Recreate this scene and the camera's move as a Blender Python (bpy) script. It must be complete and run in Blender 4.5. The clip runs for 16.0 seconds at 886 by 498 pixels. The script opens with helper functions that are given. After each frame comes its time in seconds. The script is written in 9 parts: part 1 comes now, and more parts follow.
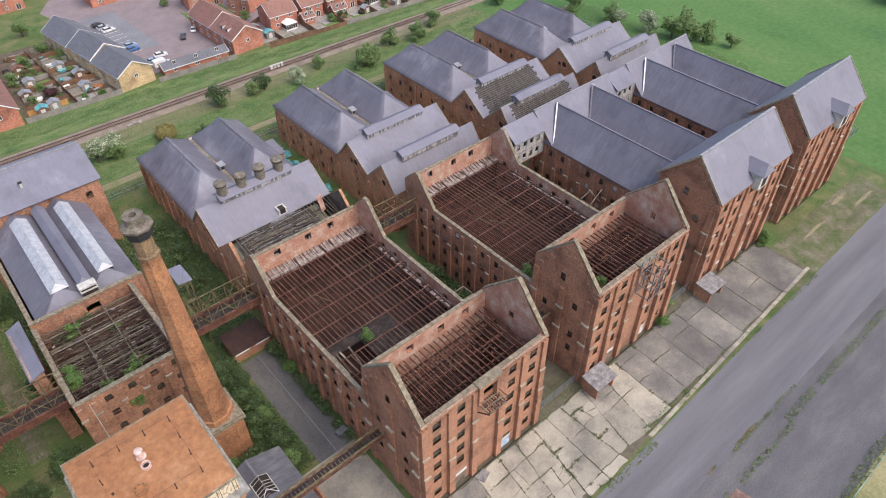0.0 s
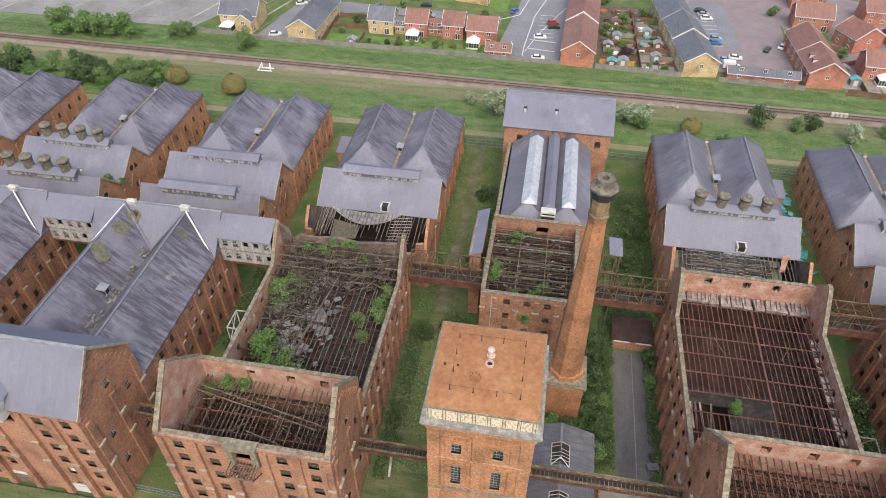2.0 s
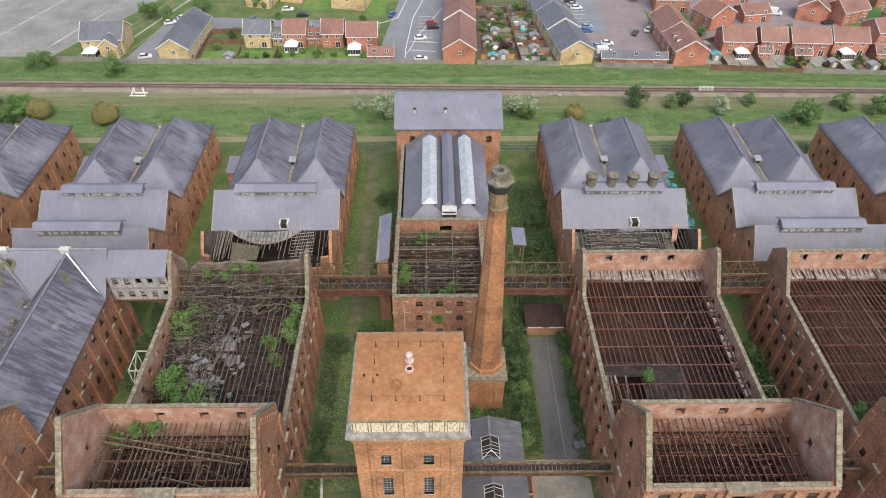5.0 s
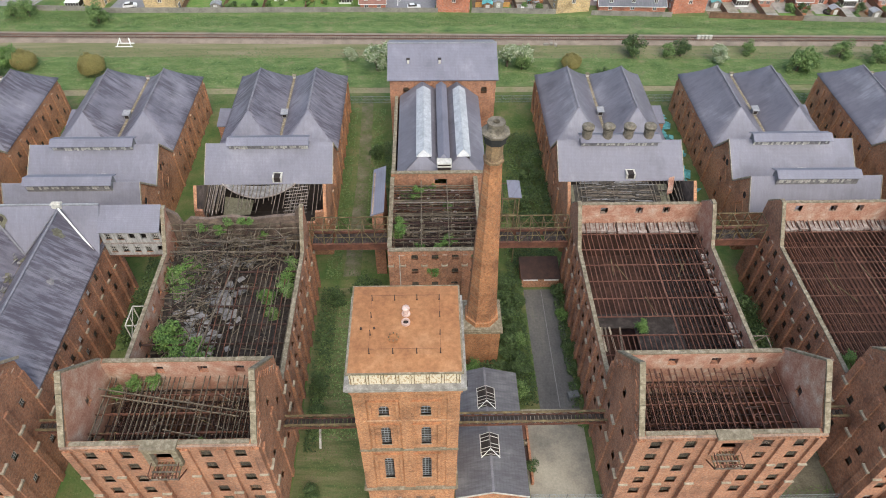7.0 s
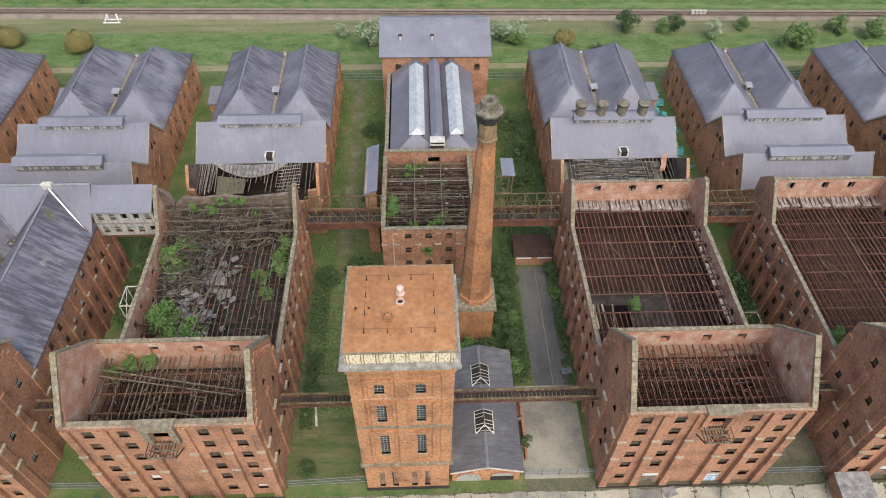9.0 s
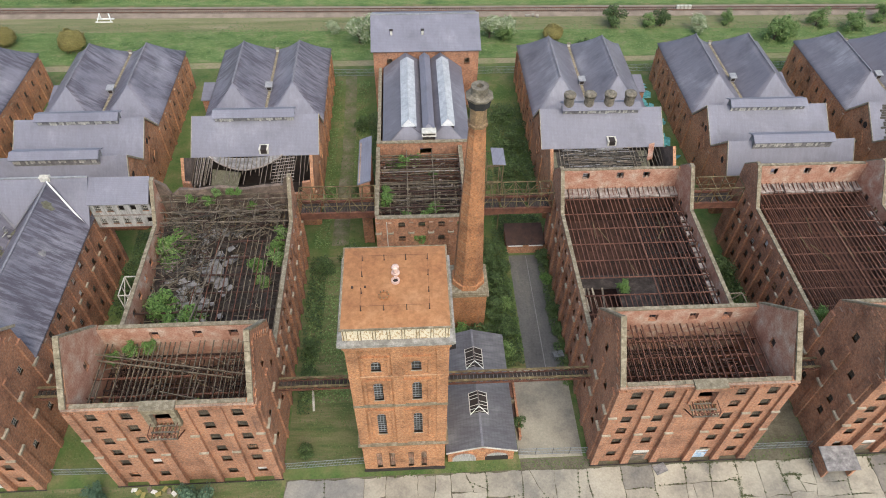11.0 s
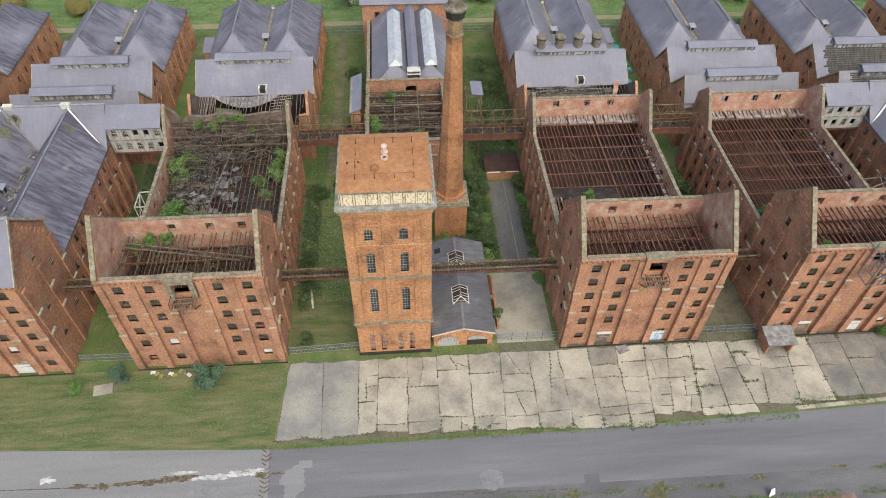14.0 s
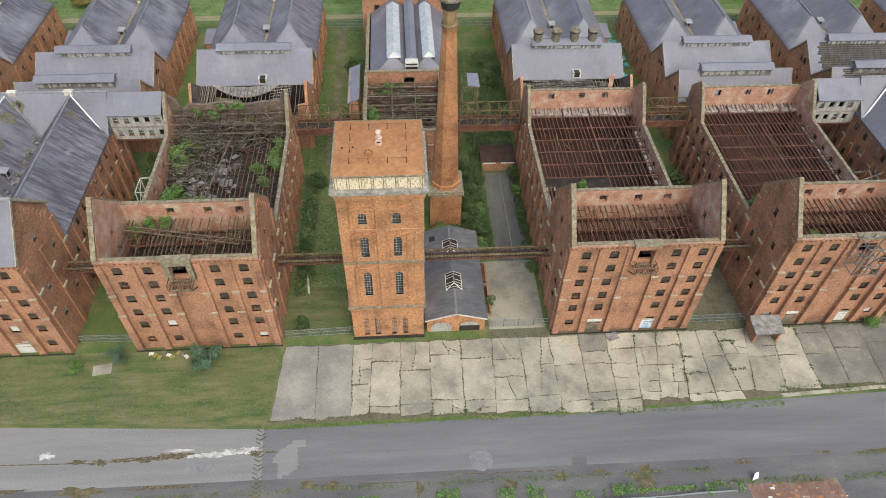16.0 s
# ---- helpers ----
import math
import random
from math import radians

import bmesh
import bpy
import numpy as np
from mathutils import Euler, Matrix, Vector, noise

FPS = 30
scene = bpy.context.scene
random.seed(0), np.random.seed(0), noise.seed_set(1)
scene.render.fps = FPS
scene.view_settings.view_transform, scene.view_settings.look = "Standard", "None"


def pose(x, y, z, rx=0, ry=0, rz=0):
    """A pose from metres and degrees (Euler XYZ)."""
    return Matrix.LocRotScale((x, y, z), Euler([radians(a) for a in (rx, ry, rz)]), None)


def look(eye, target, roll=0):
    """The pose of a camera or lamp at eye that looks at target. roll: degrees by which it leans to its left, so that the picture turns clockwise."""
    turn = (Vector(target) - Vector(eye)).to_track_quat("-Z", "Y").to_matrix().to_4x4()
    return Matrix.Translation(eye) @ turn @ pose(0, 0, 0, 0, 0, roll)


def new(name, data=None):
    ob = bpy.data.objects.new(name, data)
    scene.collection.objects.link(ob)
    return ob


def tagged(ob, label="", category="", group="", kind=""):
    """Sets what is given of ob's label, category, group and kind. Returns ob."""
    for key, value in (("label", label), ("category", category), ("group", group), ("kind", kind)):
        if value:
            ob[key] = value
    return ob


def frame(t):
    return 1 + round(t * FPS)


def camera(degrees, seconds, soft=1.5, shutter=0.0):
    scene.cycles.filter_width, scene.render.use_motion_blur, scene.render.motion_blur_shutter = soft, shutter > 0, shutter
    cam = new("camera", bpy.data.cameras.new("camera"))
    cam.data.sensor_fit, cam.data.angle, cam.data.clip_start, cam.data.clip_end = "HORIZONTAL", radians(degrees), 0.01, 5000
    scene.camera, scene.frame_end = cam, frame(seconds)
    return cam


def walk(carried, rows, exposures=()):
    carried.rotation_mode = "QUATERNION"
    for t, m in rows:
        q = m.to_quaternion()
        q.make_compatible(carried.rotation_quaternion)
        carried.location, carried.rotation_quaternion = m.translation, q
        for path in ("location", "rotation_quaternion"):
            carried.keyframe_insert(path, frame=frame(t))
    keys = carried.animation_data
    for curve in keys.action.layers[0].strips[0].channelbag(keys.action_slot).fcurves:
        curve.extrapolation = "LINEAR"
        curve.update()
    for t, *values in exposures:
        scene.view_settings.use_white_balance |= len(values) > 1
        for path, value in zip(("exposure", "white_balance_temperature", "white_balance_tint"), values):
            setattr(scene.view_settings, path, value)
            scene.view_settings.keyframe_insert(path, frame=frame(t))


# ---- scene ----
cam = camera(67.3, 16.0, soft=0.95)
PATH = [
    (0, (-28.418, -37.998, 96.878), (-27.458, -36.878, 95.527), -0.5),
    (0.5, (-27.619, -38.373, 96.935), (-27.065, -37.009, 95.581), -0.4),
    (1, (-27.502, -39.871, 97.593), (-27.428, -38.398, 96.243), -0.1),
    (1.5, (-26.447, -40.558, 98.43), (-26.659, -39.101, 97.076), 0.3),
    (2, (-26.056, -40.828, 98.927), (-26.301, -39.377, 97.573), 0.3),
    (2.5, (-25.882, -40.409, 98.356), (-25.985, -38.935, 97.007), 0.1),
    (3, (-25.727, -40.271, 98.306), (-25.794, -38.793, 96.959), 0.1),
    (3.5, (-25.911, -40.179, 98.271), (-25.957, -38.698, 96.927), 0.2),
    (4, (-25.745, -40.159, 98.48), (-25.746, -38.677, 97.138), 0.2),
    (6.5, (-25.954, -40.121, 98.251), (-25.913, -38.657, 96.89), 0.6),
    (7, (-25.977, -39.904, 98.215), (-25.931, -38.521, 96.771), 0.7),
    (7.5, (-26.007, -39.746, 98.397), (-25.956, -38.408, 96.911), 0.8),
    (8, (-25.949, -39.632, 98.518), (-25.894, -38.301, 97.026), 0.9),
    (8.5, (-25.995, -39.675, 98.627), (-25.934, -38.345, 97.135), 1.0),
    (11, (-26.351, -43.326, 98.505), (-26.262, -41.99, 97.02), 1.1),
    (11.5, (-26.586, -45.698, 98.307), (-26.482, -44.36, 96.824), 1.1),
    (12, (-26.78, -48.801, 97.9), (-26.673, -47.46, 96.42), 1.1),
    (12.5, (-26.818, -52.413, 97.702), (-26.712, -51.071, 96.222), 1.1),
    (13, (-26.743, -56.557, 97.365), (-26.634, -55.214, 95.887), 1.1),
    (13.5, (-26.571, -60.914, 96.907), (-26.46, -59.568, 95.432), 1.1),
    (14, (-26.527, -64.486, 96.357), (-26.408, -63.137, 94.885), 1.2),
    (14.5, (-26.031, -66.648, 96.172), (-25.911, -65.297, 94.702), 1.2),
    (15, (-25.336, -67.584, 96.261), (-25.22, -66.236, 94.788), 1.2),
    (15.5, (-25.073, -67.781, 96.207), (-24.96, -66.432, 94.734), 1.3),
    (16, (-25.254, -67.507, 96.517), (-25.142, -66.16, 95.043), 1.6),
]
walk(cam, [(t, look(eye, target, roll)) for t, eye, target, roll in PATH], [(0, 0.93, 6430, 12), (0.5, 0.92, 6520, 12), (2, 0.94, 6550, 8), (8, 0.94, 6500, 4), (13, 0.94, 6600, 3), (16, 0.87, 6700, 0)])

# ---- light ----
world = bpy.data.worlds.new("sky")
scene.world = world
world.use_nodes = True
wn = world.node_tree
sky = wn.nodes.new("ShaderNodeTexSky")
sky.sky_type = "NISHITA"
sky.sun_disc = False
sky.sun_elevation, sky.sun_rotation = radians(54), radians(163)
sky.air_density, sky.dust_density, sky.ozone_density = 1.0, 4.0, 1.0
wn.links.new(sky.outputs[0], wn.nodes["Background"].inputs[0])
wn.nodes["Background"].inputs[1].default_value = 0.15
sun = new("sun", bpy.data.lights.new("sun", "SUN"))
sun.data.energy, sun.data.angle, sun.data.color = 0.6, radians(70), (1.0, 0.95, 0.88)
sun.matrix_basis = look((30, -100, 150), (0, 0, 0))


# ---- materials ----
def material(name):
    m = bpy.data.materials.new(name)
    m.use_nodes = True
    return m, m.node_tree, m.node_tree.nodes["Principled BSDF"]


def ramp(t, socket, stops):
    r = t.nodes.new("ShaderNodeValToRGB")
    while len(r.color_ramp.elements) < len(stops):
        r.color_ramp.elements.new(0.5)
    for e, (p, c) in zip(r.color_ramp.elements, stops):
        e.position, e.color = p, (*c, 1) if len(c) == 3 else c
    t.links.new(socket, r.inputs[0])
    return r.outputs[0]


def noise_of(t, vector, scale, detail=5.0, rough=0.6, stretch=None, shift=0.0):
    if stretch or shift:
        mp = t.nodes.new("ShaderNodeMapping")
        mp.inputs["Scale"].default_value = stretch or (1, 1, 1)
        mp.inputs["Location"].default_value = (shift, shift * 0.7, 0)
        t.links.new(vector, mp.inputs[0])
        vector = mp.outputs[0]
    n = t.nodes.new("ShaderNodeTexNoise")
    n.inputs["Scale"].default_value, n.inputs["Detail"].default_value, n.inputs["Roughness"].default_value = scale, detail, rough
    t.links.new(vector, n.inputs["Vector"])
    return n.outputs[0]


def mix(t, fac, a, b, mode="MIX"):
    m = t.nodes.new("ShaderNodeMix")
    m.data_type, m.blend_type = "RGBA", mode
    for value, slot in ((fac, 0), (a, 6), (b, 7)):
        if hasattr(value, "node"):
            t.links.new(value, m.inputs[slot])
        else:
            m.inputs[slot].default_value = value if slot == 0 else (*value, 1)
    return m.outputs[2]


def bump(t, height, shader, strength=0.3, distance=0.05):
    b = t.nodes.new("ShaderNodeBump")
    b.inputs["Strength"].default_value, b.inputs["Distance"].default_value = strength, distance
    t.links.new(height, b.inputs["Height"])
    t.links.new(b.outputs[0], shader.inputs["Normal"])


def coords(t, kind="Object"):
    return t.nodes.new("ShaderNodeTexCoord").outputs[kind]


def world_place(t):
    return t.nodes.new("ShaderNodeNewGeometry").outputs["Position"]


def flat_uv(t):
    """Along a wall and up it, for walls that stand along x or y."""
    sep = t.nodes.new("ShaderNodeSeparateXYZ")
    t.links.new(world_place(t), sep.inputs[0])
    add = t.nodes.new("ShaderNodeMath")
    t.links.new(sep.outputs[0], add.inputs[0])
    t.links.new(sep.outputs[1], add.inputs[1])
    com = t.nodes.new("ShaderNodeCombineXYZ")
    t.links.new(add.outputs[0], com.inputs[0])
    t.links.new(sep.outputs[2], com.inputs[1])
    return com.outputs[0]


def brickwork(name, light, dark, mortar, pale, soot=0.5):
    m, t, b = material(name)
    uv, at = flat_uv(t), world_place(t)
    br = t.nodes.new("ShaderNodeTexBrick")
    br.inputs["Scale"].default_value = 1.0
    br.inputs["Brick Width"].default_value, br.inputs["Row Height"].default_value = 0.23, 0.075
    br.inputs["Mortar Size"].default_value = 0.008
    br.inputs["Color1"].default_value, br.inputs["Color2"].default_value = (*light, 1), (*dark, 1)
    br.inputs["Mortar"].default_value = (*mortar, 1)
    t.links.new(uv, br.inputs["Vector"])
    patches = ramp(t, noise_of(t, at, 0.22, 6, 0.65), [(0.35, (0.62, 0.6, 0.6)), (0.5, (1, 1, 1)), (0.68, (1.22, 1.2, 1.15))])
    c = mix(t, 1.0, br.outputs[0], patches, "MULTIPLY")
    single = ramp(t, noise_of(t, at, 2.6, 6, 0.85), [(0.34, (0.5, 0.48, 0.48)), (0.5, (1.0, 1.0, 1.0)), (0.64, (1.4, 1.36, 1.3))])
    c = mix(t, 1.0, c, single, "MULTIPLY")
    streak = ramp(t, noise_of(t, at, 0.9, 5, 0.7, (1, 1, 0.16)), [(0.56, (0, 0, 0)), (0.75, (1, 1, 1))])
    c = mix(t, mix(t, soot, (0, 0, 0), streak), c, (0.09, 0.06, 0.05))
    lime = ramp(t, noise_of(t, at, 0.5, 7, 0.75), [(0.62, (0, 0, 0)), (0.74, (0.7, 0.7, 0.7))])
    c = mix(t, lime, c, pale)
    t.links.new(c, b.inputs["Base Color"])
    b.inputs["Roughness"].default_value = 0.9
    bump(t, br.outputs[1], b, 0.25, 0.02)
    return m


def slate(name, base, dark, pale, moss=0.0, streaks=0.3, along="y", stain=0.0, bleach=0.0):
    """Slates in courses, with soot stains and pale bleached runs down the slope. along: the way the slope falls."""
    m, t, b = material(name)
    at = world_place(t)
    run = (0.16, 1.0, 0.16) if along == "x" else (1.0, 0.16, 0.16)
    c = ramp(t, noise_of(t, at, 0.11, 6, 0.6), [(0.33, dark), (0.46, base), (0.56, base), (0.72, pale)])
    fine = ramp(t, noise_of(t, at, 3.0, 6, 0.7, run), [(0.3, (1 - streaks,) * 3), (0.5, (1, 1, 1)), (0.7, (1 + streaks,) * 3)])
    c = mix(t, 1.0, c, fine, "MULTIPLY")
    if bleach:
        where = ramp(t, noise_of(t, at, 0.085, 4, 0.6, None, 31.0), [(0.54, (0, 0, 0)), (0.68, (1, 1, 1))])
        lines = ramp(t, noise_of(t, at, 1.5, 6, 0.72, run, 17.0), [(0.38, (0.15, 0.15, 0.15)), (0.62, (1, 1, 1))])
        c = mix(t, mix(t, bleach, (0, 0, 0), mix(t, 1.0, where, lines, "MULTIPLY")), c, tuple(min(1, k * 1.45) for k in pale))
    if stain:
        where = ramp(t, noise_of(t, at, 0.1, 5, 0.65, None, 9.0), [(0.37, (0, 0, 0)), (0.54, (1, 1, 1))])
        lines = ramp(t, noise_of(t, at, 1.35, 6, 0.74, run, 5.0), [(0.4, (0, 0, 0)), (0.56, (1, 1, 1))])
        c = mix(t, mix(t, stain, (0, 0, 0), mix(t, 1.0, where, lines, "MULTIPLY")), c, (0.066, 0.057, 0.073))
    ob = t.nodes.new("ShaderNodeTexBrick")
    ob.inputs["Scale"].default_value, ob.inputs["Brick Width"].default_value, ob.inputs["Row Height"].default_value = 1.0, 0.3, 0.17
    ob.inputs["Mortar Size"].default_value = 0.012
    ob.inputs["Color1"].default_value, ob.inputs["Color2"].default_value, ob.inputs["Mortar"].default_value = (1.1, 1.1, 1.1, 1), (0.86, 0.86, 0.88, 1), (0.5, 0.5, 0.5, 1)
    t.links.new(flat_uv(t), ob.inputs["Vector"])
    c = mix(t, 0.3, c, ob.outputs[0], "MULTIPLY")
    spots = ramp(t, noise_of(t, at, 2.2, 6, 0.85), [(0.63, (0, 0, 0)), (0.72, (0.7, 0.7, 0.7))])
    c = mix(t, spots, c, pale)
    if moss:
        mm = ramp(t, noise_of(t, at, 0.6, 7, 0.7), [(0.62 - 0.3 * moss, (0, 0, 0)), (0.8 - 0.3 * moss, (1, 1, 1))])
        c = mix(t, mm, c, (0.07, 0.09, 0.035))
    t.links.new(c, b.inputs["Base Color"])
    b.inputs["Roughness"].default_value = 0.55
    bump(t, ob.outputs[1], b, 0.3, 0.02)
    return m


def mottled(name, stops, scale=0.5, fine=4.0, rough=0.85, metal=0.0, relief=0.2, stretch=None, depth=0.05):
    m, t, b = material(name)
    at = world_place(t)
    c = ramp(t, noise_of(t, at, scale, 7, 0.65, stretch), stops)
    f = noise_of(t, at, fine, 5, 0.7)
    c = mix(t, 0.8, c, ramp(t, f, [(0.3, (0.7, 0.7, 0.7)), (0.7, (1.25, 1.25, 1.25))]), "MULTIPLY")
    t.links.new(c, b.inputs["Base Color"])
    b.inputs["Roughness"].default_value, b.inputs["Metallic"].default_value = rough, metal
    bump(t, f, b, relief, depth)
    return m


def leafy(name, a, b_, c_):
    m, t, b = material(name)
    geo = t.nodes.new("ShaderNodeNewGeometry")
    c = ramp(t, geo.outputs["Random Per Island"], [(0.0, a), (0.5, b_), (1.0, c_)])
    t.links.new(c, b.inputs["Base Color"])
    b.inputs["Roughness"].default_value = 0.7
    return m


BRICK = brickwork("old_red_brick", (0.415, 0.192, 0.106), (0.285, 0.127, 0.073), (0.31, 0.22, 0.165), (0.45, 0.30, 0.215), 0.6)
BRICK_TOWER = brickwork("orange_brick", (0.42, 0.19, 0.085), (0.31, 0.134, 0.062), (0.40, 0.26, 0.16), (0.55, 0.33, 0.19), 0.12)
BRICK_CHIM = brickwork("chimney_brick", (0.395, 0.17, 0.07), (0.28, 0.112, 0.049), (0.3, 0.2, 0.12), (0.37, 0.255, 0.085), 0.55)
BRICK_KILN = brickwork("kiln_brick", (0.5, 0.238, 0.122), (0.37, 0.168, 0.088), (0.35, 0.25, 0.17), (0.5, 0.34, 0.215), 0.5)
CHIM_NECK = brickwork("lichened_neck_brick", (0.25, 0.165, 0.085), (0.16, 0.098, 0.055), (0.28, 0.22, 0.14), (0.36, 0.31, 0.16), 0.6)
BRICK_HOUSE = brickwork("new_red_brick", (0.46, 0.15, 0.08), (0.38, 0.12, 0.07), (0.4, 0.3, 0.25), (0.46, 0.2, 0.13), 0.0)
BRICK_YELLOW = brickwork("yellow_brick", (0.55, 0.40, 0.20), (0.48, 0.34, 0.17), (0.5, 0.42, 0.3), (0.58, 0.45, 0.28), 0.0)
SLATE = slate("blue_grey_slate", (0.180, 0.177, 0.216), (0.140, 0.137, 0.169), (0.243, 0.240, 0.279), 0.0, 0.07, "y", 0.12, 0.2)
SLATE_X = slate("weathered_slate", (0.155, 0.147, 0.173), (0.106, 0.099, 0.118), (0.248, 0.243, 0.271), 0.0, 0.1, "x", 0.3, 0.4)
SLATE_DARK = slate("sooty_slate", (0.183, 0.173, 0.206), (0.108, 0.1, 0.123), (0.262, 0.252, 0.28), 0.0, 0.12, "x", 0.92, 0.28)
SLATE_SMOOTH = slate("dark_smooth_slate", (0.150, 0.145, 0.175), (0.110, 0.106, 0.127), (0.207, 0.202, 0.235), 0.0, 0.1, "x", 0.3, 0.1)
LATH = mottled("rotten_lath", [(0.3, (0.026, 0.022, 0.018)), (0.5, (0.055, 0.048, 0.04)), (0.64, (0.09, 0.08, 0.067)), (0.78, (0.075, 0.085, 0.036))], 0.8, 5, 0.95, 0, 0.5, (3, 0.5, 0.5), 0.08)
GREY_STEEL = mottled("dull_brown_steel", [(0.3, (0.055, 0.043, 0.031)), (0.5, (0.135, 0.108, 0.076)), (0.66, (0.21, 0.172, 0.122)), (0.8, (0.32, 0.275, 0.2))], 1.0, 6, 0.85, 0.1)
JOINT = mottled("earthy_joint", [(0.3, (0.07, 0.062, 0.04)), (0.55, (0.13, 0.115, 0.08)), (0.7, (0.10, 0.11, 0.05))], 0.5, 4, 0.95)
YARD = mottled("worn_yard_grass", [(0.3, (0.055, 0.09, 0.025)), (0.44, (0.095, 0.115, 0.045)), (0.54, (0.135, 0.125, 0.075)), (0.68, (0.2, 0.175, 0.13))], 0.3, 2.6, 0.95, 0, 0.4, None, 0.15)
ROAD_PALE = mottled("bleached_asphalt", [(0.3, (0.165, 0.162, 0.166)), (0.5, (0.2, 0.197, 0.2)), (0.7, (0.235, 0.23, 0.228))], 0.16, 5.0, 0.85, 0, 0.12, (0.14, 1.7, 1), 0.02)
VERGE = mottled("dark_old_asphalt", [(0.3, (0.082, 0.08, 0.087)), (0.5, (0.108, 0.104, 0.11)), (0.64, (0.135, 0.13, 0.132)), (0.8, (0.18, 0.168, 0.15))], 0.2, 4.0, 0.9, 0, 0.12, (0.4, 1.2, 1), 0.02)
RIDGE = mottled("ridge_tile", [(0.3, (0.13, 0.127, 0.145)), (0.7, (0.21, 0.205, 0.225))], 1.0, 5)
SOOT_WALL = mottled("sooty_plaster", [(0.3, (0.06, 0.045, 0.035)), (0.5, (0.13, 0.095, 0.075)), (0.65, (0.22, 0.16, 0.125)), (0.8, (0.10, 0.115, 0.05))], 0.6, 4)
JOIST_RUST = mottled("flaking_red_steel", [(0.3, (0.08, 0.037, 0.027)), (0.55, (0.155, 0.071, 0.05)), (0.75, (0.245, 0.132, 0.094))], 0.6, 5, 0.85, 0.1)
ASH = mottled("grey_broken_sheet", [(0.3, (0.10, 0.095, 0.095)), (0.5, (0.20, 0.19, 0.19)), (0.7, (0.32, 0.31, 0.30))], 1.2, 6, 0.8)
HUT_SLATE = slate("black_grey_slate", (0.115, 0.113, 0.122), (0.08, 0.079, 0.084), (0.2, 0.2, 0.203), 0.0, 0.3, "x", 0.3, 0.6)
DEADWEED = mottled("dead_weeds", [(0.3, (0.05, 0.06, 0.022)), (0.5, (0.10, 0.085, 0.045)), (0.7, (0.18, 0.145, 0.085))], 0.9, 4, 0.95, 0, 0.6, None, 0.1)
LUSH = mottled("lush_bank_grass", [(0.3, (0.045, 0.088, 0.026)), (0.42, (0.082, 0.14, 0.038)), (0.54, (0.128, 0.178, 0.058)), (0.64, (0.175, 0.185, 0.085)), (0.76, (0.24, 0.215, 0.135))], 0.32, 2.0, 0.95, 0, 0.6, (0.6, 1.2, 1), 0.25)
SLATE_MOSS = slate("mossy_slate", (0.15, 0.145, 0.145), (0.085, 0.082, 0.08), (0.24, 0.23, 0.225), 0.45, 0.3)
MOSS = mottled("olive_roof_moss", [(0.3, (0.085, 0.078, 0.05)), (0.5, (0.13, 0.122, 0.083)), (0.7, (0.185, 0.176, 0.132))], 1.4, 5, 0.95, 0, 0.5)
TILE_RED = slate("brown_red_tile", (0.225, 0.108, 0.078), (0.17, 0.08, 0.059), (0.29, 0.155, 0.118), 0.0, 0.3)
TILE_GREY = slate("grey_tile", (0.125, 0.125, 0.138), (0.095, 0.095, 0.105), (0.18, 0.18, 0.195), 0.0, 0.3)
STONE = mottled("weathered_stone", [(0.3, (0.19, 0.155, 0.11)), (0.5, (0.325, 0.278, 0.208)), (0.7, (0.45, 0.4, 0.315))], 1.2, 6)
COWL_STONE = mottled("weathered_cowl_stone", [(0.3, (0.07, 0.06, 0.045)), (0.5, (0.145, 0.125, 0.095)), (0.7, (0.24, 0.215, 0.17))], 1.4, 6)
FRONT_GRASS = mottled("mown_rough_grass", [(0.32, (0.05, 0.085, 0.024)), (0.43, (0.085, 0.112, 0.038)), (0.53, (0.125, 0.128, 0.056)), (0.64, (0.165, 0.15, 0.08)), (0.76, (0.22, 0.19, 0.12))], 0.5, 3.6, 0.95, 0, 0.6, (0.3, 1.5, 1), 0.15)
COPING = mottled("mossy_coping", [(0.3, (0.11, 0.09, 0.055)), (0.5, (0.205, 0.17, 0.115)), (0.68, (0.33, 0.29, 0.215))], 1.5, 7)
PLASTER = mottled("bare_plaster", [(0.3, (0.31, 0.145, 0.097)), (0.46, (0.4, 0.21, 0.145)), (0.58, (0.45, 0.3, 0.225)), (0.68, (0.5, 0.4, 0.32)), (0.8, (0.58, 0.51, 0.44))], 0.5, 4)
RUST = mottled("rusty_steel", [(0.3, (0.065, 0.03, 0.021)), (0.55, (0.14, 0.058, 0.037)), (0.75, (0.21, 0.1, 0.06))], 0.7, 5, 0.85, 0.1)
RUST_DARK = mottled("charred_and_shaded_steel", [(0.3, (0.03, 0.019, 0.016)), (0.6, (0.07, 0.036, 0.028)), (0.8, (0.11, 0.06, 0.043))], 0.7, 5, 0.9, 0.1)
RUST_YELLOW = mottled("flaking_yellow_paint", [(0.3, (0.07, 0.045, 0.026)), (0.5, (0.135, 0.1, 0.05)), (0.7, (0.24, 0.195, 0.1))], 1.0, 6, 0.8, 0.1)
TIMBER = mottled("grey_old_timber", [(0.3, (0.07, 0.055, 0.042)), (0.55, (0.16, 0.13, 0.10)), (0.78, (0.33, 0.29, 0.24))], 1.0, 6)
RUBBLE = mottled("burnt_rubble", [(0.25, (0.016, 0.013, 0.011)), (0.5, (0.04, 0.031, 0.027)), (0.66, (0.08, 0.062, 0.055)), (0.8, (0.17, 0.15, 0.14))], 0.6, 3, 0.95, 0, 0.6, None, 0.3)
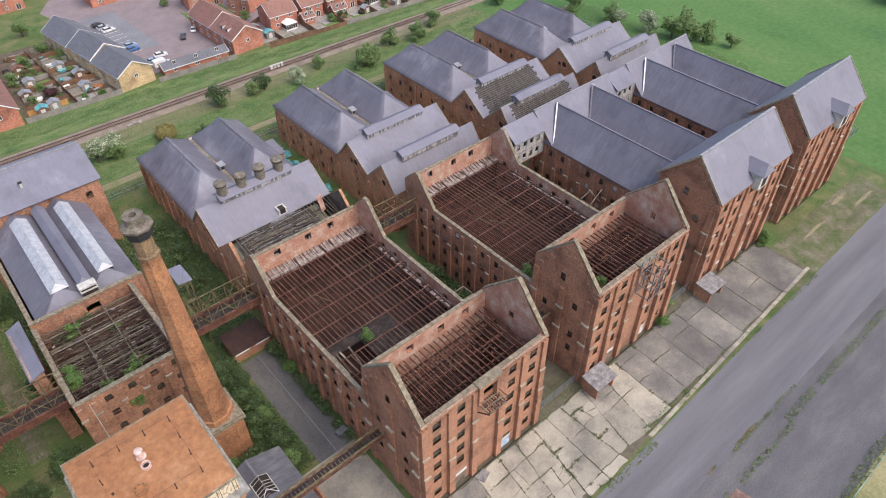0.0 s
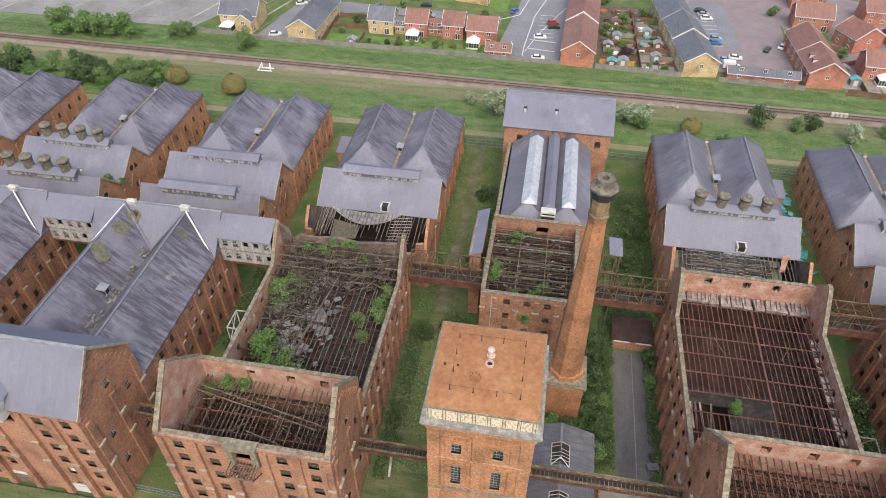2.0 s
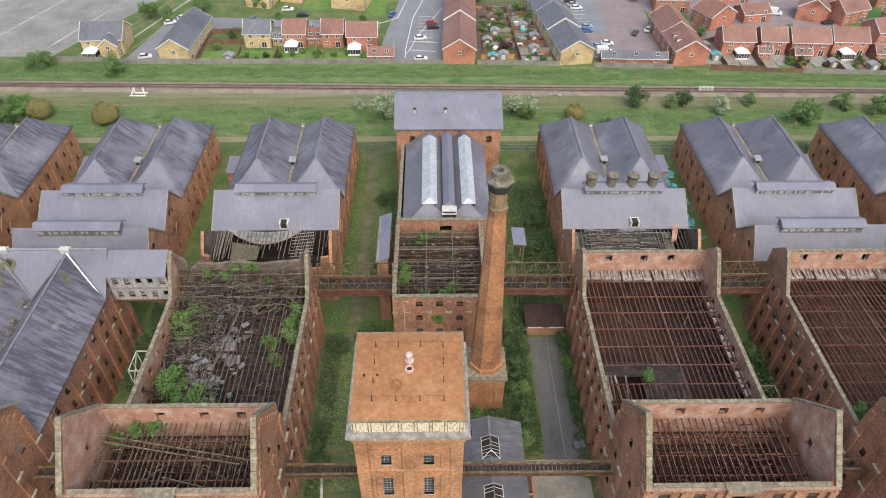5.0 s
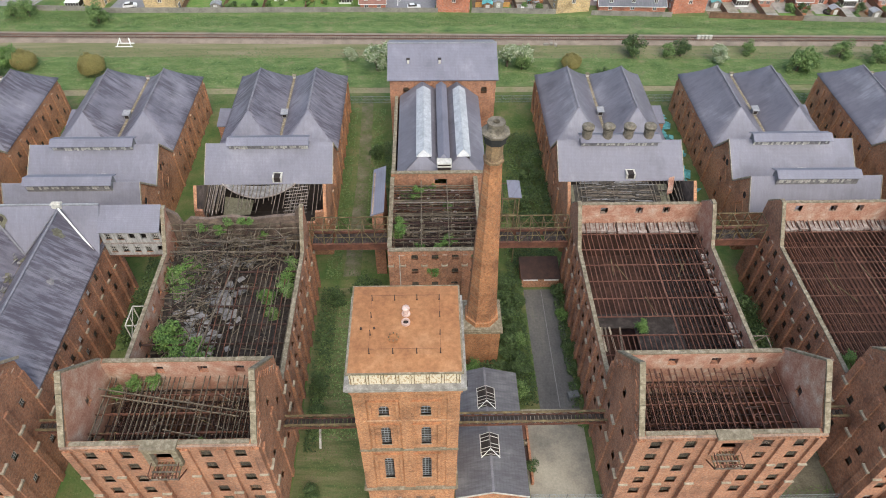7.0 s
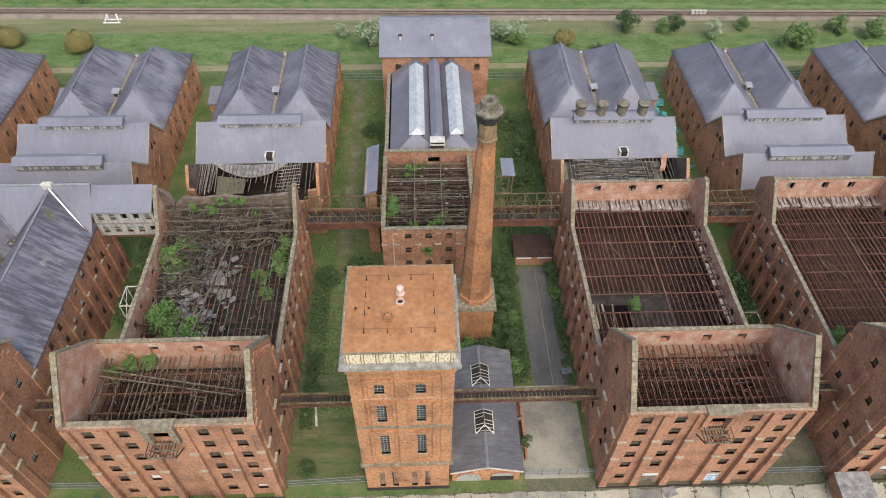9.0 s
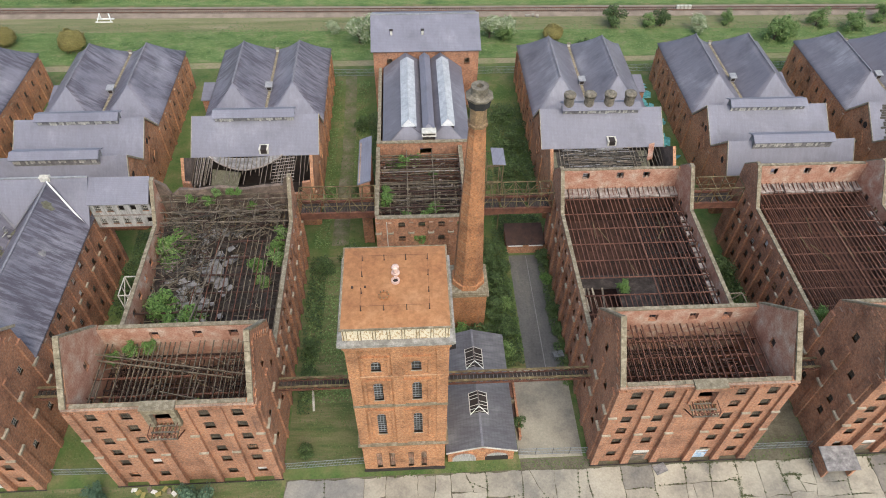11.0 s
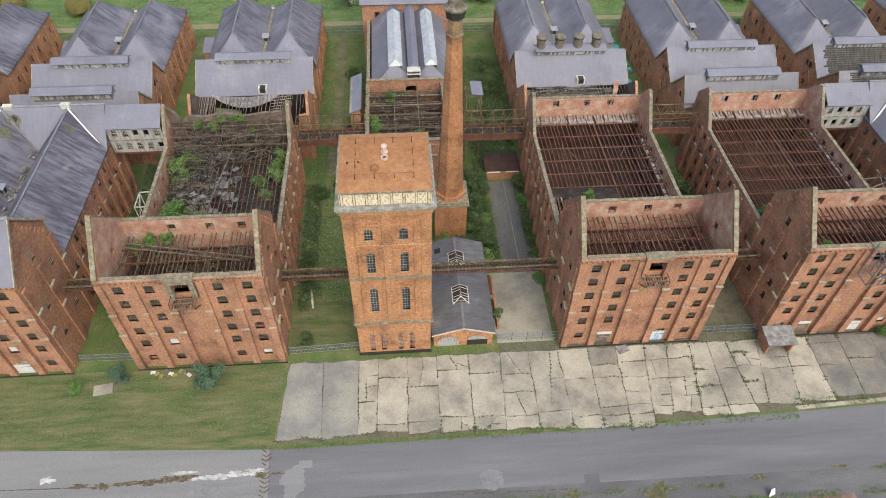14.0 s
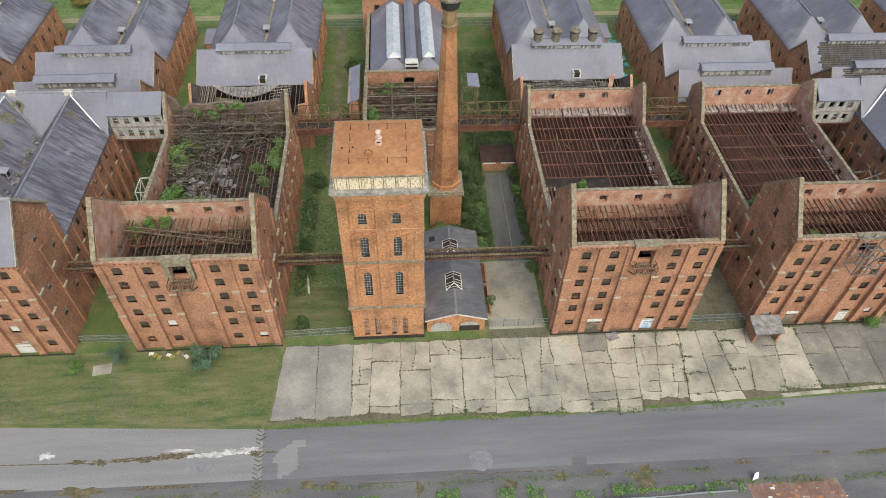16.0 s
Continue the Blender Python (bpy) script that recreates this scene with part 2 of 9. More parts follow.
# dark red-brown that carries the shade deep below the beams
LOWER_FLOOR = mottled("shaded_floor_brown", [(0.3, (0.02, 0.01, 0.007)), (0.5, (0.046, 0.02, 0.013)), (0.75, (0.088, 0.041, 0.028))], 0.5, 3, 0.95)
LINK_WALL = mottled("weathered_white_boarding", [(0.3, (0.17, 0.165, 0.155)), (0.45, (0.28, 0.272, 0.26)), (0.6, (0.4, 0.39, 0.37)), (0.75, (0.26, 0.2, 0.15))], 1.1, 5, 0.8, 0, 0.3, (2.2, 1, 0.4))
# near-black for painted shade in openings and interiors, and for dark parts
DARK = mottled("near_black_and_shade", [(0.3, (0.014, 0.011, 0.01)), (0.7, (0.042, 0.03, 0.026))], 0.6, 3)
# dark glass; in the old windows its colour also paints the unlit void
PANE = mottled("dark_glass_and_void", [(0.3, (0.016, 0.014, 0.012)), (0.5, (0.035, 0.03, 0.026)), (0.7, (0.075, 0.065, 0.056))], 1.5, 5, 0.55)
BOARD = mottled("painted_board", [(0.3, (0.45, 0.45, 0.44)), (0.6, (0.62, 0.61, 0.58))], 2, 6)
BLUE_BOARD = mottled("blue_white_board", [(0.4, (0.60, 0.64, 0.68)), (0.55, (0.25, 0.38, 0.55)), (0.75, (0.5, 0.56, 0.62))], 1.1, 6)
IRON = mottled("grey_iron", [(0.3, (0.10, 0.105, 0.11)), (0.7, (0.22, 0.23, 0.24))], 3, 8, 0.6, 0.3)
WINDOW_IRON = mottled("pale_window_iron", [(0.3, (0.24, 0.26, 0.28)), (0.7, (0.4, 0.43, 0.45))], 2, 6, 0.6, 0.2)
WHITE = mottled("white_paint", [(0.3, (0.62, 0.62, 0.6)), (0.6, (0.8, 0.8, 0.78))], 1.0, 5, 0.6)
DIRTY_WHITE = mottled("dirty_white_render", [(0.3, (0.30, 0.28, 0.24)), (0.5, (0.5, 0.48, 0.43)), (0.7, (0.64, 0.62, 0.57))], 0.8, 5)
GALV = mottled("galvanised_mesh", [(0.3, (0.24, 0.27, 0.29)), (0.7, (0.36, 0.4, 0.42))], 2, 6, 0.5, 0.3)
LEAD = mottled("lead_sheet", [(0.3, (0.22, 0.22, 0.23)), (0.7, (0.37, 0.37, 0.38))], 1.0, 5, 0.5, 0.2)
GLAZED = mottled("clouded_roof_glass", [(0.3, (0.30, 0.31, 0.33)), (0.6, (0.46, 0.47, 0.49))], 0.7, 4, 0.35)
OCHRE = mottled("rusted_roof_sheet", [(0.3, (0.25, 0.107, 0.043)), (0.44, (0.3, 0.131, 0.053)), (0.58, (0.335, 0.154, 0.064)), (0.74, (0.39, 0.2, 0.094))], 0.2, 1.6, 0.8)
BAND = mottled("peeling_cream_paint", [(0.36, (0.62, 0.55, 0.42)), (0.5, (0.66, 0.59, 0.46)), (0.56, (0.46, 0.34, 0.2)), (0.62, (0.31, 0.2, 0.11)), (0.68, (0.58, 0.5, 0.37))], 3.6, 7, 0.8, 0, 0.2, (1, 1, 0.5))
CORNICE = mottled("weathered_cornice", [(0.3, (0.15, 0.14, 0.128)), (0.48, (0.25, 0.237, 0.215)), (0.6, (0.34, 0.325, 0.3)), (0.74, (0.52, 0.5, 0.46))], 1.1, 5)
PINK = mottled("sun_faded_pink_paint", [(0.3, (0.42, 0.27, 0.22)), (0.6, (0.62, 0.46, 0.4))], 2.0, 6, 0.6)
GRASS = mottled("rough_grass", [(0.30, (0.04, 0.085, 0.018)), (0.41, (0.07, 0.12, 0.028)), (0.53, (0.105, 0.132, 0.042)), (0.66, (0.17, 0.155, 0.07)), (0.76, (0.2, 0.17, 0.1))], 0.2, 2.8, 0.95, 0, 0.5, None, 0.2)
MEADOW = mottled("green_meadow", [(0.3, (0.04, 0.105, 0.025)), (0.45, (0.066, 0.15, 0.034)), (0.6, (0.088, 0.17, 0.044)), (0.74, (0.14, 0.18, 0.066))], 0.03, 0.6, 0.95, 0, 0.4, (1, 0.4, 1), 0.2)
LAWN = mottled("mown_grass", [(0.3, (0.07, 0.145, 0.025)), (0.5, (0.11, 0.19, 0.04)), (0.7, (0.18, 0.21, 0.07))], 0.3, 2.5, 0.95, 0, 0.4)
DRY = mottled("dry_grass", [(0.3, (0.14, 0.15, 0.05)), (0.6, (0.30, 0.27, 0.14))], 0.15, 2, 0.95)
ASPHALT = mottled("worn_asphalt", [(0.3, (0.105, 0.103, 0.113)), (0.45, (0.128, 0.126, 0.138)), (0.58, (0.15, 0.148, 0.16)), (0.72, (0.185, 0.182, 0.19))], 0.16, 5.0, 0.85, 0, 0.12, (0.14, 1.7, 1), 0.02)
ASPHALT_OLD = mottled("broken_asphalt", [(0.3, (0.065, 0.063, 0.064)), (0.48, (0.108, 0.105, 0.104)), (0.62, (0.15, 0.142, 0.13)), (0.75, (0.11, 0.112, 0.06))], 0.2, 2.4, 0.9, 0, 0.2, (1, 0.35, 1))
STREET = mottled("street_asphalt", [(0.3, (0.16, 0.16, 0.17)), (0.7, (0.22, 0.22, 0.235))], 0.1, 1.4, 0.9)
PAVIORS = mottled("mauve_block_paving", [(0.3, (0.19, 0.15, 0.15)), (0.7, (0.26, 0.21, 0.21))], 0.2, 2, 0.9)
PAVIORS_RED = mottled("brick_red_floor", [(0.3, (0.12, 0.07, 0.055)), (0.5, (0.17, 0.10, 0.08)), (0.7, (0.23, 0.16, 0.13))], 0.5, 3, 0.9)
DIRT = mottled("bare_earth_track", [(0.3, (0.16, 0.14, 0.08)), (0.5, (0.25, 0.21, 0.13)), (0.65, (0.16, 0.18, 0.07))], 0.2, 2, 0.95)
BALLAST = mottled("rail_ballast", [(0.3, (0.15, 0.12, 0.095)), (0.6, (0.25, 0.20, 0.16))], 0.3, 6, 0.95)
CESS = mottled("olive_cess", [(0.3, (0.11, 0.125, 0.05)), (0.5, (0.17, 0.165, 0.08)), (0.64, (0.215, 0.19, 0.115)), (0.78, (0.26, 0.225, 0.16))], 0.3, 3, 0.95, 0, 0.3, (0.12, 1.6, 1))
FENCE = mottled("garden_fence_wood", [(0.3, (0.09, 0.055, 0.035)), (0.6, (0.2, 0.11, 0.065))], 0.4, 3)
FENCE_GREY = mottled("grey_fence_wood", [(0.3, (0.16, 0.15, 0.13)), (0.6, (0.27, 0.25, 0.22))], 0.4, 3)
TEAL = mottled("teal_tarpaulin", [(0.35, (0.05, 0.20, 0.20)), (0.55, (0.11, 0.36, 0.37)), (0.7, (0.25, 0.42, 0.42))], 0.5, 2, 0.5)
TYRE = mottled("tyre_rubber", [(0.3, (0.015, 0.015, 0.015)), (0.7, (0.03, 0.03, 0.03))], 3, 9)
BARK = mottled("bark", [(0.3, (0.06, 0.045, 0.03)), (0.7, (0.12, 0.09, 0.065))], 2, 9)
LEAF = leafy("mid_green_leaves", (0.058, 0.112, 0.028), (0.11, 0.185, 0.05), (0.19, 0.255, 0.09))
LEAF_DARK = leafy("dark_green_leaves", (0.022, 0.045, 0.013), (0.046, 0.083, 0.022), (0.1, 0.15, 0.045))
LEAF_BRIGHT = leafy("fresh_green_leaves", (0.05, 0.105, 0.02), (0.095, 0.18, 0.036), (0.155, 0.245, 0.065))
LEAF_MAY = leafy("white_blossom_leaves", (0.08, 0.15, 0.045), (0.2, 0.26, 0.12), (0.56, 0.57, 0.46))
LEAF_GOLD = leafy("golden_leaves", (0.155, 0.13, 0.035), (0.225, 0.195, 0.062), (0.3, 0.265, 0.1))
LEAF_BLUE = leafy("grey_green_leaves", (0.035, 0.075, 0.045), (0.06, 0.11, 0.065), (0.09, 0.15, 0.085))
LEAF_GRASS = leafy("weed_leaves", (0.05, 0.09, 0.02), (0.085, 0.13, 0.032), (0.14, 0.155, 0.06))


def tinted(name, stops, scale, spread):
    """Concrete that differs a little from slab to slab."""
    m, t, b = material(name)
    at = world_place(t)
    c = ramp(t, noise_of(t, at, scale, 7, 0.66), stops)
    r = ramp(t, t.nodes.new("ShaderNodeObjectInfo").outputs["Random"], [(0.0, (1 - spread,) * 3), (1.0, (1 + spread,) * 3)])
    c = mix(t, 1.0, c, r, "MULTIPLY")
    f = noise_of(t, at, 3.0, 6, 0.75)
    c = mix(t, 0.8, c, ramp(t, f, [(0.3, (0.74, 0.73, 0.72)), (0.7, (1.18, 1.18, 1.18))]), "MULTIPLY")
    t.links.new(c, b.inputs["Base Color"])
    b.inputs["Roughness"].default_value = 0.9
    bump(t, f, b, 0.2, 0.03)
    return m


CONCRETE = tinted("pale_concrete", [(0.33, (0.165, 0.155, 0.138)), (0.42, (0.235, 0.217, 0.182)), (0.52, (0.32, 0.293, 0.237)), (0.68, (0.395, 0.362, 0.29))], 0.13, 0.13)
CONCRETE_GREY = tinted("grey_scuffed_concrete", [(0.3, (0.165, 0.158, 0.15)), (0.45, (0.22, 0.21, 0.193)), (0.58, (0.285, 0.27, 0.235)), (0.72, (0.35, 0.33, 0.28))], 0.13, 0.06)
CONCRETE_DARK = tinted("stained_concrete", [(0.3, (0.10, 0.095, 0.09)), (0.48, (0.15, 0.14, 0.128)), (0.6, (0.215, 0.2, 0.17)), (0.74, (0.34, 0.31, 0.25))], 0.13, 0.12)
WHITEWASH = mottled("flaking_whitewash", [(0.3, (0.14, 0.1, 0.083)), (0.48, (0.24, 0.2, 0.178)), (0.65, (0.37, 0.335, 0.31))], 1.1, 5)


# ---- mesh building ----
class Mesh:
    """A mesh gathered from corners and faces, with one or more materials."""

    def __init__(self, *mats):
        self.mats, self.v, self.f, self.m = mats, [], [], []

    def face(self, points, mat=0):
        n = len(self.v)
        self.v += [tuple(p) for p in points]
        self.f.append(tuple(range(n, n + len(points))))
        self.m.append(mat)
        return self

    def box(self, x0, x1, y0, y1, z0, z1, mat=0, top=None):
        n = len(self.v)
        z2 = z1 if top is None else top
        self.v += [(x0, y0, z0), (x1, y0, z0), (x1, y1, z0), (x0, y1, z0), (x0, y0, z1), (x1, y0, z1), (x1, y1, z2), (x0, y1, z2)]
        for q in ((3, 2, 1, 0), (4, 5, 6, 7), (0, 1, 5, 4), (1, 2, 6, 5), (2, 3, 7, 6), (3, 0, 4, 7)):
            self.f.append(tuple(n + i for i in q))
            self.m.append(mat)
        return self

    def beam(self, a, b, w=0.1, h=None, mat=0):
        """A straight bar from a to b, w wide and h deep."""
        a, b, h = Vector(a), Vector(b), h or w
        d = (b - a).normalized()
        side = d.cross(Vector((0, 0, 1)))
        side = side.normalized() if side.length > 1e-4 else Vector((1, 0, 0))
        up = side.cross(d)
        n = len(self.v)
        for p in (a, b):
            for i, j in ((-1, -1), (1, -1), (1, 1), (-1, 1)):
                self.v.append(tuple(p + side * (i * w / 2) + up * (j * h / 2)))
        for q in ((3, 2, 1, 0), (4, 5, 6, 7), (0, 1, 5, 4), (1, 2, 6, 5), (2, 3, 7, 6), (3, 0, 4, 7)):
            self.f.append(tuple(n + i for i in q))
            self.m.append(mat)
        return self

    def slab(self, points, thick=0.25, mat=0):
        """A flat sheet of some thickness; the points lie on its upper side, anticlockwise from above."""
        p = [Vector(q) for q in points]
        nrm = (p[1] - p[0]).cross(p[2] - p[0]).normalized() * thick
        low = [q - nrm for q in p]
        self.face(p, mat)
        self.face(low[::-1], mat)
        for i in range(len(p)):
            j = (i + 1) % len(p)
            self.face((p[i], low[i], low[j], p[j]), mat)
        return self

    def ring(self, cx, cy, sides, levels, mat=0, cap=True, turn=0.0):
        """A turned or many-sided shaft: levels are (z, radius)."""
        n, k = len(self.v), sides
        for z, r in levels:
            for i in range(k):
                a = turn + 2 * math.pi * i / k
                self.v.append((cx + r * math.cos(a), cy + r * math.sin(a), z))
        for q in range(len(levels) - 1):
            for i in range(k):
                j = (i + 1) % k
                self.f.append((n + q * k + i, n + q * k + j, n + (q + 1) * k + j, n + (q + 1) * k + i))
                self.m.append(mat)
        if cap:
            self.f.append(tuple(n + (len(levels) - 1) * k + i for i in range(k)))
            self.m.append(mat)
        return self

    def curved(self, a, b, c, d, dip=0.0, rough=0.0, mat=0, nu=10, nv=7):
        """A roof slope from the eave a-b up to the ridge d-c, dipping below the straight line by dip, with an uneven surface."""
        a, b, c, d = (Vector(p) for p in (a, b, c, d))
        rows = []
        for j in range(nv + 1):
            f = j / nv
            row = []
            for i in range(nu + 1):
                g = i / nu
                p = (a.lerp(b, g)).lerp(d.lerp(c, g), f)
                edge = math.sin(math.pi * f) * math.sin(math.pi * g)
                p.z += -dip * 4 * f * (1 - f) + rough * (0.3 + edge) * noise.noise((p.x * 0.22, p.y * 0.22, 2.0)) * (1 if 0 < f else 0)
                row.append(p)
            rows.append(row)
        for j in range(nv):
            for i in range(nu):
                q = [rows[j][i], rows[j][i + 1], rows[j + 1][i + 1], rows[j + 1][i]]
                self.face(q, mat)
        for i in range(nu):
            p, q = rows[0][i], rows[0][i + 1]
            self.face((p - Vector((0, 0, 0.28)), q - Vector((0, 0, 0.28)), q, p), mat)
        return self

    def data(self, name):
        me = bpy.data.meshes.new(name)
        if len(self.v) < 20000:
            # weld corners that meet
            seen, where = {}, []
            for p in self.v:
                where.append(seen.setdefault((round(p[0], 4), round(p[1], 4), round(p[2], 4)), len(seen)))
            faces = [tuple(dict.fromkeys(where[i] for i in f)) for f in self.f]
            self.m = [m for m, f in zip(self.m, faces) if len(f) > 2]
            self.f, self.v = [f for f in faces if len(f) > 2], list(seen)
        me.from_pydata(self.v, [], self.f)
        for mt in self.mats:
            me.materials.append(mt)
        me.polygons.foreach_set("material_index", self.m)
        me.update()
        return me

    def wall(self, o, u, length, top, holes=(), thick=0.5, mat=0, back=None):
        """A wall from corner o along the unit direction u (its outer face to the right of u), with a top line [(along, height)] or one height, and square holes
        (along0, along1, height0, height1) cut through it."""
        o, u = Vector(o), Vector(u).normalized()
        n = Vector((-u.y, u.x, 0)) * thick
        back = mat if back is None else back
        prof = top if isinstance(top, list) else [(0, top), (length, top)]

        def height(s):
            for (s0, h0), (s1, h1) in zip(prof, prof[1:]):
                if s <= s1 + 1e-6:
                    return h0 + (h1 - h0) * (s - s0) / max(s1 - s0, 1e-6)
            return prof[-1][1]

        us = sorted({0.0, float(length), *(round(s, 3) for s, _ in prof), *(round(h, 3) for q in holes for h in q[:2])})
        ws = sorted({0.0, *(round(h, 3) for q in holes for h in q[2:])})

        def at(s, w, deep=0.0):
            return o + u * s + Vector((0, 0, w)) + n * deep

        open_cells = set()
        for a, (s0, s1) in enumerate(zip(us, us[1:])):
            low = min(height(s0 + 1e-5), height(s1 - 1e-5))
            inside = [w for w in ws if w < low - 1e-3]
            for w0, w1 in zip(inside, inside[1:] + [None]):
                mid, mw = (s0 + s1) / 2, None if w1 is None else (w0 + w1) / 2
                if mw is not None and any(q[0] < mid < q[1] and q[2] < mw < q[3] for q in holes):
                    open_cells.add((a, w0))
                    self.face((at(s0, w0), at(s1, w0), at(s1, w0, 1), at(s0, w0, 1)), mat)
                    self.face((at(s0, w1, 1), at(s1, w1, 1), at(s1, w1), at(s0, w1)), mat)
                    self.face((at(s0, w0, 1), at(s0, w1, 1), at(s0, w1), at(s0, w0)), mat)
                    self.face((at(s1, w0), at(s1, w1), at(s1, w1, 1), at(s1, w0, 1)), mat)
                    continue
                t0, t1 = (w1, w1) if w1 is not None else (height(s0 + 1e-5), height(s1 - 1e-5))
                self.face((at(s0, w0), at(s1, w0), at(s1, t1), at(s0, t0)), mat)
                self.face((at(s1, w0, 1), at(s0, w0, 1), at(s0, t0, 1), at(s1, t1, 1)), back)
            self.face((at(s0, height(s0 + 1e-5)), at(s1, height(s1 - 1e-5)), at(s1, height(s1 - 1e-5), 1), at(s0, height(s0 + 1e-5), 1)), mat)
        for s in (0, length):
            h = height(s)
            self.face((at(s, 0), at(s, h), at(s, h, 1), at(s, 0, 1)), mat)
        return self


def part(name, mesh, parent, label="", kind=""):
    ob = new(name, mesh.data(name) if isinstance(mesh, Mesh) else mesh)
    ob.parent = parent
    return tagged(ob, label=label, kind=kind)


def thing(name, x=0.0, y=0.0, z=0.0, label="", category="", group="", turn=0.0):
    ob = new(name)
    ob.matrix_basis = pose(x, y, z, 0, 0, turn)
    ob.empty_display_size = 0.1
    return tagged(ob, label, category, group)


def plain(name, mesh, label="", category="", group="", kind="", m=None):
    """A thing of one mesh."""
    ob = new(name, mesh.data(name) if isinstance(mesh, Mesh) else mesh)
    if m is not None:
        ob.matrix_basis = m
    return tagged(ob, label, category, group, kind)


rnd = random.Random(7)


# ---- windows ----
window_meshes = {}


def window_data(w, h, style):
    """Shared meshes of a window: frame with bars and a brick arch, and its pane."""
    key = (round(w, 2), round(h, 2), style)
    if key in window_meshes:
        return window_meshes[key]
    brick = BRICK_TOWER if style in ("tower", "slit") else BRICK
    f = Mesh(DIRTY_WHITE if style == "white" else WINDOW_IRON if style == "tower" else GREY_STEEL, brick, STONE)
    rise = w * (0.5 if style in ("tower", "slit") else 0.24)
    steps = 6
    for s in (0, 1):
        for i in range(steps // 2):
            a0, a1 = (i / (steps / 2)), ((i + 1) / (steps / 2))
            z0, z1 = h - rise * (1 - a0) ** 2, h - rise * (1 - a1) ** 2
            x0, x1 = a0 * w / 2, a1 * w / 2
            if s:
                x0, x1 = w - x1, w - x0
                z0, z1 = z1, z0
            f.face(((x0, 0.1, z0), (x1, 0.1, z1), (x1, 0.1, h), (x0, 0.1, h)), 1)
            f.face(((x0, 0.3, z0), (x1, 0.3, z1), (x1, 0.1, z1), (x0, 0.1, z0)), 1)
    f.box(-0.08, w + 0.08, -0.07, 0.2, -0.14, 0.0, 2 if style == "tower" else 1)
    nx = 1 if style == "board" else 3 if style == "tower" else max(2, round(w / 0.32))
    nz = 1 if style == "board" else max(2, round(h / (0.6 if style == "tower" else 0.4)))
    half = 0.025
    holes = [(w * i / nx + half, w * (i + 1) / nx - half, h * k / nz + half, h * (k + 1) / nz - half) for i in range(nx) for k in range(nz)]
    f.wall((0, 0.26, 0), (1, 0, 0), w, h, holes, 0.05)
    f.face(((0, 0.1, h), (w, 0.1, h), (w, 0.26, h), (0, 0.26, h)), 1)
    f.face(((-0.08, 0.2, 0), (w + 0.08, 0.2, 0), (w, 0.26, 0), (0, 0.26, 0)), 1)
    p = Mesh(BOARD if style == "board" else PLASTER if style == "slit" else PANE)
    p.box(0, w, 0.33, 0.35, 0, h)
    window_meshes[key] = (f.data("window"), p.data("pane"))
    return window_meshes[key]


def place_window(parent, o, u, s, z, w, h, style="bars", glass=True):
    u = Vector(u)
    fr, pn = window_data(w, h, style)
    ob = new("window", fr)
    ob.parent = parent
    ob.matrix_basis = Matrix.Translation(Vector(o) + u * s + Vector((0, 0, z))) @ pose(0, 0, 0, 0, 0, math.degrees(math.atan2(u.y, u.x)))
    if glass:
        p = new("pane", pn)
        p.parent = ob
        if style == "board":
            p["label"] = "boarded opening"
    return ob


def pierced(parent, name, o, u, length, top, specs, thick, brick=BRICK, inner=None, label="", glass=0.8, dice=None):
    """A wall with its windows. specs: (along, height, width, tall, style)."""
    dice = dice or rnd
    mesh = Mesh(brick, inner or brick)
    mesh.wall(o, u, length, top, [(s, s + w, z, z + h) for s, z, w, h, _ in specs], thick, 0, 1)
    ob = part(name, mesh, parent, label)
    for s, z, w, h, style in specs:
        if style != "open":
            place_window(parent, o, u, s, z, w, h, style, dice.random() < glass)
    return ob


# ---- malthouses ----
W, DEEP, PAV = 24.0, 45.0, 13.0
BACK = 48.0  # rear face of the burnt-out houses
EAVE, APEX, SIDE = 22.4, 29.4, 15.0
FLOORS = (2.0, 5.9, 9.2, 12.6, 16.0, 19.2)


CORBEL = Mesh(BRICK).box(0, 0.16, 0, 0.9, 0, 0.5).data("corbel_step")


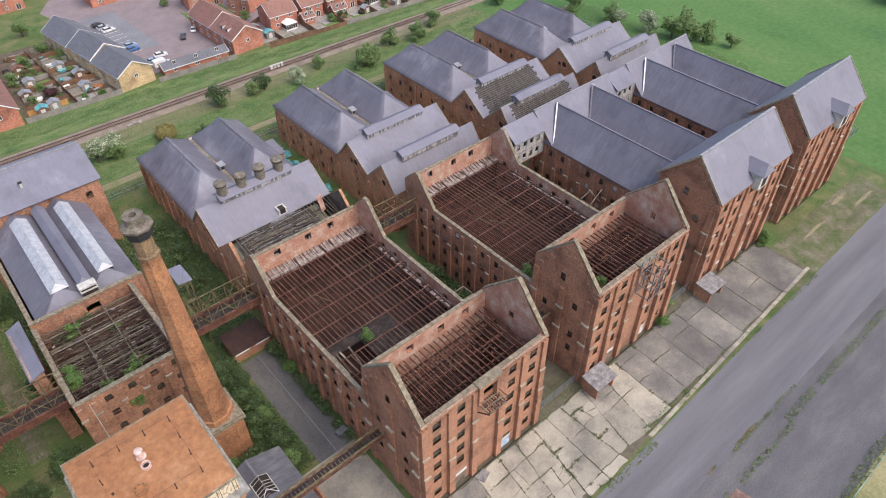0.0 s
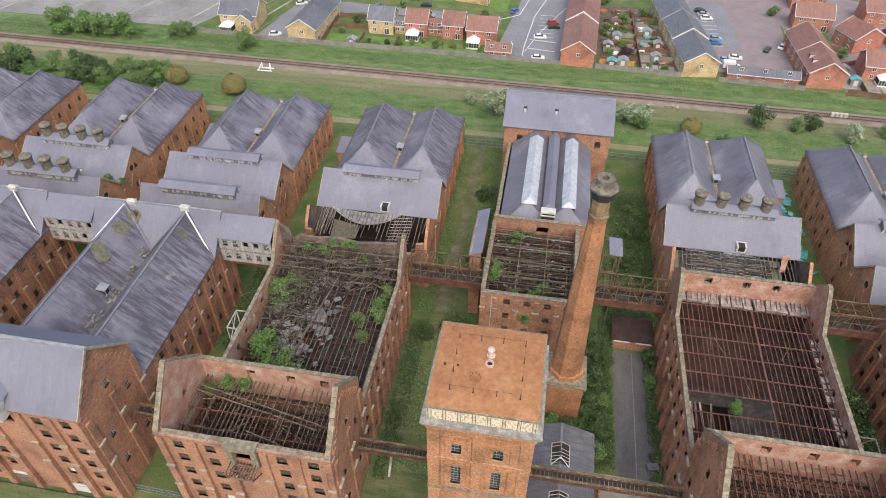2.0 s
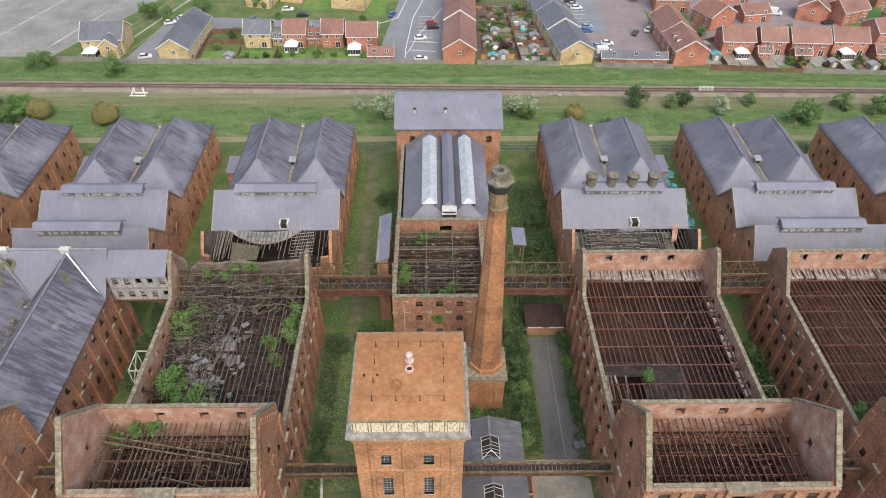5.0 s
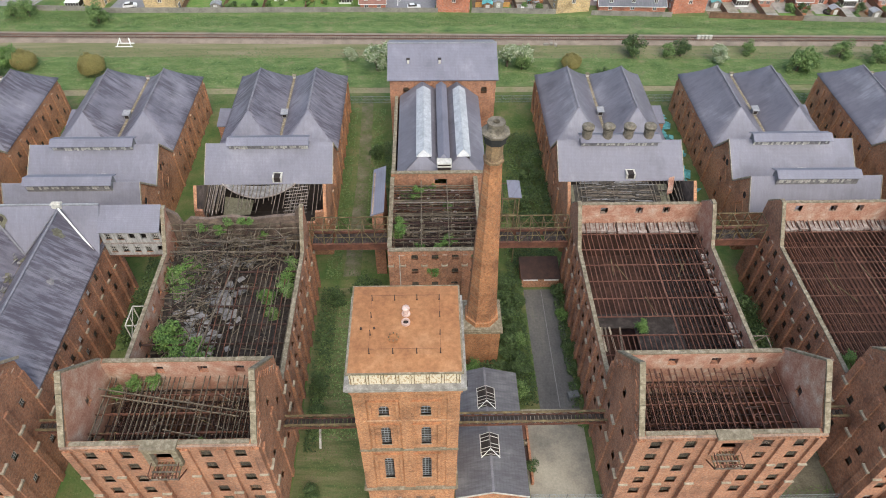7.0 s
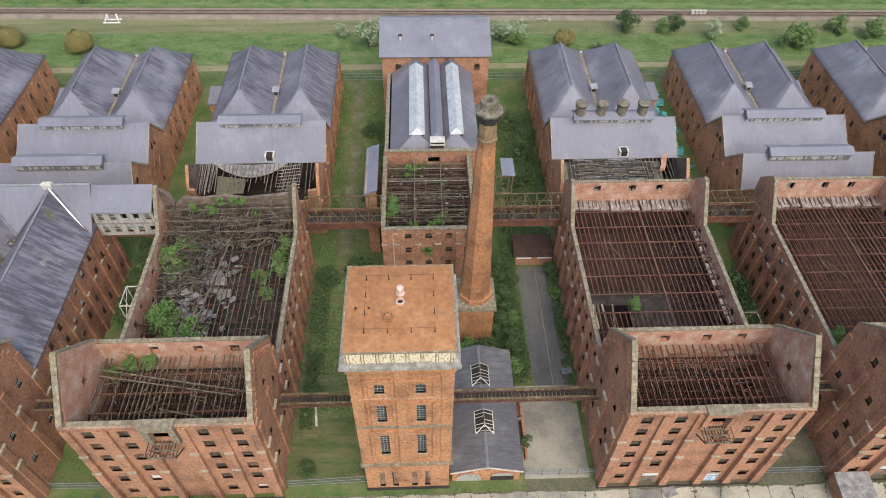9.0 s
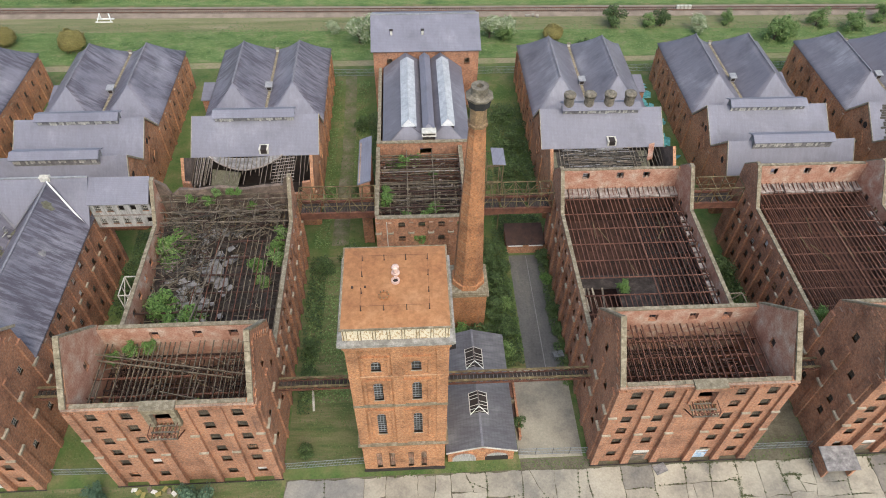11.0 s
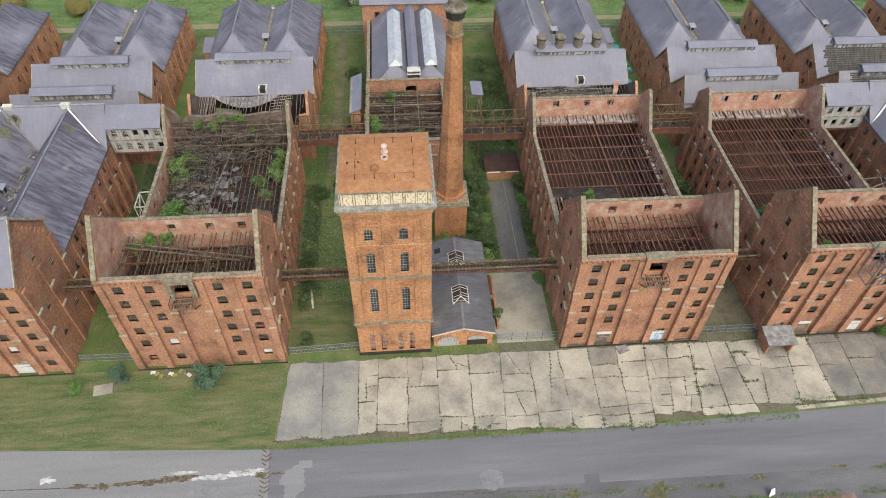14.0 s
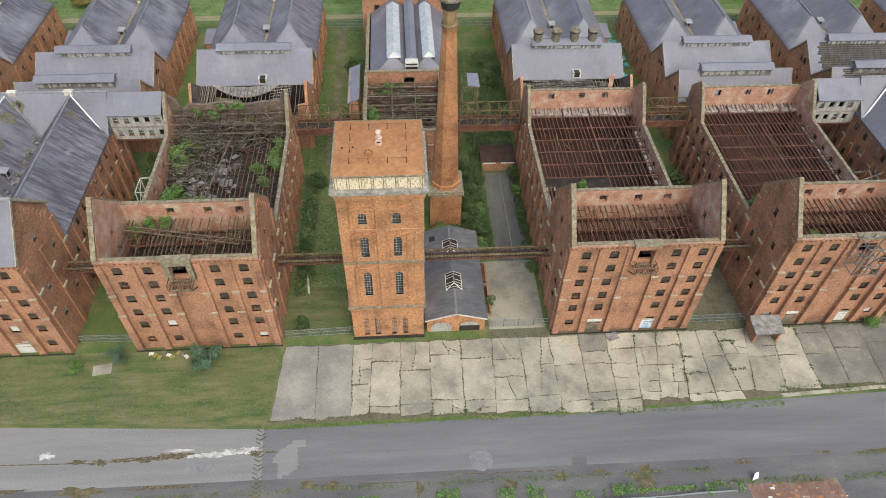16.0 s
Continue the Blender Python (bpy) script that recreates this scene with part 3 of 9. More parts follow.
def malthouse(ux, ruined, label, worn=False, seed=1, porch=False):
    dice = random.Random(seed)
    root = thing("malthouse", ux, 0, 0, label, "malthouse", "row of malthouses")
    inner = PLASTER if ruined else BRICK
    # nearly every window gets a dark pane in place of a shaded open hole
    glass = 0.92
    # front of the pavilion: five bays, the middle one blind with a hoist opening
    specs = []
    for bay, s in enumerate((2.15, 6.6, 16.5, 20.8)):
        for row, z in enumerate(FLOORS):
            style = "board" if (row == 0 and (bay + seed) % 3 == 0) or (row == 1 and bay == seed % 7) else "bars"
            specs.append((s - 0.1, z, 1.45, 1.62 if row else 1.35, style))
    specs.append((10.7, 18.7, 2.6, 2.9, "open"))
    pierced(root, "front_wall", (0, 0, 0), (1, 0, 0), W, EAVE, specs, 0.7, BRICK, inner, "", glass, dice)
    # gables of the pavilion
    gable = [(0, EAVE), (PAV / 2 - 0.5, APEX), (PAV, EAVE)]
    gs = "bars" if ruined else "white"
    side = [(2.4, z, 1.1, 1.4, gs) for z in (5.9, 12.6)] + [(8.6, z, 1.1, 1.4, gs) for z in (5.9, 9.2, 16.0)] + [(5.4, 20.6, 1.1, 1.5, gs)]
    pierced(root, "gable_wall", (W, 0.7, 0), (0, 1, 0), PAV - 0.7, [(0, EAVE), (PAV / 2 - 1.2, APEX), (PAV - 0.7, EAVE)], side, 0.7, BRICK, inner, "", glass, dice)
    pierced(root, "gable_wall", (0, PAV, 0), (0, -1, 0), PAV - 0.7, [(0, EAVE), (PAV / 2 + 0.5, APEX), (PAV - 0.7, EAVE)], side, 0.7, BRICK, inner, "", glass, dice)
    bspecs = [(s, 19.6, 1.3, 1.5, "open" if ruined else "bars") for s in (3.5, 8.5, 14.5)]
    pierced(root, "rear_wall", (W - 0.7, PAV, 0), (-1, 0, 0), W - 1.4, EAVE - 0.3, bspecs, 0.7, BRICK, inner, "", glass, dice)
    # pilasters with stone offsets
    for s in (0.45, 5.1, 9.6, 14.8, 19.3, 23.55):
        p = Mesh(BRICK, STONE)
        p.box(s - 0.5, s + 0.5, -0.36, 0.0, 0, EAVE - 0.9)
        p.box(s - 0.56, s + 0.56, -0.72, -0.36, 0, 9.8)
        p.box(s - 0.53, s + 0.53, -0.54, -0.36, 9.8, 14.6)
        p.box(s - 0.64, s + 0.64, -0.78, -0.5, 9.8, 10.06, 1)
        p.box(s - 0.62, s + 0.62, -0.6, -0.34, 14.6, 14.86, 1)
        part("pilaster", p, root)
    for x, sg in ((0.0, -1), (W, 1)):
        for y in (1.0, 6.6, 12.4):
            p = Mesh(BRICK, STONE)
            a, b = (x - 0.3, x) if sg < 0 else (x, x + 0.3)
            p.box(a, b, y - 0.55, y + 0.55, 0, EAVE - 2.5 if y != 6.6 else 19)
            a, b = (x - 0.62, x - 0.2) if sg < 0 else (x + 0.2, x + 0.62)
            for z in (9.8, 14.6):
                p.box(a, b, y - 0.75, y + 0.75, z, z + 0.35, 1)
            part("buttress", p, root)
    # stepped brick relief along the gables
    for x0 in (-0.16, W):
        for i in range(8):
            for y in ((i + 0.2) * 0.74, PAV - (i + 0.2) * 0.74 - 1.6):
                st = new("corbel_step", CORBEL)
                st.parent, st.location = root, (x0, y, EAVE - 1.3 + i * 0.86)
    c = Mesh(BRICK)
    for i in range(30):
        c.box(0.2 + i * 0.8, 0.55 + i * 0.8, -0.3, 0, EAVE - 0.75, EAVE - 0.35)
    c.box(0, W, -0.34, 0, EAVE - 0.35, EAVE - 0.05)
    c.box(1, W - 1, -0.16, 0, EAVE - 1.0, EAVE - 0.75)
    part("brick_cornice", c, root)
    pl = Mesh(DARK)
    pl.box(-0.34, W + 0.34, -0.76, -0.722, 0, 0.4)
    part("plinth", pl, root)
    # hoist bay
    h = Mesh(COPING if ruined == 2 else BRICK, RUST, TIMBER, COPING)
    h.box(9.9, 10.7, -0.7, 0, 18.2, EAVE)
    h.box(13.3, 14.1, -0.7, 0, 18.2, EAVE)
    h.box(10.7, 13.3, -0.7, 0, 21.5, EAVE)
    h.box(9.8, 14.2, -0.8, 0.6, EAVE, EAVE + 0.3, 3)
    bars = []
    for k in range(9):
        x = 9.9 + k * 0.53
        bars.append(((x, -2.4, 17.9), (x, 0, 17.9), 0.12, 0.16, k % 2))
    for x in (9.9, 12.0, 14.14):
        bars.append(((x, -2.4, 17.8), (x, -0.1, 15.9), 0.14, 0.14, 1))
    for y in (-0.5, -1.4, -2.4):
        bars.append(((9.7, y, 18.05), (14.3, y, 18.05), 0.2, 0.14, 2))
    for x in (9.8, 11.2, 12.8, 14.2):
        bars.append(((x, -2.4, 17.9), (x, -2.4, 19.1), 0.1, 0.1, 1))
    bars.append(((9.8, -2.4, 19.1), (14.2, -2.4, 19.1), 0.1, 0.1, 1))
    bars.append(((9.8, -2.4, 19.1), (9.8, 0, 19.1), 0.1, 0.1, 1))
    bars.append(((14.2, -2.4, 19.1), (14.2, 0, 19.1), 0.1, 0.1, 1))
    if ruined:
        part("hoist_bay", h, root, "projecting brick hoist bay with a mossy top")
        if seed != 12:
            for p, q, bw_, bh_, mt in bars:
                p, q = (12 + (p[0] - 12) * 0.78, *p[1:]), (12 + (q[0] - 12) * 0.78, *q[1:])
                part("balcony_bar", Mesh((RUST_YELLOW, RUST, TIMBER)[mt]).beam(p, q, bw_, bh_), root)
    # doors at the foot
    if ruined != 2:
        d = Mesh(BLUE_BOARD if seed in (11,) else BOARD, STONE)
        d.box(15.3, 17.9, -0.06, 0.02, 0.1, 2.6)
        d.box(15.1, 18.1, -0.1, 0.02, 2.6, 2.85, 1)
        part("door", d, root, "boarded-up double door")
        d = Mesh(TIMBER, BOARD)
        d.box(5.5, 8.4, -0.05, 0.02, 0.0, 2.7)
        d.box(5.4, 8.5, -0.12, 0.0, 2.7, 3.3, 1)
        part("door", d, root, "wide door with a pale lintel")

    # the long floors behind: side walls, nine bays
    bays, step = 9, (DEEP - PAV) / 9
    back = BACK if ruined == 1 else DEEP
    rear = [(PAV, SIDE), (39.3, SIDE), (DEEP - 0.9, 21.0), (DEEP, 21.0)] + ([(BACK, 18.0)] if ruined == 1 else []) if ruined else [(PAV, SIDE - 0.3), (39.3, SIDE - 0.3), (DEEP, 20.6)]
    for right in (True, False):
        specs = []
        for i in range(bays):
            y = PAV + (i + 0.5) * step
            for z in (2.2, 5.9, 9.2, 12.4):
                if dice.random() < 0.12:
                    continue
                s = y - 0.55 if right else back - y - 0.55
                specs.append((s - PAV if right else s, z, 1.1, 1.35, "bars" if dice.random() < 0.8 else "board" if dice.random() < 0.4 else "white"))
        if right:
            pierced(root, "side_wall", (W, PAV, 0), (0, 1, 0), back - PAV, [(y - PAV, z) for y, z in rear], specs, 0.65, BRICK, inner, "", glass, dice)
        else:
            pierced(root, "side_wall", (0, back, 0), (0, -1, 0), back - PAV, [(back - y, z) for y, z in reversed(rear)], specs, 0.65, BRICK, inner, "", glass, dice)
        for i in range(1, bays + 1):
            y = PAV + i * step - (0.3 if i == bays else 0)
            p = Mesh(BRICK, STONE)
            if right:
                p.box(W, W + 0.26, y - 0.42, y + 0.42, 0, SIDE - 0.9)
                p.box(W + 0.26, W + 0.46, y - 0.45, y + 0.45, 0, 9.6)
                p.box(W + 0.22, W + 0.56, y - 0.5, y + 0.5, 9.6, 9.9, 1)
            else:
                p.box(-0.26, 0, y - 0.42, y + 0.42, 0, SIDE - 0.9)
                p.box(-0.46, -0.26, y - 0.45, y + 0.45, 0, 9.6)
                p.box(-0.56, -0.22, y - 0.5, y + 0.5, 9.6, 9.9, 1)
            part("buttress", p, root)
    bk = [(s, 15.9 if ruined == 1 else 16.3, 1.3, 1.4, "open" if ruined else "bars") for s in ((5.5, 10.4, 16.8) if ruined == 1 else (5, 10.5, 17.5))] + [(s, 9.2, 1.2, 1.4, "bars") for s in (5, 11, 17)]
    crest = 17.9 if ruined == 1 else 19.4 if not ruined else [(0, 21.0), (0.6, 20.6), (1.0, 19.0), (5, 18.7), (8, 18.2), (12, 18.9), (16, 18.3), (19, 18.6), (20.6, 17.2), (21.2, 19.4), (W - 1.3, 20.6)]
    if ruined == 2:
        bk = bk[3:]
    pierced(root, "back_wall", (W - 0.65, back, 0), (-1, 0, 0), W - 1.3, crest, bk, 0.65, SOOT_WALL if ruined == 2 else BRICK, SOOT_WALL if ruined == 2 else inner, "", glass, dice)

    if ruined:
        ruin_fittings(root, dice, seed, ruined)
    else:
        malthouse_roof(root, dice, worn)
    if porch:
        p = Mesh(BRICK, ASH, DARK)
        p.box(-0.6, -0.2, -4.2, -0.75, 0, 3.0)
        p.box(3.6, 4.0, -4.2, -0.75, 0, 3.0)
        p.slab(((-0.9, -4.5, 3.05), (4.3, -4.5, 3.05), (4.3, -0.76, 3.5), (-0.9, -0.76, 3.5)), 0.2, 1)
        p.box(-0.2, 3.6, -0.9, -0.76, 0, 3.0, 2)
        part("porch", p, root, "brick lean-to porch with a lead roof")
    return root


def coping(root, pts, width=0.95, thick=0.28, piece=1.3):
    """Coping stones laid along a wall's top, one after another."""
    for a, b in zip(pts, pts[1:]):
        a, b = Vector(a), Vector(b)
        n = max(1, round((b - a).length / piece))
        unit = None
        for i in range(n):
            p, q = a + (b - a) * (i / n), a + (b - a) * ((i + 0.97) / n)
            if unit is None:
                o = (p + q) / 2
                unit = Mesh(COPING).beam(p - o, q - o, width, thick).data("coping_stone")
            c = new("coping_stone", unit)
            c.parent = root
            c.location = (p + q) / 2 + Vector((0, 0, thick / 2 + rnd.uniform(-0.03, 0.03)))
            c.rotation_euler = (0, 0, rnd.uniform(-0.02, 0.02))


def lattice(m, xs, ys, z, jw=0.12, jd=0.2, mat=0):
    """Joists along y over heavy beams along x."""
    for x in xs:
        m.beam((x, ys[0], z), (x, ys[-1], z), jw, jd, mat)
    for y in ys:
        m.beam((xs[0] - 0.3, y, z - 0.2), (xs[-1] + 0.3, y, z - 0.2), 0.18, 0.26, mat)


def ruin_fittings(root, dice, seed, kind):
    # copings
    mid = PAV / 2 - 0.5
    for x in (0.35, W - 0.35):
        coping(root, [(x, -0.1, EAVE + 0.05), (x, mid, APEX), (x, PAV - 0.3, EAVE)], 0.74, 0.26)
    coping(root, [(1.0, 0.3, EAVE), (10.1, 0.3, EAVE)], 0.6, 0.14, 0.7)
    coping(root, [(13.9, 0.3, EAVE), (W - 1.0, 0.3, EAVE)], 0.6, 0.14, 0.7)
    coping(root, [(1.0, PAV - 0.35, EAVE - 0.3), (W - 1.0, PAV - 0.35, EAVE - 0.3)], 0.62, 0.2)
    for x in (0.32, W - 0.32):
        coping(root, [(x, PAV + 0.4, SIDE), (x, 39.3, SIDE)], 0.66, 0.2, 0.62)
        coping(root, [(x, 39.3, SIDE), (x, DEEP - 0.95, 21.0), (x, DEEP, 21.0)], 0.66, 0.2)
    if kind == 1:
        coping(root, [(1.0, BACK - 0.33, 17.9), (W - 1.0, BACK - 0.33, 17.9)], 0.6, 0.2)
        for x in (0.32, W - 0.32):
            coping(root, [(x, DEEP, 21.0), (x, BACK, 18.0)], 0.66, 0.2)
    # steel of the top floors: each bar of the uppermost ones is a piece
    steel = JOIST_RUST if kind == 1 else GREY_STEEL
    xs = [1.2 + 0.94 * i for i in range(24)] if kind == 1 else [1.2 + 0.68 * i for i in range(33)]
    joist = Mesh(steel).beam((0, 0.9, 0), (0, PAV - 0.9, 0), 0.13 if kind == 1 else 0.1, 0.22).data("joist")
    for i, x in enumerate(xs):
        if kind == 2 and dice.random() < 0.15:
            continue
        j = new("joist", joist)
        j.parent = root
        j.location = (x + dice.uniform(-0.06, 0.06), 0, 18.9 + (dice.uniform(-0.15, 0.1) if kind == 2 else 0))
        j.rotation_euler = (0, 0, dice.uniform(-0.008, 0.008))
    beam = Mesh(RUST).beam((0.7, 0, 0), (W - 0.7, 0, 0), 0.18, 0.3).data("main_beam")
    for y in (3.7, 6.6, 9.4):
        b = new("main_beam", beam)
        b.parent, b.location = root, (0, y, 18.5)
    if kind == 1:
        deb = Mesh(RUST_DARK, JOIST_RUST)
        for _ in range(70):
            x, y, a, l = dice.uniform(1.5, 21), dice.uniform(1.2, 11.4), dice.choice((0.0, 0.0, 1.57, dice.uniform(0, 3))), dice.uniform(0.6, 2.6)
            z = dice.choice((18.55, 18.75, 19.08, 16.0))
            deb.beam((x, y, z), (min(22.9, max(1, x + l * math.cos(a))), min(11.9, y + l * math.sin(a)), z + dice.uniform(-0.1, 0.2)), dice.uniform(0.07, 0.18), 0.06, dice.choice((0, 1)))
        part("loose_scrap", deb, root, "loose boards and scrap on the beams", "stuff")
    # lower grids in darker steel, the dimness under the top floor put into colour
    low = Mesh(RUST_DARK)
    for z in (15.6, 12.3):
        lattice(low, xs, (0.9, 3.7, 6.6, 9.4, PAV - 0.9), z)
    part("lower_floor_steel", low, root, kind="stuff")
    # long floor
    ys = [PAV + 0.2, 18.4, 22.1, 25.8, 29.6, 33.4, 37.1, 40.8, DEEP - 0.4] if kind == 1 else [PAV + 0.2, 18.0, 21.8, 25.5, 29.3, 33.1, 36.8, 40.5, DEEP - 0.8]
    x2 = [1.2 + 0.83 * i for i in range(27)]
    hole = (1.0, 14.2 if seed == 11 else 1.0)
    if kind == 1:
        long_j = Mesh(JOIST_RUST).beam((0, ys[0], 0), (0, ys[-1], 0), 0.12, 0.22).beam((0, ys[-1], 0.05), (0.1, BACK - 0.75, 0.6), 0.1, 0.16).data("joist")
        short_j = Mesh(JOIST_RUST).beam((0, ys[3], 0), (0, ys[-1], 0), 0.12, 0.22).beam((0, ys[-1], 0.05), (0.1, BACK - 0.75, 0.6), 0.1, 0.16).data("joist")
        stub_j = Mesh(JOIST_RUST).beam((0, ys[0], 0), (0, ys[2] + 0.2, 0), 0.12, 0.22).data("joist")
        slim = Mesh(JOIST_RUST).beam((0.7, 0, 0), (W - 0.7, 0, 0), 0.14, 0.18).data("main_beam")
        for x in x2:
            for unit in ((stub_j, short_j) if hole[0] < x < hole[1] else (long_j,)):
                j = new("joist", unit)
                j.parent = root
                j.location = (x + dice.uniform(-0.05, 0.05), 0, 13.2)
                j.rotation_euler = (0, 0, dice.uniform(-0.003, 0.003))
        for y in ys[1:]:
            b = new("main_beam", slim)
            b.parent, b.location = root, (0, y, 13.28)
        part("centre_rail", Mesh(JOIST_RUST).beam((13.5, ys[0], 13.44), (13.5, ys[-1], 13.44), 0.2, 0.2), root, "rusted rail running down the middle")
        # dark floor hides the lit walls and ground below; its colour holds the shade
        part("lower_floor", Mesh(LOWER_FLOOR).box(0.7, W - 0.7, PAV + 0.1, BACK - 0.7, 6.7, 6.9), root, "dark floor below the beams, shade in its colour")
        # added dark fill that covers the lit back wall below the ledge
        part("cross_wall", Mesh(LOWER_FLOOR).box(0.68, W - 0.68, DEEP + 0.32, DEEP + 0.7, 6.9, 13.0), root, "added dark wall filling the gap under the back floor")
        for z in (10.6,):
            # the first house's lower grid is near-black, painted as if in deep shade
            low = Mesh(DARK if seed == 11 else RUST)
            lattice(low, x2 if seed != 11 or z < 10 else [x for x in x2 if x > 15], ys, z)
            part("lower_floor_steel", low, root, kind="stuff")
        if seed == 11:
            fl = Mesh(RUBBLE)
            fl.box(7.6, 15.0, PAV + 0.3, ys[3] + 2.3, 10.95, 11.15)
            fl.box(0.7, 7.6, 25.2, ys[3] + 2.3, 10.95, 11.15)
            fl.box(0.7, 1.6, PAV + 0.3, 25.2, 10.95, 11.15)
            part("floor_slab", fl, root, "remnant of grey concrete floor round a hole")
            for k in range(5):
                x = 1.6 + 0.8 * k + dice.uniform(-0.3, 0.3)
                bd = Mesh(STONE if k % 2 else TIMBER).beam((x, 21.0 + dice.uniform(-0.5, 0.5), 10.0), (x + dice.uniform(-0.6, 0.6), 25.3, 11.3), 0.3, 0.06)
                part("fallen_board", bd, root, "fallen whitewashed board")
        for k in range(5):
            x, y, a = dice.uniform(4, 20), dice.uniform(20, 36), dice.uniform(-0.7, 0.7)
            part("loose_bar", Mesh(RUST_YELLOW).beam((x, y, 13.4), (x + 4 * math.sin(a), y + 4 * math.cos(a), 13.42), 0.1, 0.1), root)
        # whitewashed piers and broken boards by the back and right walls
        ps = Mesh(WHITEWASH)
        for x in np.arange(1.0, 22.0, 1.9):
            ps.box(x, x + dice.uniform(1.4, 1.9), DEEP + dice.uniform(-0.3, 0.3), BACK - 0.66, 13.0, 13.5)
        for y in np.arange(14.0, 40.0, 1.9):
            ps.box(W - 1.6 - dice.uniform(0, 0.3), W - 0.7, y + dice.uniform(0, 0.3), y + dice.uniform(1.0, 1.6), 12.4, 13.0)
        part("whitewashed_ledge", ps, root, "patches of whitewashed floor along the walls", "stuff")
    else:
        for i, x in enumerate(x2):
            a = ys[0] + (dice.uniform(0, 4))
            b_ = dice.uniform(33, 40) if x > 9 else dice.uniform(23, 28)
            if x < 7.5:
                continue
            j = Mesh(GREY_STEEL if i % 3 else RUST)
            j.beam((x, a, 13.4), (x + dice.uniform(-0.3, 0.3), b_, 13.4 - dice.uniform(0, 0.5)), 0.11, 0.2)
            part("joist", j, root)
        thin = Mesh(RUST_DARK).beam((0.7, 0, 0), (W - 0.7, 0, 0), 0.2, 0.3).data("main_beam")
        half = Mesh(RUST_DARK).beam((9.5, 0, 0), (W - 0.7, 0, 0), 0.2, 0.3).data("main_beam")
        for k, y in enumerate(ys[1:]):
            b = new("main_beam", half if 2 <= k <= 6 else thin)
            b.parent, b.location = root, (0, y, 13.0)
        for k in range(20):
            x = 2.0 + k * 1.05
            part("joist", Mesh(RUST_YELLOW if k % 2 else TIMBER).beam((x, 39.0 + dice.uniform(-0.5, 1.0), 13.5), (x + dice.uniform(-0.2, 0.2), DEEP - 0.8, 13.9), 0.12, 0.2), root)
        part("long_beam", Mesh(TIMBER).beam((9.3, 15, 13.9), (12.6, 40, 14.0), 0.18, 0.22), root)
        for x0, y0, x1, y1 in ((0.9, 9.4, 22.9, 5.9), (1.4, 8.4, 20.0, 5.6), (11.0, 3.2, 15.6, 2.6)):
            part("fallen_beam", Mesh(GREY_STEEL).beam((x0, y0, 20.4), (x1, y1, 19.2), 0.13, 0.2), root)
        for k in range(40):
            x, y, a = dice.uniform(2, 21), dice.uniform(1.5, 11), dice.uniform(0, 6.3)
            part("loose_bar", Mesh(TIMBER if k % 2 else RUST_YELLOW).beam((x, y, 18.2), (min(22.8, max(1, x + 2.2 * math.cos(a))), min(11.8, max(1, y + 2.2 * math.sin(a))), 18.3 + dice.uniform(0, 0.6)), 0.09, 0.1), root)
        for y, z in ((40.2, 14.6), (41.8, 15.6), (43.4, 16.6), (44.1, 17.3)):
            part("purlin", Mesh(TIMBER).beam((0.8, y, z), (W - 0.8, y + dice.uniform(-0.4, 0.4), z + dice.uniform(-0.3, 0.3)), 0.16, 0.22), root)
        for x in np.arange(1.5, 23, 1.6):
            part("rail_post", Mesh(GREY_STEEL).beam((x, 43.4, 13.8), (x + dice.uniform(-0.3, 0.3), 43.9, 17.6 + dice.uniform(-0.9, 0.3)), 0.1, 0.1), root)
        part("rail_bar", Mesh(GREY_STEEL).beam((0.8, 43.9, 17.6), (W - 0.8, 43.9, 17.4), 0.1, 0.1), root)
        # fallen roof: a heap of sheets, beams and slates on the floor below
        hp = Mesh(RUBBLE)
        nx, ny = 26, 44
        for i in range(nx):
            for k in range(ny):
                q = []
                for a, c in ((i, k), (i + 1, k), (i + 1, k + 1), (i, k + 1)):
                    x, y = 0.7 + 22.6 * a / nx, 14 + 30.2 * c / ny
                    z = 9.6 + 2.6 * noise.noise((x * 0.16, y * 0.16, 3)) + 1.1 * noise.noise((x * 0.7, y * 0.7, 5)) + 0.05 * (y - 14)
                    q.append((x, y, z))
                hp.face(q)
        part("fallen_roof_rubble", hp, root, "heap of burnt rubble and ash", "stuff")
        ju = Mesh(TIMBER, RUST_DARK, ASH, GREY_STEEL, LATH)
        for _ in range(1100):
            x, y = dice.triangular(1, 23, 5), dice.triangular(16, 44.5, 41)
            clear = x > 9.5 and y < 37.5
            if clear and dice.random() < 0.75:
                continue
            z = 10.2 + 2.0 * noise.noise((x * 0.16, y * 0.16, 3)) + dice.uniform(0, 0.8 if clear else 2.4) + (0 if clear else 0.06 * (y - 14))
            a, l = dice.uniform(0, 6.3), dice.uniform(0.8, 4.0)
            ju.beam((x, y, z), (min(23.2, max(0.8, x + l * math.cos(a))), min(44.2, max(13.9, y + l * math.sin(a))), z + dice.uniform(-0.9, 0.9)), 0.1, 0.1, dice.choice((0, 1, 3, 3, 4, 4)))
        for _ in range(260):
            x, y, z, a, l = dice.uniform(1.5, 22.5), dice.uniform(38.5, 44.0), dice.uniform(13.2, 17.6), dice.choice((0.0, 1.57, dice.uniform(0, 6.3))), dice.uniform(1.0, 4.5)
            ju.beam((x, y, z), (min(23.2, max(0.8, x + l * math.cos(a))), min(44.2, max(37.0, y + l * math.sin(a))), z + dice.uniform(-1.2, 1.2)), 0.09, 0.1, dice.choice((0, 1, 3, 3, 4)))
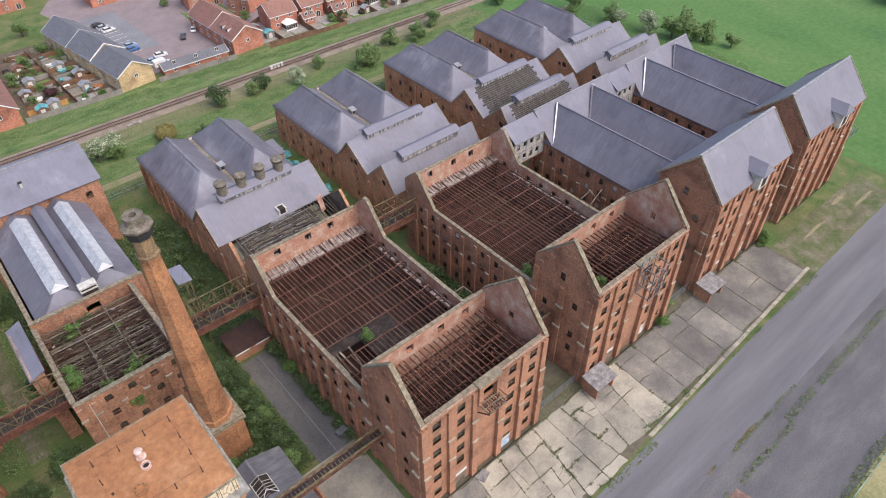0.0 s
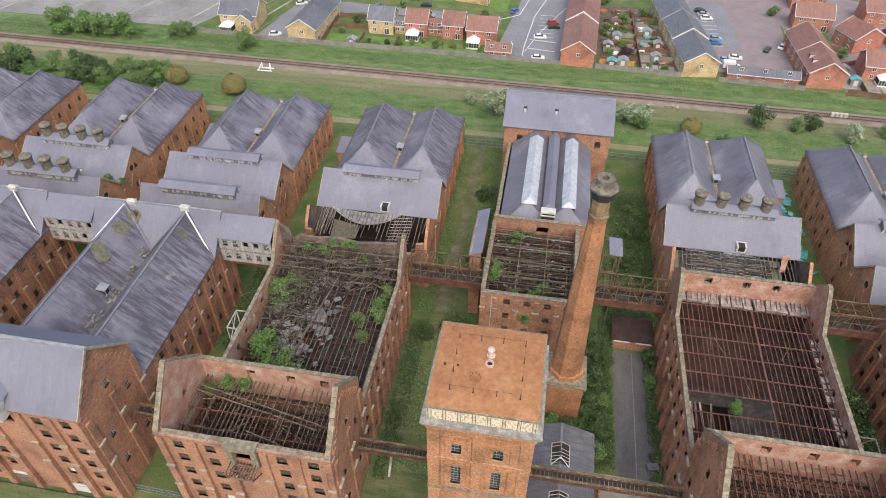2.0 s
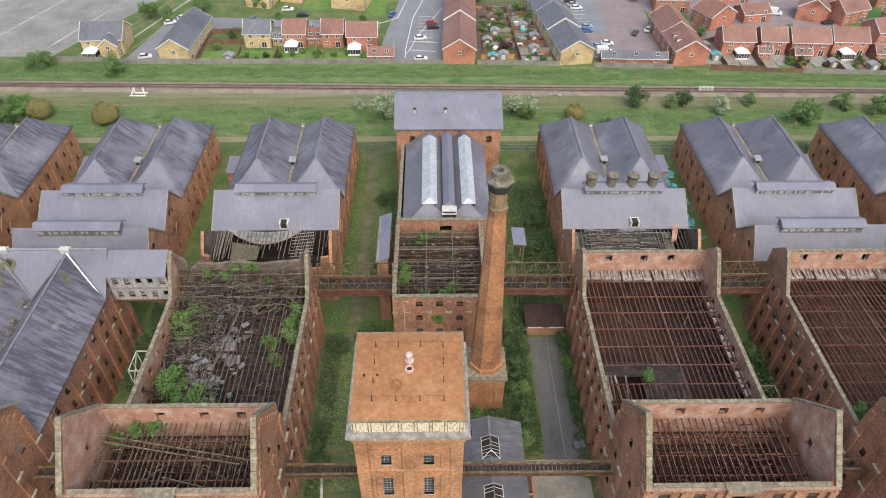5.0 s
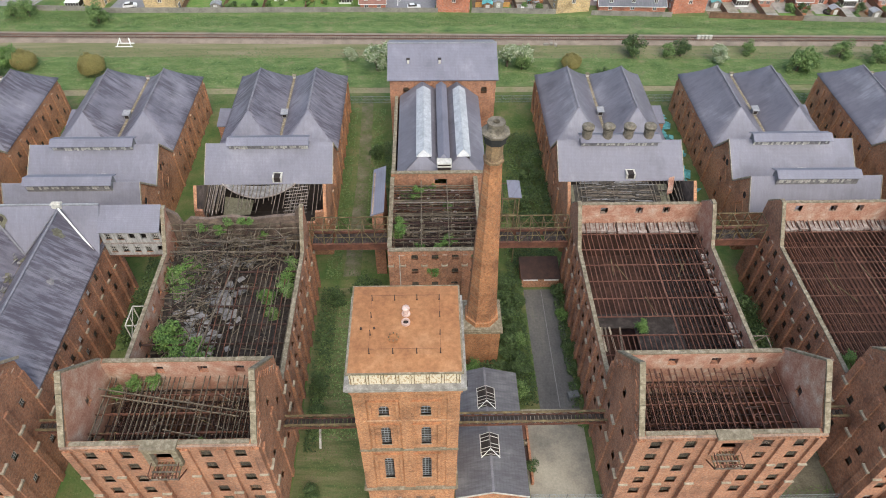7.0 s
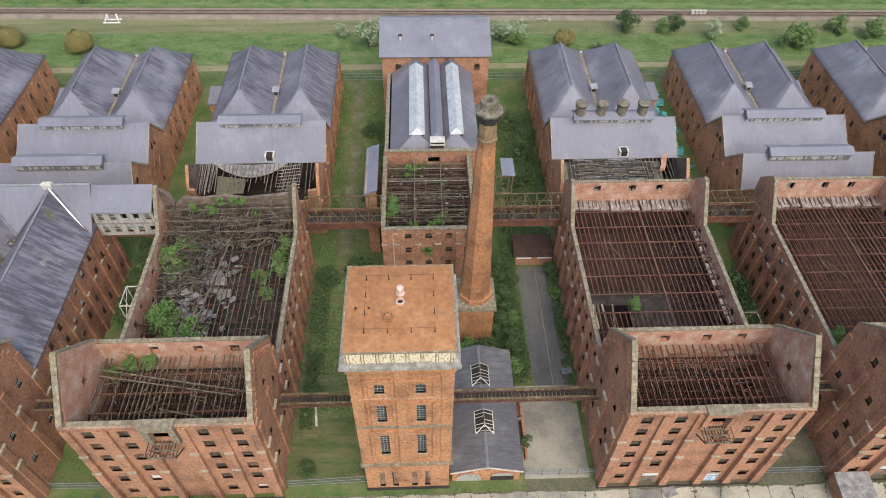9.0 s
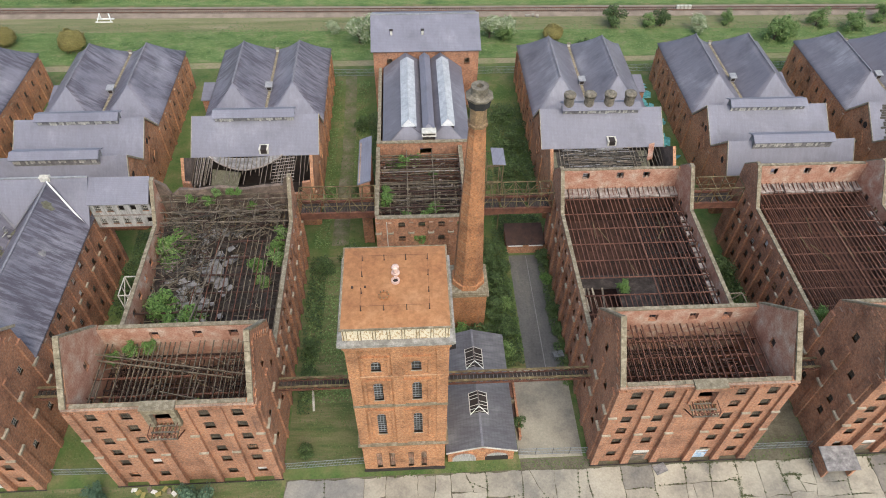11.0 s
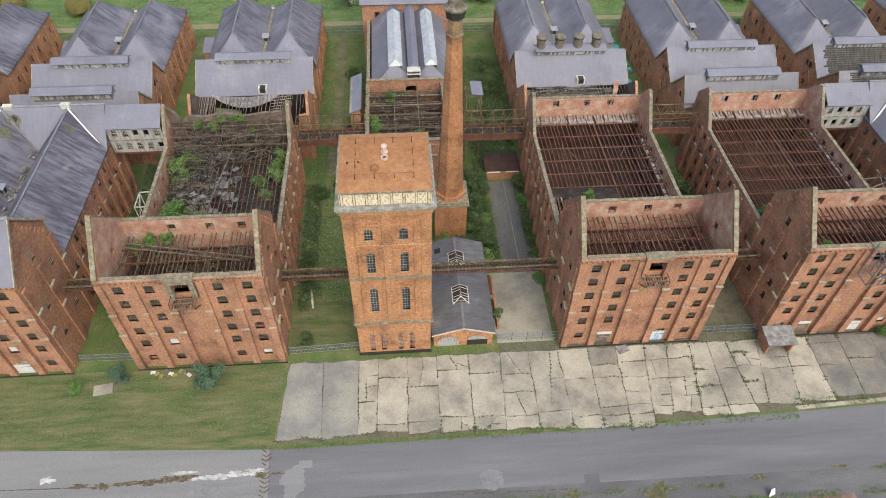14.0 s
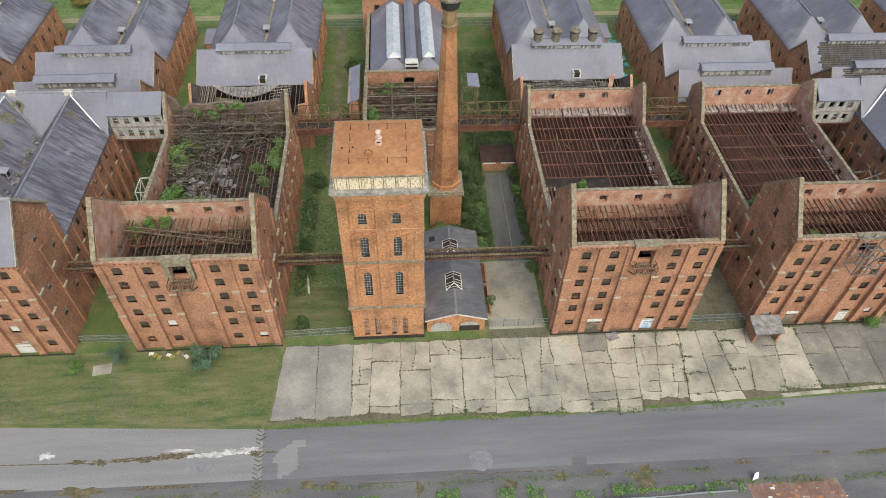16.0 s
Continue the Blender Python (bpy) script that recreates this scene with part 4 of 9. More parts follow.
        for _ in range(420):
            y = dice.uniform(18, 41)
            x = 7.5 + 0.19 * (y - 20) + dice.gauss(0, 2.2)
            if noise.noise((x * 0.25, y * 0.25, 8)) < -0.12:
                continue
            if not (1.5 < x < 22 and 15 < y < 43):
                continue
            z = 10.8 + 2.4 * noise.noise((x * 0.16, y * 0.16, 3)) + dice.uniform(0.3, 1.6)
            a, s = dice.uniform(0, 6.3), dice.uniform(0.2, 0.75)
            u, v = Vector((math.cos(a), math.sin(a), dice.uniform(-0.4, 0.4))) * s, Vector((-math.sin(a), math.cos(a), dice.uniform(-0.4, 0.4))) * s * dice.uniform(0.4, 1)
            o = Vector((x, y, z))
            ju.slab((o - u - v, o + u - v, o + u + v, o - u + v), 0.05, 2)
        part("fallen_timber", ju, root, "tangle of fallen timbers, steel and lead sheets", "stuff")
    # floor at the bottom, near-black to carry the shade of the deep interior
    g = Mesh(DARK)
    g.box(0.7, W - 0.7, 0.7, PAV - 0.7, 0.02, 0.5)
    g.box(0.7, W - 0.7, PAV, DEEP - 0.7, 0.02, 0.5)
    part("dark_floor_fill", g, root)


def malthouse_roof(root, dice, worn):
    mid, o = PAV / 2 - 0.5, 0.45
    r = Mesh(SLATE, LEAD, STONE)
    r.slab(((-o, -o, EAVE - 0.05), (W + o, -o, EAVE - 0.05), (W + o, mid, APEX + 0.35), (-o, mid, APEX + 0.35)), 0.3)
    r.slab(((-o, mid, APEX + 0.35), (W + o, mid, APEX + 0.35), (W + o, PAV + o, EAVE - 0.1), (-o, PAV + o, EAVE - 0.1)), 0.3)
    r.beam((-o, mid, APEX + 0.4), (W + o, mid, APEX + 0.4), 0.5, 0.22, 1)
    part("pavilion_roof", r, root, "steep blue-grey slate roof")
    for x in (-o, W + o):
        v = Mesh(STONE)
        v.beam((x, -o, EAVE - 0.1), (x, mid, APEX + 0.3), 0.14, 0.4)
        v.beam((x, mid, APEX + 0.3), (x, PAV + o, EAVE - 0.1), 0.14, 0.4)
        part("bargeboard", v, root)
    # hoist dormer
    d = Mesh(SLATE, DIRTY_WHITE, DARK)
    d.box(10.4, 13.6, -1.5, 2.0, EAVE - 1.6, EAVE + 1.9, 1)
    d.box(11.2, 12.8, -1.54, -1.5, EAVE - 1.2, EAVE + 1.2, 2)
    d.slab(((10.0, -2.0, EAVE + 1.7), (12.0, -1.2, EAVE + 3.4), (12.0, 3.3, EAVE + 3.4), (10.0, 2.2, EAVE + 1.7)), -0.15)
    d.slab(((14.0, -2.0, EAVE + 1.7), (14.0, 2.2, EAVE + 1.7), (12.0, 3.3, EAVE + 3.4), (12.0, -1.2, EAVE + 3.4)), -0.15)
    d.slab(((10.0, -2.0, EAVE + 1.7), (14.0, -2.0, EAVE + 1.7), (12.0, -1.2, EAVE + 3.4)), 0.12)
    part("hoist_dormer", d, root, "slated hoist dormer with a white boarded front")
    # twin roofs of the long floors
    ridge, end = 21.0, DEEP - 0.9
    for k in range(2):
        a, b = k * W / 2 - (o if k == 0 else 0), (k + 1) * W / 2 + (o if k == 1 else 0)
        c = W / 4 + k * W / 2
        m = Mesh(SLATE_DARK if root.location.x < 0 else SLATE_SMOOTH, RIDGE)
        rg = 0.34 if root.location.x < 0 else 0.16
        m.curved((a, end, SIDE + 0.25), (a, PAV - 0.2, SIDE + 0.25), (c, PAV - 0.2, ridge + 0.25), (c, end, ridge + 0.25), 0.1, rg, 0, 16, 7)
        m.curved((b, PAV - 0.2, SIDE + 0.25), (b, end, SIDE + 0.25), (c, end, ridge + 0.25), (c, PAV - 0.2, ridge + 0.25), 0.1, rg, 0, 16, 7)
        m.beam((c, PAV, ridge + 0.28), (c, end, ridge + 0.28), 0.34, 0.12, 1)
        part("long_roof", m, root, "long slate roof with dark soot streaks")
    part("cross_roof", Mesh(SLATE).slab(((-o, 39.0, SIDE + 0.2), (W + o, 39.0, SIDE + 0.2), (W + o, DEEP + 0.1, 21.4), (-o, DEEP + 0.1, 21.4)), 0.25), root, "slate cross roof with white flashings")
    for x0, x1, w, mt in ((0.0, 6.0, 0.3, WHITE), (W, 18.0, 0.24, WHITE), (12.0, 6.0, 0.3, RIDGE), (12.0, 18.0, 0.3, RIDGE)):
        part("flashing", Mesh(mt).beam((x0, 39.1, SIDE + 0.5), (x1, DEEP - 0.9, 21.5), w, 0.12), root, "white-painted flashing" if mt is WHITE else "")
    part("ridge_capping", Mesh(LEAD).beam((-o, DEEP + 0.1, 21.45), (W + o, DEEP + 0.1, 21.45), 0.35, 0.2), root)
    # slipped slates and moss lying in the valley
    deb, vd = Mesh(SLATE_DARK if root.location.x < 0 else SLATE_SMOOTH, ASH, MOSS), random.Random(61)
    for _ in range(150 if root.location.x < 0 else 50):
        y, x = vd.uniform(PAV + 1, 38.5), 12 + vd.gauss(-0.35, 0.4)
        if noise.noise((y * 0.35, 3, 3)) < -0.15:
            continue
        u, v = Vector((vd.uniform(0.12, 0.4), vd.uniform(-0.2, 0.2), vd.uniform(-0.1, 0.1))), Vector((vd.uniform(-0.15, 0.15), vd.uniform(0.15, 0.5), 0))
        o_ = Vector((x, y, SIDE + 0.38 + abs(x - 12) + vd.uniform(0, 0.15)))
        deb.slab((o_ - u - v, o_ + u - v, o_ + u + v, o_ - u + v), 0.06, vd.choice((0, 1, 1, 2)))
    part("valley_debris", deb, root, "slipped slates and moss in the valley", "stuff")
    if worn:
        # moss, a hole and a slipped patch on the slopes beside the burnt house
        for x, y, rx, ry, mt, lb in ((8.0, 43.0, 1.2, 1.0, MOSS, "moss round a hole"), (7.6, 39.3, 1.0, 1.3, MOSS, "patch of olive moss"), (7.5, 32.6, 1.2, 1.7, MOSS, "patch of olive moss"), (19.2, 39.6, 0.7, 0.8, MOSS, "patch of olive moss"), (7.9, 43.2, 0.7, 0.5, DARK, "hole through the slates"), (20.9, 30.2, 0.35, 0.7, ASH, "bare pale patch")):
            top = 6.0 if x < 12 else 18.0
            m, ring = Mesh(mt), []
            for i in range(28):
                a = i * math.pi / 14
                k = 1 + 0.5 * noise.noise((math.cos(a) * 1.6 + x, math.sin(a) * 1.6, y)) + 0.35 * noise.noise((math.cos(a) * 5, math.sin(a) * 5, y))
                px, py = x + rx * k * math.cos(a), y + ry * k * math.sin(a)
                lift = 0.42 if mt is MOSS else 0.5
                ring.append((px, py, max(21 - abs(px - top), SIDE + (py - 39) * 1.016) + lift))
            part("moss_patch" if mt is MOSS else "slate_gap", m.face(ring), root, lb)
    for x in ((7.0, 17.5) if root.location.x < 0 else ()):
        v = Mesh(DIRTY_WHITE, LEAD).box(x - 0.8, x + 0.8, DEEP - 0.4, DEEP + 0.5, 20.8, 21.8).slab(((x - 0.9, DEEP - 0.5, 21.8), (x + 0.9, DEEP - 0.5, 21.8), (x + 0.6, DEEP, 22.2), (x - 0.6, DEEP, 22.2)), 0.1, 0)
        part("ridge_ventilator", v, root, "white boxed ridge ventilator")
    g = Mesh(COPING)
    g.box(11.6, 12.4, PAV, DEEP - 1.5, SIDE - 0.1, SIDE + 0.3)
    part("valley_gutter", g, root, "mossy valley gutter")
    v = Mesh(LEAD, DARK, WHITE)
    v.box(9.9, 11.0, 26.2, 27.3, 16.0, 17.7)
    v.box(11.0, 11.02, 26.35, 27.15, 16.5, 17.55, 1)
    v.box(10.05, 10.85, 26.18, 26.2, 16.6, 17.5, 1)
    v.slab(((9.6, 25.9, 18.0), (11.2, 25.9, 17.7), (11.2, 27.6, 17.7), (9.6, 27.6, 18.0)), 0.1, 0)
    part("roof_vent", v, root, "small boxed roof vent")
    # near-black bottom: interior shade given as colour
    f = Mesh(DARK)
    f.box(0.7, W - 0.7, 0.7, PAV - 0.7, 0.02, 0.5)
    part("dark_floor_fill", f, root)


# ---- kiln houses ----
KX0, KX1, KB, KE = 1.0, 26.0, 9.8, 15.4
COWL = Mesh(COWL_STONE, DARK, COWL_STONE)
COWL.ring(0, 0, 16, [(0, 0.95), (1.5, 0.9), (1.55, 1.05), (1.75, 1.05)], 0, False)
COWL.ring(0, 0, 16, [(1.75, 0.8), (2.0, 0.8)], 1, False)
COWL.ring(0, 0, 16, [(2.0, 1.15), (2.25, 1.12), (2.5, 0.8), (2.6, 0.25)], 2)
COWL_DATA = COWL.data("cowl")


def kiln(ux, label, a="good", b="good", cowls=(), seed=1):
    dice = random.Random(seed)
    root = thing("kiln_house", ux, 0, 0, label, "kiln house", "row of kiln houses")
    inside = SOOT_WALL if b == "gone" else None
    prof = [(53.0, 11.0), (57.0, 16.0), (62.5, 10.6), (69.5, KE), (74.5, KB), (103.0, KB)]
    if b == "gone":
        prof[0:2] = [(53.0, 9.5), (54.2, 12.2), (57.0, 15.2)]
    specs = [(y - 53 - 0.5, z, 1.0, 1.3, "bars") for y in (78, 82.5, 87, 91.5, 96, 100.5) for z in (2.0, 6.0)]
    specs += [(y - 53 - 0.5, z, 1.0, 1.3, "bars") for y in (57.5, 67.5) for z in (2.0, 6.0)] + [(69.0 - 53 - 0.5, 10.6, 1.0, 1.0, "bars")]
    pierced(root, "side_wall", (KX1, 53, 0), (0, 1, 0), 50, [(y - 53, z) for y, z in prof], specs, 0.6, BRICK_KILN, inside, "", 0.9, dice)
    pierced(root, "side_wall", (KX0, 103, 0), (0, -1, 0), 50, [(103 - y, z) for y, z in reversed(prof)], [(50 - s - w, z, w, h, st) for s, z, w, h, st in specs], 0.6, BRICK_KILN, inside, "", 0.9, dice)
    pierced(root, "back_wall", (KX1 - 0.6, 103, 0), (-1, 0, 0), 23.8, KB, [(s, 3.0, 1.1, 1.5, "bars") for s in (3, 8, 14, 19)], 0.6, BRICK)
    fw = Mesh(BRICK).wall((KX0 + 0.6, 53, 0), (1, 0, 0), 23.8, 11.0 if b != "gone" else [(0, 12.4), (1.2, 12.2), (1.4, 8.8), (9, 8.2), (16, 8.4), (22.0, 8.9), (22.3, 11.6), (23.8, 11.9)], [], 0.6)
    part("front_wall", fw, root)
    for x, sg in ((KX0, -1), (KX1, 1)):
        for y in (53.6, 62.5, 74.8, 80.3, 84.8, 89.3, 93.8, 98.3, 102.5):
            p = Mesh(BRICK_KILN, STONE)
            p.box(*((x - 0.28, x) if sg < 0 else (x, x + 0.28)), y - 0.42, y + 0.42, 0, 8.7)
            part("buttress", p, root)
    # cross roofs
    o = 0.3
    for kind, y0, z0, yr, zr, y1, z1 in (("A", 62.5, 10.6, 69.5, KE, 74.5, KB), ("B", 52.7, 10.7, 57.0, 16.0, 62.5, 10.6)):
        state = a if kind == "A" else b
        if state == "gone":
            broken_roof(root, dice, seed)
            continue
        sl = SLATE
        m = Mesh(sl, LEAD)
        m.slab(((KX0 - o, y0, z0), (KX1 + o, y0, z0), (KX1 + o, yr, zr + 0.2), (KX0 - o, yr, zr + 0.2)), 0.22)
        m.slab(((KX0 - o, yr, zr + 0.2), (KX1 + o, yr, zr + 0.2), (KX1 + o, y1, z1), (KX0 - o, y1, z1)), 0.22)
        part("cross_roof", m, root, "blue-grey slate roof")
        if state != "good":
            dy, dz = yr - y0, zr + 0.2 - z0
            for k in range(15):
                f0, f1 = k / 15 * 0.93, (k + 0.9) / 15 * 0.93
                xl, xr = KX0 + 2.2 + dice.uniform(-0.5, 0.7), KX1 - 2.6 + dice.uniform(-0.8, 0.5)
                lt = Mesh(LATH).slab(((xl, y0 + dy * f0, z0 + dz * f0 + 0.12), (xr, y0 + dy * f0, z0 + dz * f0 + 0.12), (xr, y0 + dy * f1, z0 + dz * f1 + 0.08), (xl, y0 + dy * f1, z0 + dz * f1 + 0.08)), 0.08)
                part("lath", lt, root)
        for x in (KX0 - o, KX1 + o):
            v = Mesh(STONE)
            v.beam((x, y0, z0 - 0.1), (x, yr, zr + 0.1), 0.12, 0.35)
            v.beam((x, yr, zr + 0.1), (x, y1, z1 - 0.1), 0.12, 0.35)
            part("bargeboard", v, root)
        # louvred vent along the ridge
        q = Mesh(ASH, SLATE, DIRTY_WHITE)
        xa, xb = 5.2, 21.6
        q.box(xa + 0.3, xb - 0.3, yr - 1.0, yr + 1.0, zr - 1.2, zr + 1.0)
        for i in range(34):
            x = xa + 0.5 + i * (xb - xa - 1.0) / 33
            if dice.random() < 0.6:
                q.box(x - 0.2, x + 0.2, yr - 1.05, yr - 1.0, zr - 0.5 + dice.uniform(-0.2, 0.3), zr + 0.9, 2)
        q.slab(((xa, yr - 1.7, zr + 0.8), (xb, yr - 1.7, zr + 0.8), (xb, yr, zr + 1.6), (xa, yr, zr + 1.6)), 0.15, 1)
        q.slab(((xa, yr, zr + 1.6), (xb, yr, zr + 1.6), (xb, yr + 1.7, zr + 0.8), (xa, yr + 1.7, zr + 0.8)), 0.15, 1)
        part("ridge_vent", q, root, "long louvred ridge vent with a slate cap")
        if kind in cowls:
            for x in (6.6, 10.8, 15.0, 19.2):
                c = part("cowl", COWL_DATA, root, "round stone kiln cowl with a domed cap")
                c.location = (x, yr, zr + 1.1)
                c.scale = (1.12, 1.12, 1.2)
                c.rotation_euler = (0, 0, dice.uniform(0, 3))
    # brick relief on the gables: a round window over a lozenge
    for x, sg in ((KX0, -1), (KX1, 1)):
        for yc, zc in ((67.2, 11.4), (56.8, 11.6)):
            if yc < 60 and b == "gone":
                continue
            rw = Mesh(BRICK_KILN, DARK)
            for i in range(14):
                a0, a1 = i * math.pi / 7, (i + 1) * math.pi / 7
                rw.beam((x + sg * 0.06, yc + 0.85 * math.cos(a0), zc + 0.85 * math.sin(a0)), (x + sg * 0.06, yc + 0.85 * math.cos(a1), zc + 0.85 * math.sin(a1)), 0.2, 0.22, 0)
            rw.face([(x + sg * 0.03, yc + 0.74 * math.cos(i * math.pi / 7), zc + 0.74 * math.sin(i * math.pi / 7)) for i in range(14)], 1)
            part("round_window", rw, root, "round brick-ringed window")
            lz = Mesh(BRICK_KILN)
            pts = ((x + sg * 0.07, yc, zc - 1.4), (x + sg * 0.07, yc + 1.9, zc - 3.6), (x + sg * 0.07, yc, zc - 5.8), (x + sg * 0.07, yc - 1.9, zc - 3.6))
            for p, q in zip(pts, pts[1:] + pts[:1]):
                lz.beam(p, q, 0.2, 0.26)
            part("lozenge_relief", lz, root)
    # hatch
    hx, hy, hz = 15.3, 63.4, 11.2
    h = Mesh(DIRTY_WHITE, DARK)
    h.box(hx - 0.95, hx + 0.95, hy - 0.6, hy + 1.2, hz - 0.6, hz + 0.85)
    h.box(hx - 0.6, hx + 0.6, hy - 0.64, hy + 0.8, hz - 0.2, hz + 0.87, 1)
    part("roof_hatch", h, root, "small lead roof hatch standing open")
    # twin hipped roofs
    cx = (KX0 + KX1) / 2
    for x0, x1 in ((KX0 - o, cx), (cx, KX1 + o)):
        r = (x0 + x1) / 2
        m = Mesh(SLATE_DARK if ux < 0 else SLATE_X, SLATE, RIDGE)
        f, e, t = 74.4, 103.4, KE
        dip, rg = 0.42, 0.22 if ux < 0 else 0.14
        m.curved((x0, e, KB + 0.25), (x0, f, KB + 0.25), (r, 81.0, t + 0.25), (r, 98.0, t + 0.25), dip, rg)
        m.curved((x1, f, KB + 0.25), (x1, e, KB + 0.25), (r, 98.0, t + 0.25), (r, 81.0, t + 0.25), dip, rg)
        m.curved((x0, f, KB + 0.25), (x1, f, KB + 0.25), (r, 81.0, t + 0.25), (r, 81.0, t + 0.25), dip, rg, 1)
        m.curved((x1, e, KB + 0.25), (x0, e, KB + 0.25), (r, 98.0, t + 0.25), (r, 98.0, t + 0.25), dip, rg)
        part("ridge_capping", Mesh(RIDGE).beam((r, 81.0, t + 0.27), (r, 98.0, t + 0.27), 0.3, 0.1), root)
        hip = part("hipped_roof", m, root, "hipped slate roof, streaked pale along the ridge")
        hip.data.shade_smooth()
    v = Mesh(COPING, LEAD, DARK, DIRTY_WHITE)
    v.box(cx - 0.55, cx + 0.55, 75.0, 102.0, KB - 0.2, KB + 0.45)
    part("valley_gutter", v, root, "overgrown valley gutter")
    v = Mesh(LEAD, DARK, DIRTY_WHITE)
    v.box(cx - 0.6, cx + 0.6, 85.6, 86.8, KB, KB + 1.7)
    v.box(cx - 0.4, cx + 0.4, 85.56, 85.6, KB + 0.7, KB + 1.5, 1)
    v.slab(((cx - 0.8, 85.3, KB + 1.7), (cx + 0.8, 85.3, KB + 1.7), (cx + 0.8, 87.1, KB + 2.0), (cx - 0.8, 87.1, KB + 2.0)), 0.1, 0)
    part("roof_vent", v, root, "small pale roof vent in the valley")
    v = Mesh(DIRTY_WHITE, COPING).box(cx - 0.35, cx + 0.35, 102.0, 102.6, KB, KB + 1.1).box(cx - 0.45, cx + 0.45, 101.9, 102.7, KB + 1.1, KB + 1.25, 1)
    part("chimney_stub", v, root)
    # lean-to at the far corner
    x0, x1 = (KX1, KX1 + 4.6) if ux >= 0 else (KX0 - 4.6, KX0)
    l = Mesh(BRICK, SLATE)
    l.box(x0, x1, 90.0, 95.0, 0, 5.2)
    l.slab(((x0 - 0.2, 89.7, 5.2), (x1 + 0.2, 89.7, 5.2), (x1 + 0.2, 95.3, 6.4), (x0 - 0.2, 95.3, 6.4)), 0.2, 1)
    part("lean_to", l, root, "low brick lean-to with a slate roof")
    return root


def broken_roof(root, dice, seed):
    """What is left of a burnt cross roof: rafters, battens, hanging sheets."""
    m = Mesh(TIMBER, SLATE_MOSS, SLATE, PLASTER, LATH, ASH, MOSS, WHITEWASH)
    xa, xb = KX0 + 0.8, KX1 - 0.8
    for i in range(30):
        x = xa + (xb - xa) * i / 29
        if dice.random() < 0.85:
            y1 = dice.uniform(56.0, 62.3)
            m.beam((x, 62.4, 10.7), (x + dice.uniform(-0.3, 0.3), 62.4 - (y1 - 53.5), 10.7 - dice.uniform(0.2, 1.4)), 0.12, 0.18)
    if seed % 2 == 0:
        for i in range(36):
            y = 53.9 + i * 0.235
            for _ in range(6):
                x = dice.uniform(xa + 2.6, xb - 8)
                z = 9.5 + 0.12 * (y - 54)
                m.beam((x, y, z + dice.uniform(0, 0.35)), (min(xb - 3.2, x + dice.uniform(1.5, 6)), y + dice.uniform(-0.2, 0.2), z + dice.uniform(0, 0.35)), dice.uniform(0.12, 0.24), 0.08, dice.choice((0, 4, 4, 5)))
        m.slab(((21.5, 58, 11), (22.3, 58, 11.5), (23.5, 61.5, 12.6), (22.5, 61.5, 12.2)), 0.3, 3)
        m.slab(((3, 54, 9.2), (21, 54, 9.2), (21, 62, 10.2), (3, 62, 10.2)), 0.1, 4)
        for x0, x1 in ((1.9, 3.4), (20.6, 22.4)):
            m.slab(((x0, 56, 9.4), (x1, 56, 9.4), (x1, 61.6, 10.5), (x0, 61.6, 10.5)), 0.08, 6)
    else:
        n = 18
        for i in range(n):
            u0, u1 = i / n, (i + 1) / n
            x0, x1 = 4.4 + 14.6 * u0, 4.4 + 14.6 * u1
            s0, s1 = (math.sin(math.pi * u) ** 0.8 for u in (u0, u1))
            m.slab(((x0, 62.5 - 2.9 * s0 - 0.1, 10.9 - 1.3 * s0), (x1, 62.5 - 2.9 * s1 - 0.1, 10.9 - 1.3 * s1), (x1, 62.5 - 0.3 * s1, 11.0 - 0.5 * s1), (x0, 62.5 - 0.3 * s0, 11.0 - 0.5 * s0)), 0.1, 5)
            m.beam((x0, 62.4 - 2.9 * s0, 10.95 - 1.3 * s0), (x1, 62.4 - 2.9 * s1, 10.95 - 1.3 * s1), 0.24, 0.2, 7)
        for k in range(9):
            m.beam((17.2 + 0.5 * k, 55.6 + 0.1 * k, 8.4 + 0.05 * k), (18.6 + 0.42 * k, 61.6, 11.2), 0.1, 0.08, 0)
            m.beam((17.0 + 0.05 * k, 55.8 + 0.62 * k, 8.6 + 0.3 * k), (21.6, 56.2 + 0.62 * k, 8.8 + 0.3 * k), 0.16, 0.06, 7)
        for k in range(10):
            m.beam((1.9 + 0.36 * k, 62.2, 10.8), (1.8 + 0.36 * k + dice.uniform(-0.1, 0.1), dice.uniform(54.2, 56.5), 9.2 + dice.uniform(-0.3, 0.3)), 0.13, 0.2, 7 if k % 2 else 0)
        m.slab(((4.8, 57.2, 7.2), (10, 57.6, 7.0), (10.5, 60.5, 8.2), (4.8, 61.0, 8.8)), 0.1, 6)
    part("broken_roof_timber", m, root, "charred rafters and hanging sheets of a fallen roof", "stuff")
    # near-black block and backing wall, added to paint the shade under the lost roof
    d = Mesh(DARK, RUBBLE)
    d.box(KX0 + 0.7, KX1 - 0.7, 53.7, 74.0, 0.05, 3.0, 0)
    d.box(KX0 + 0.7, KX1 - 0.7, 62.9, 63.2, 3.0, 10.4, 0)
    part("dark_floor_fill", d, root)


# ---- ground ----
def sheet(name, pts, z, mat, label="", kind="structure", category=""):
    m = Mesh(mat)
    m.face([(x, y, z) for x, y in pts])
    return plain(name, m, label, category, "", kind)


def rect(x0, x1, y0, y1):
    return [(x0, y0), (x1, y0), (x1, y1), (x0, y1)]


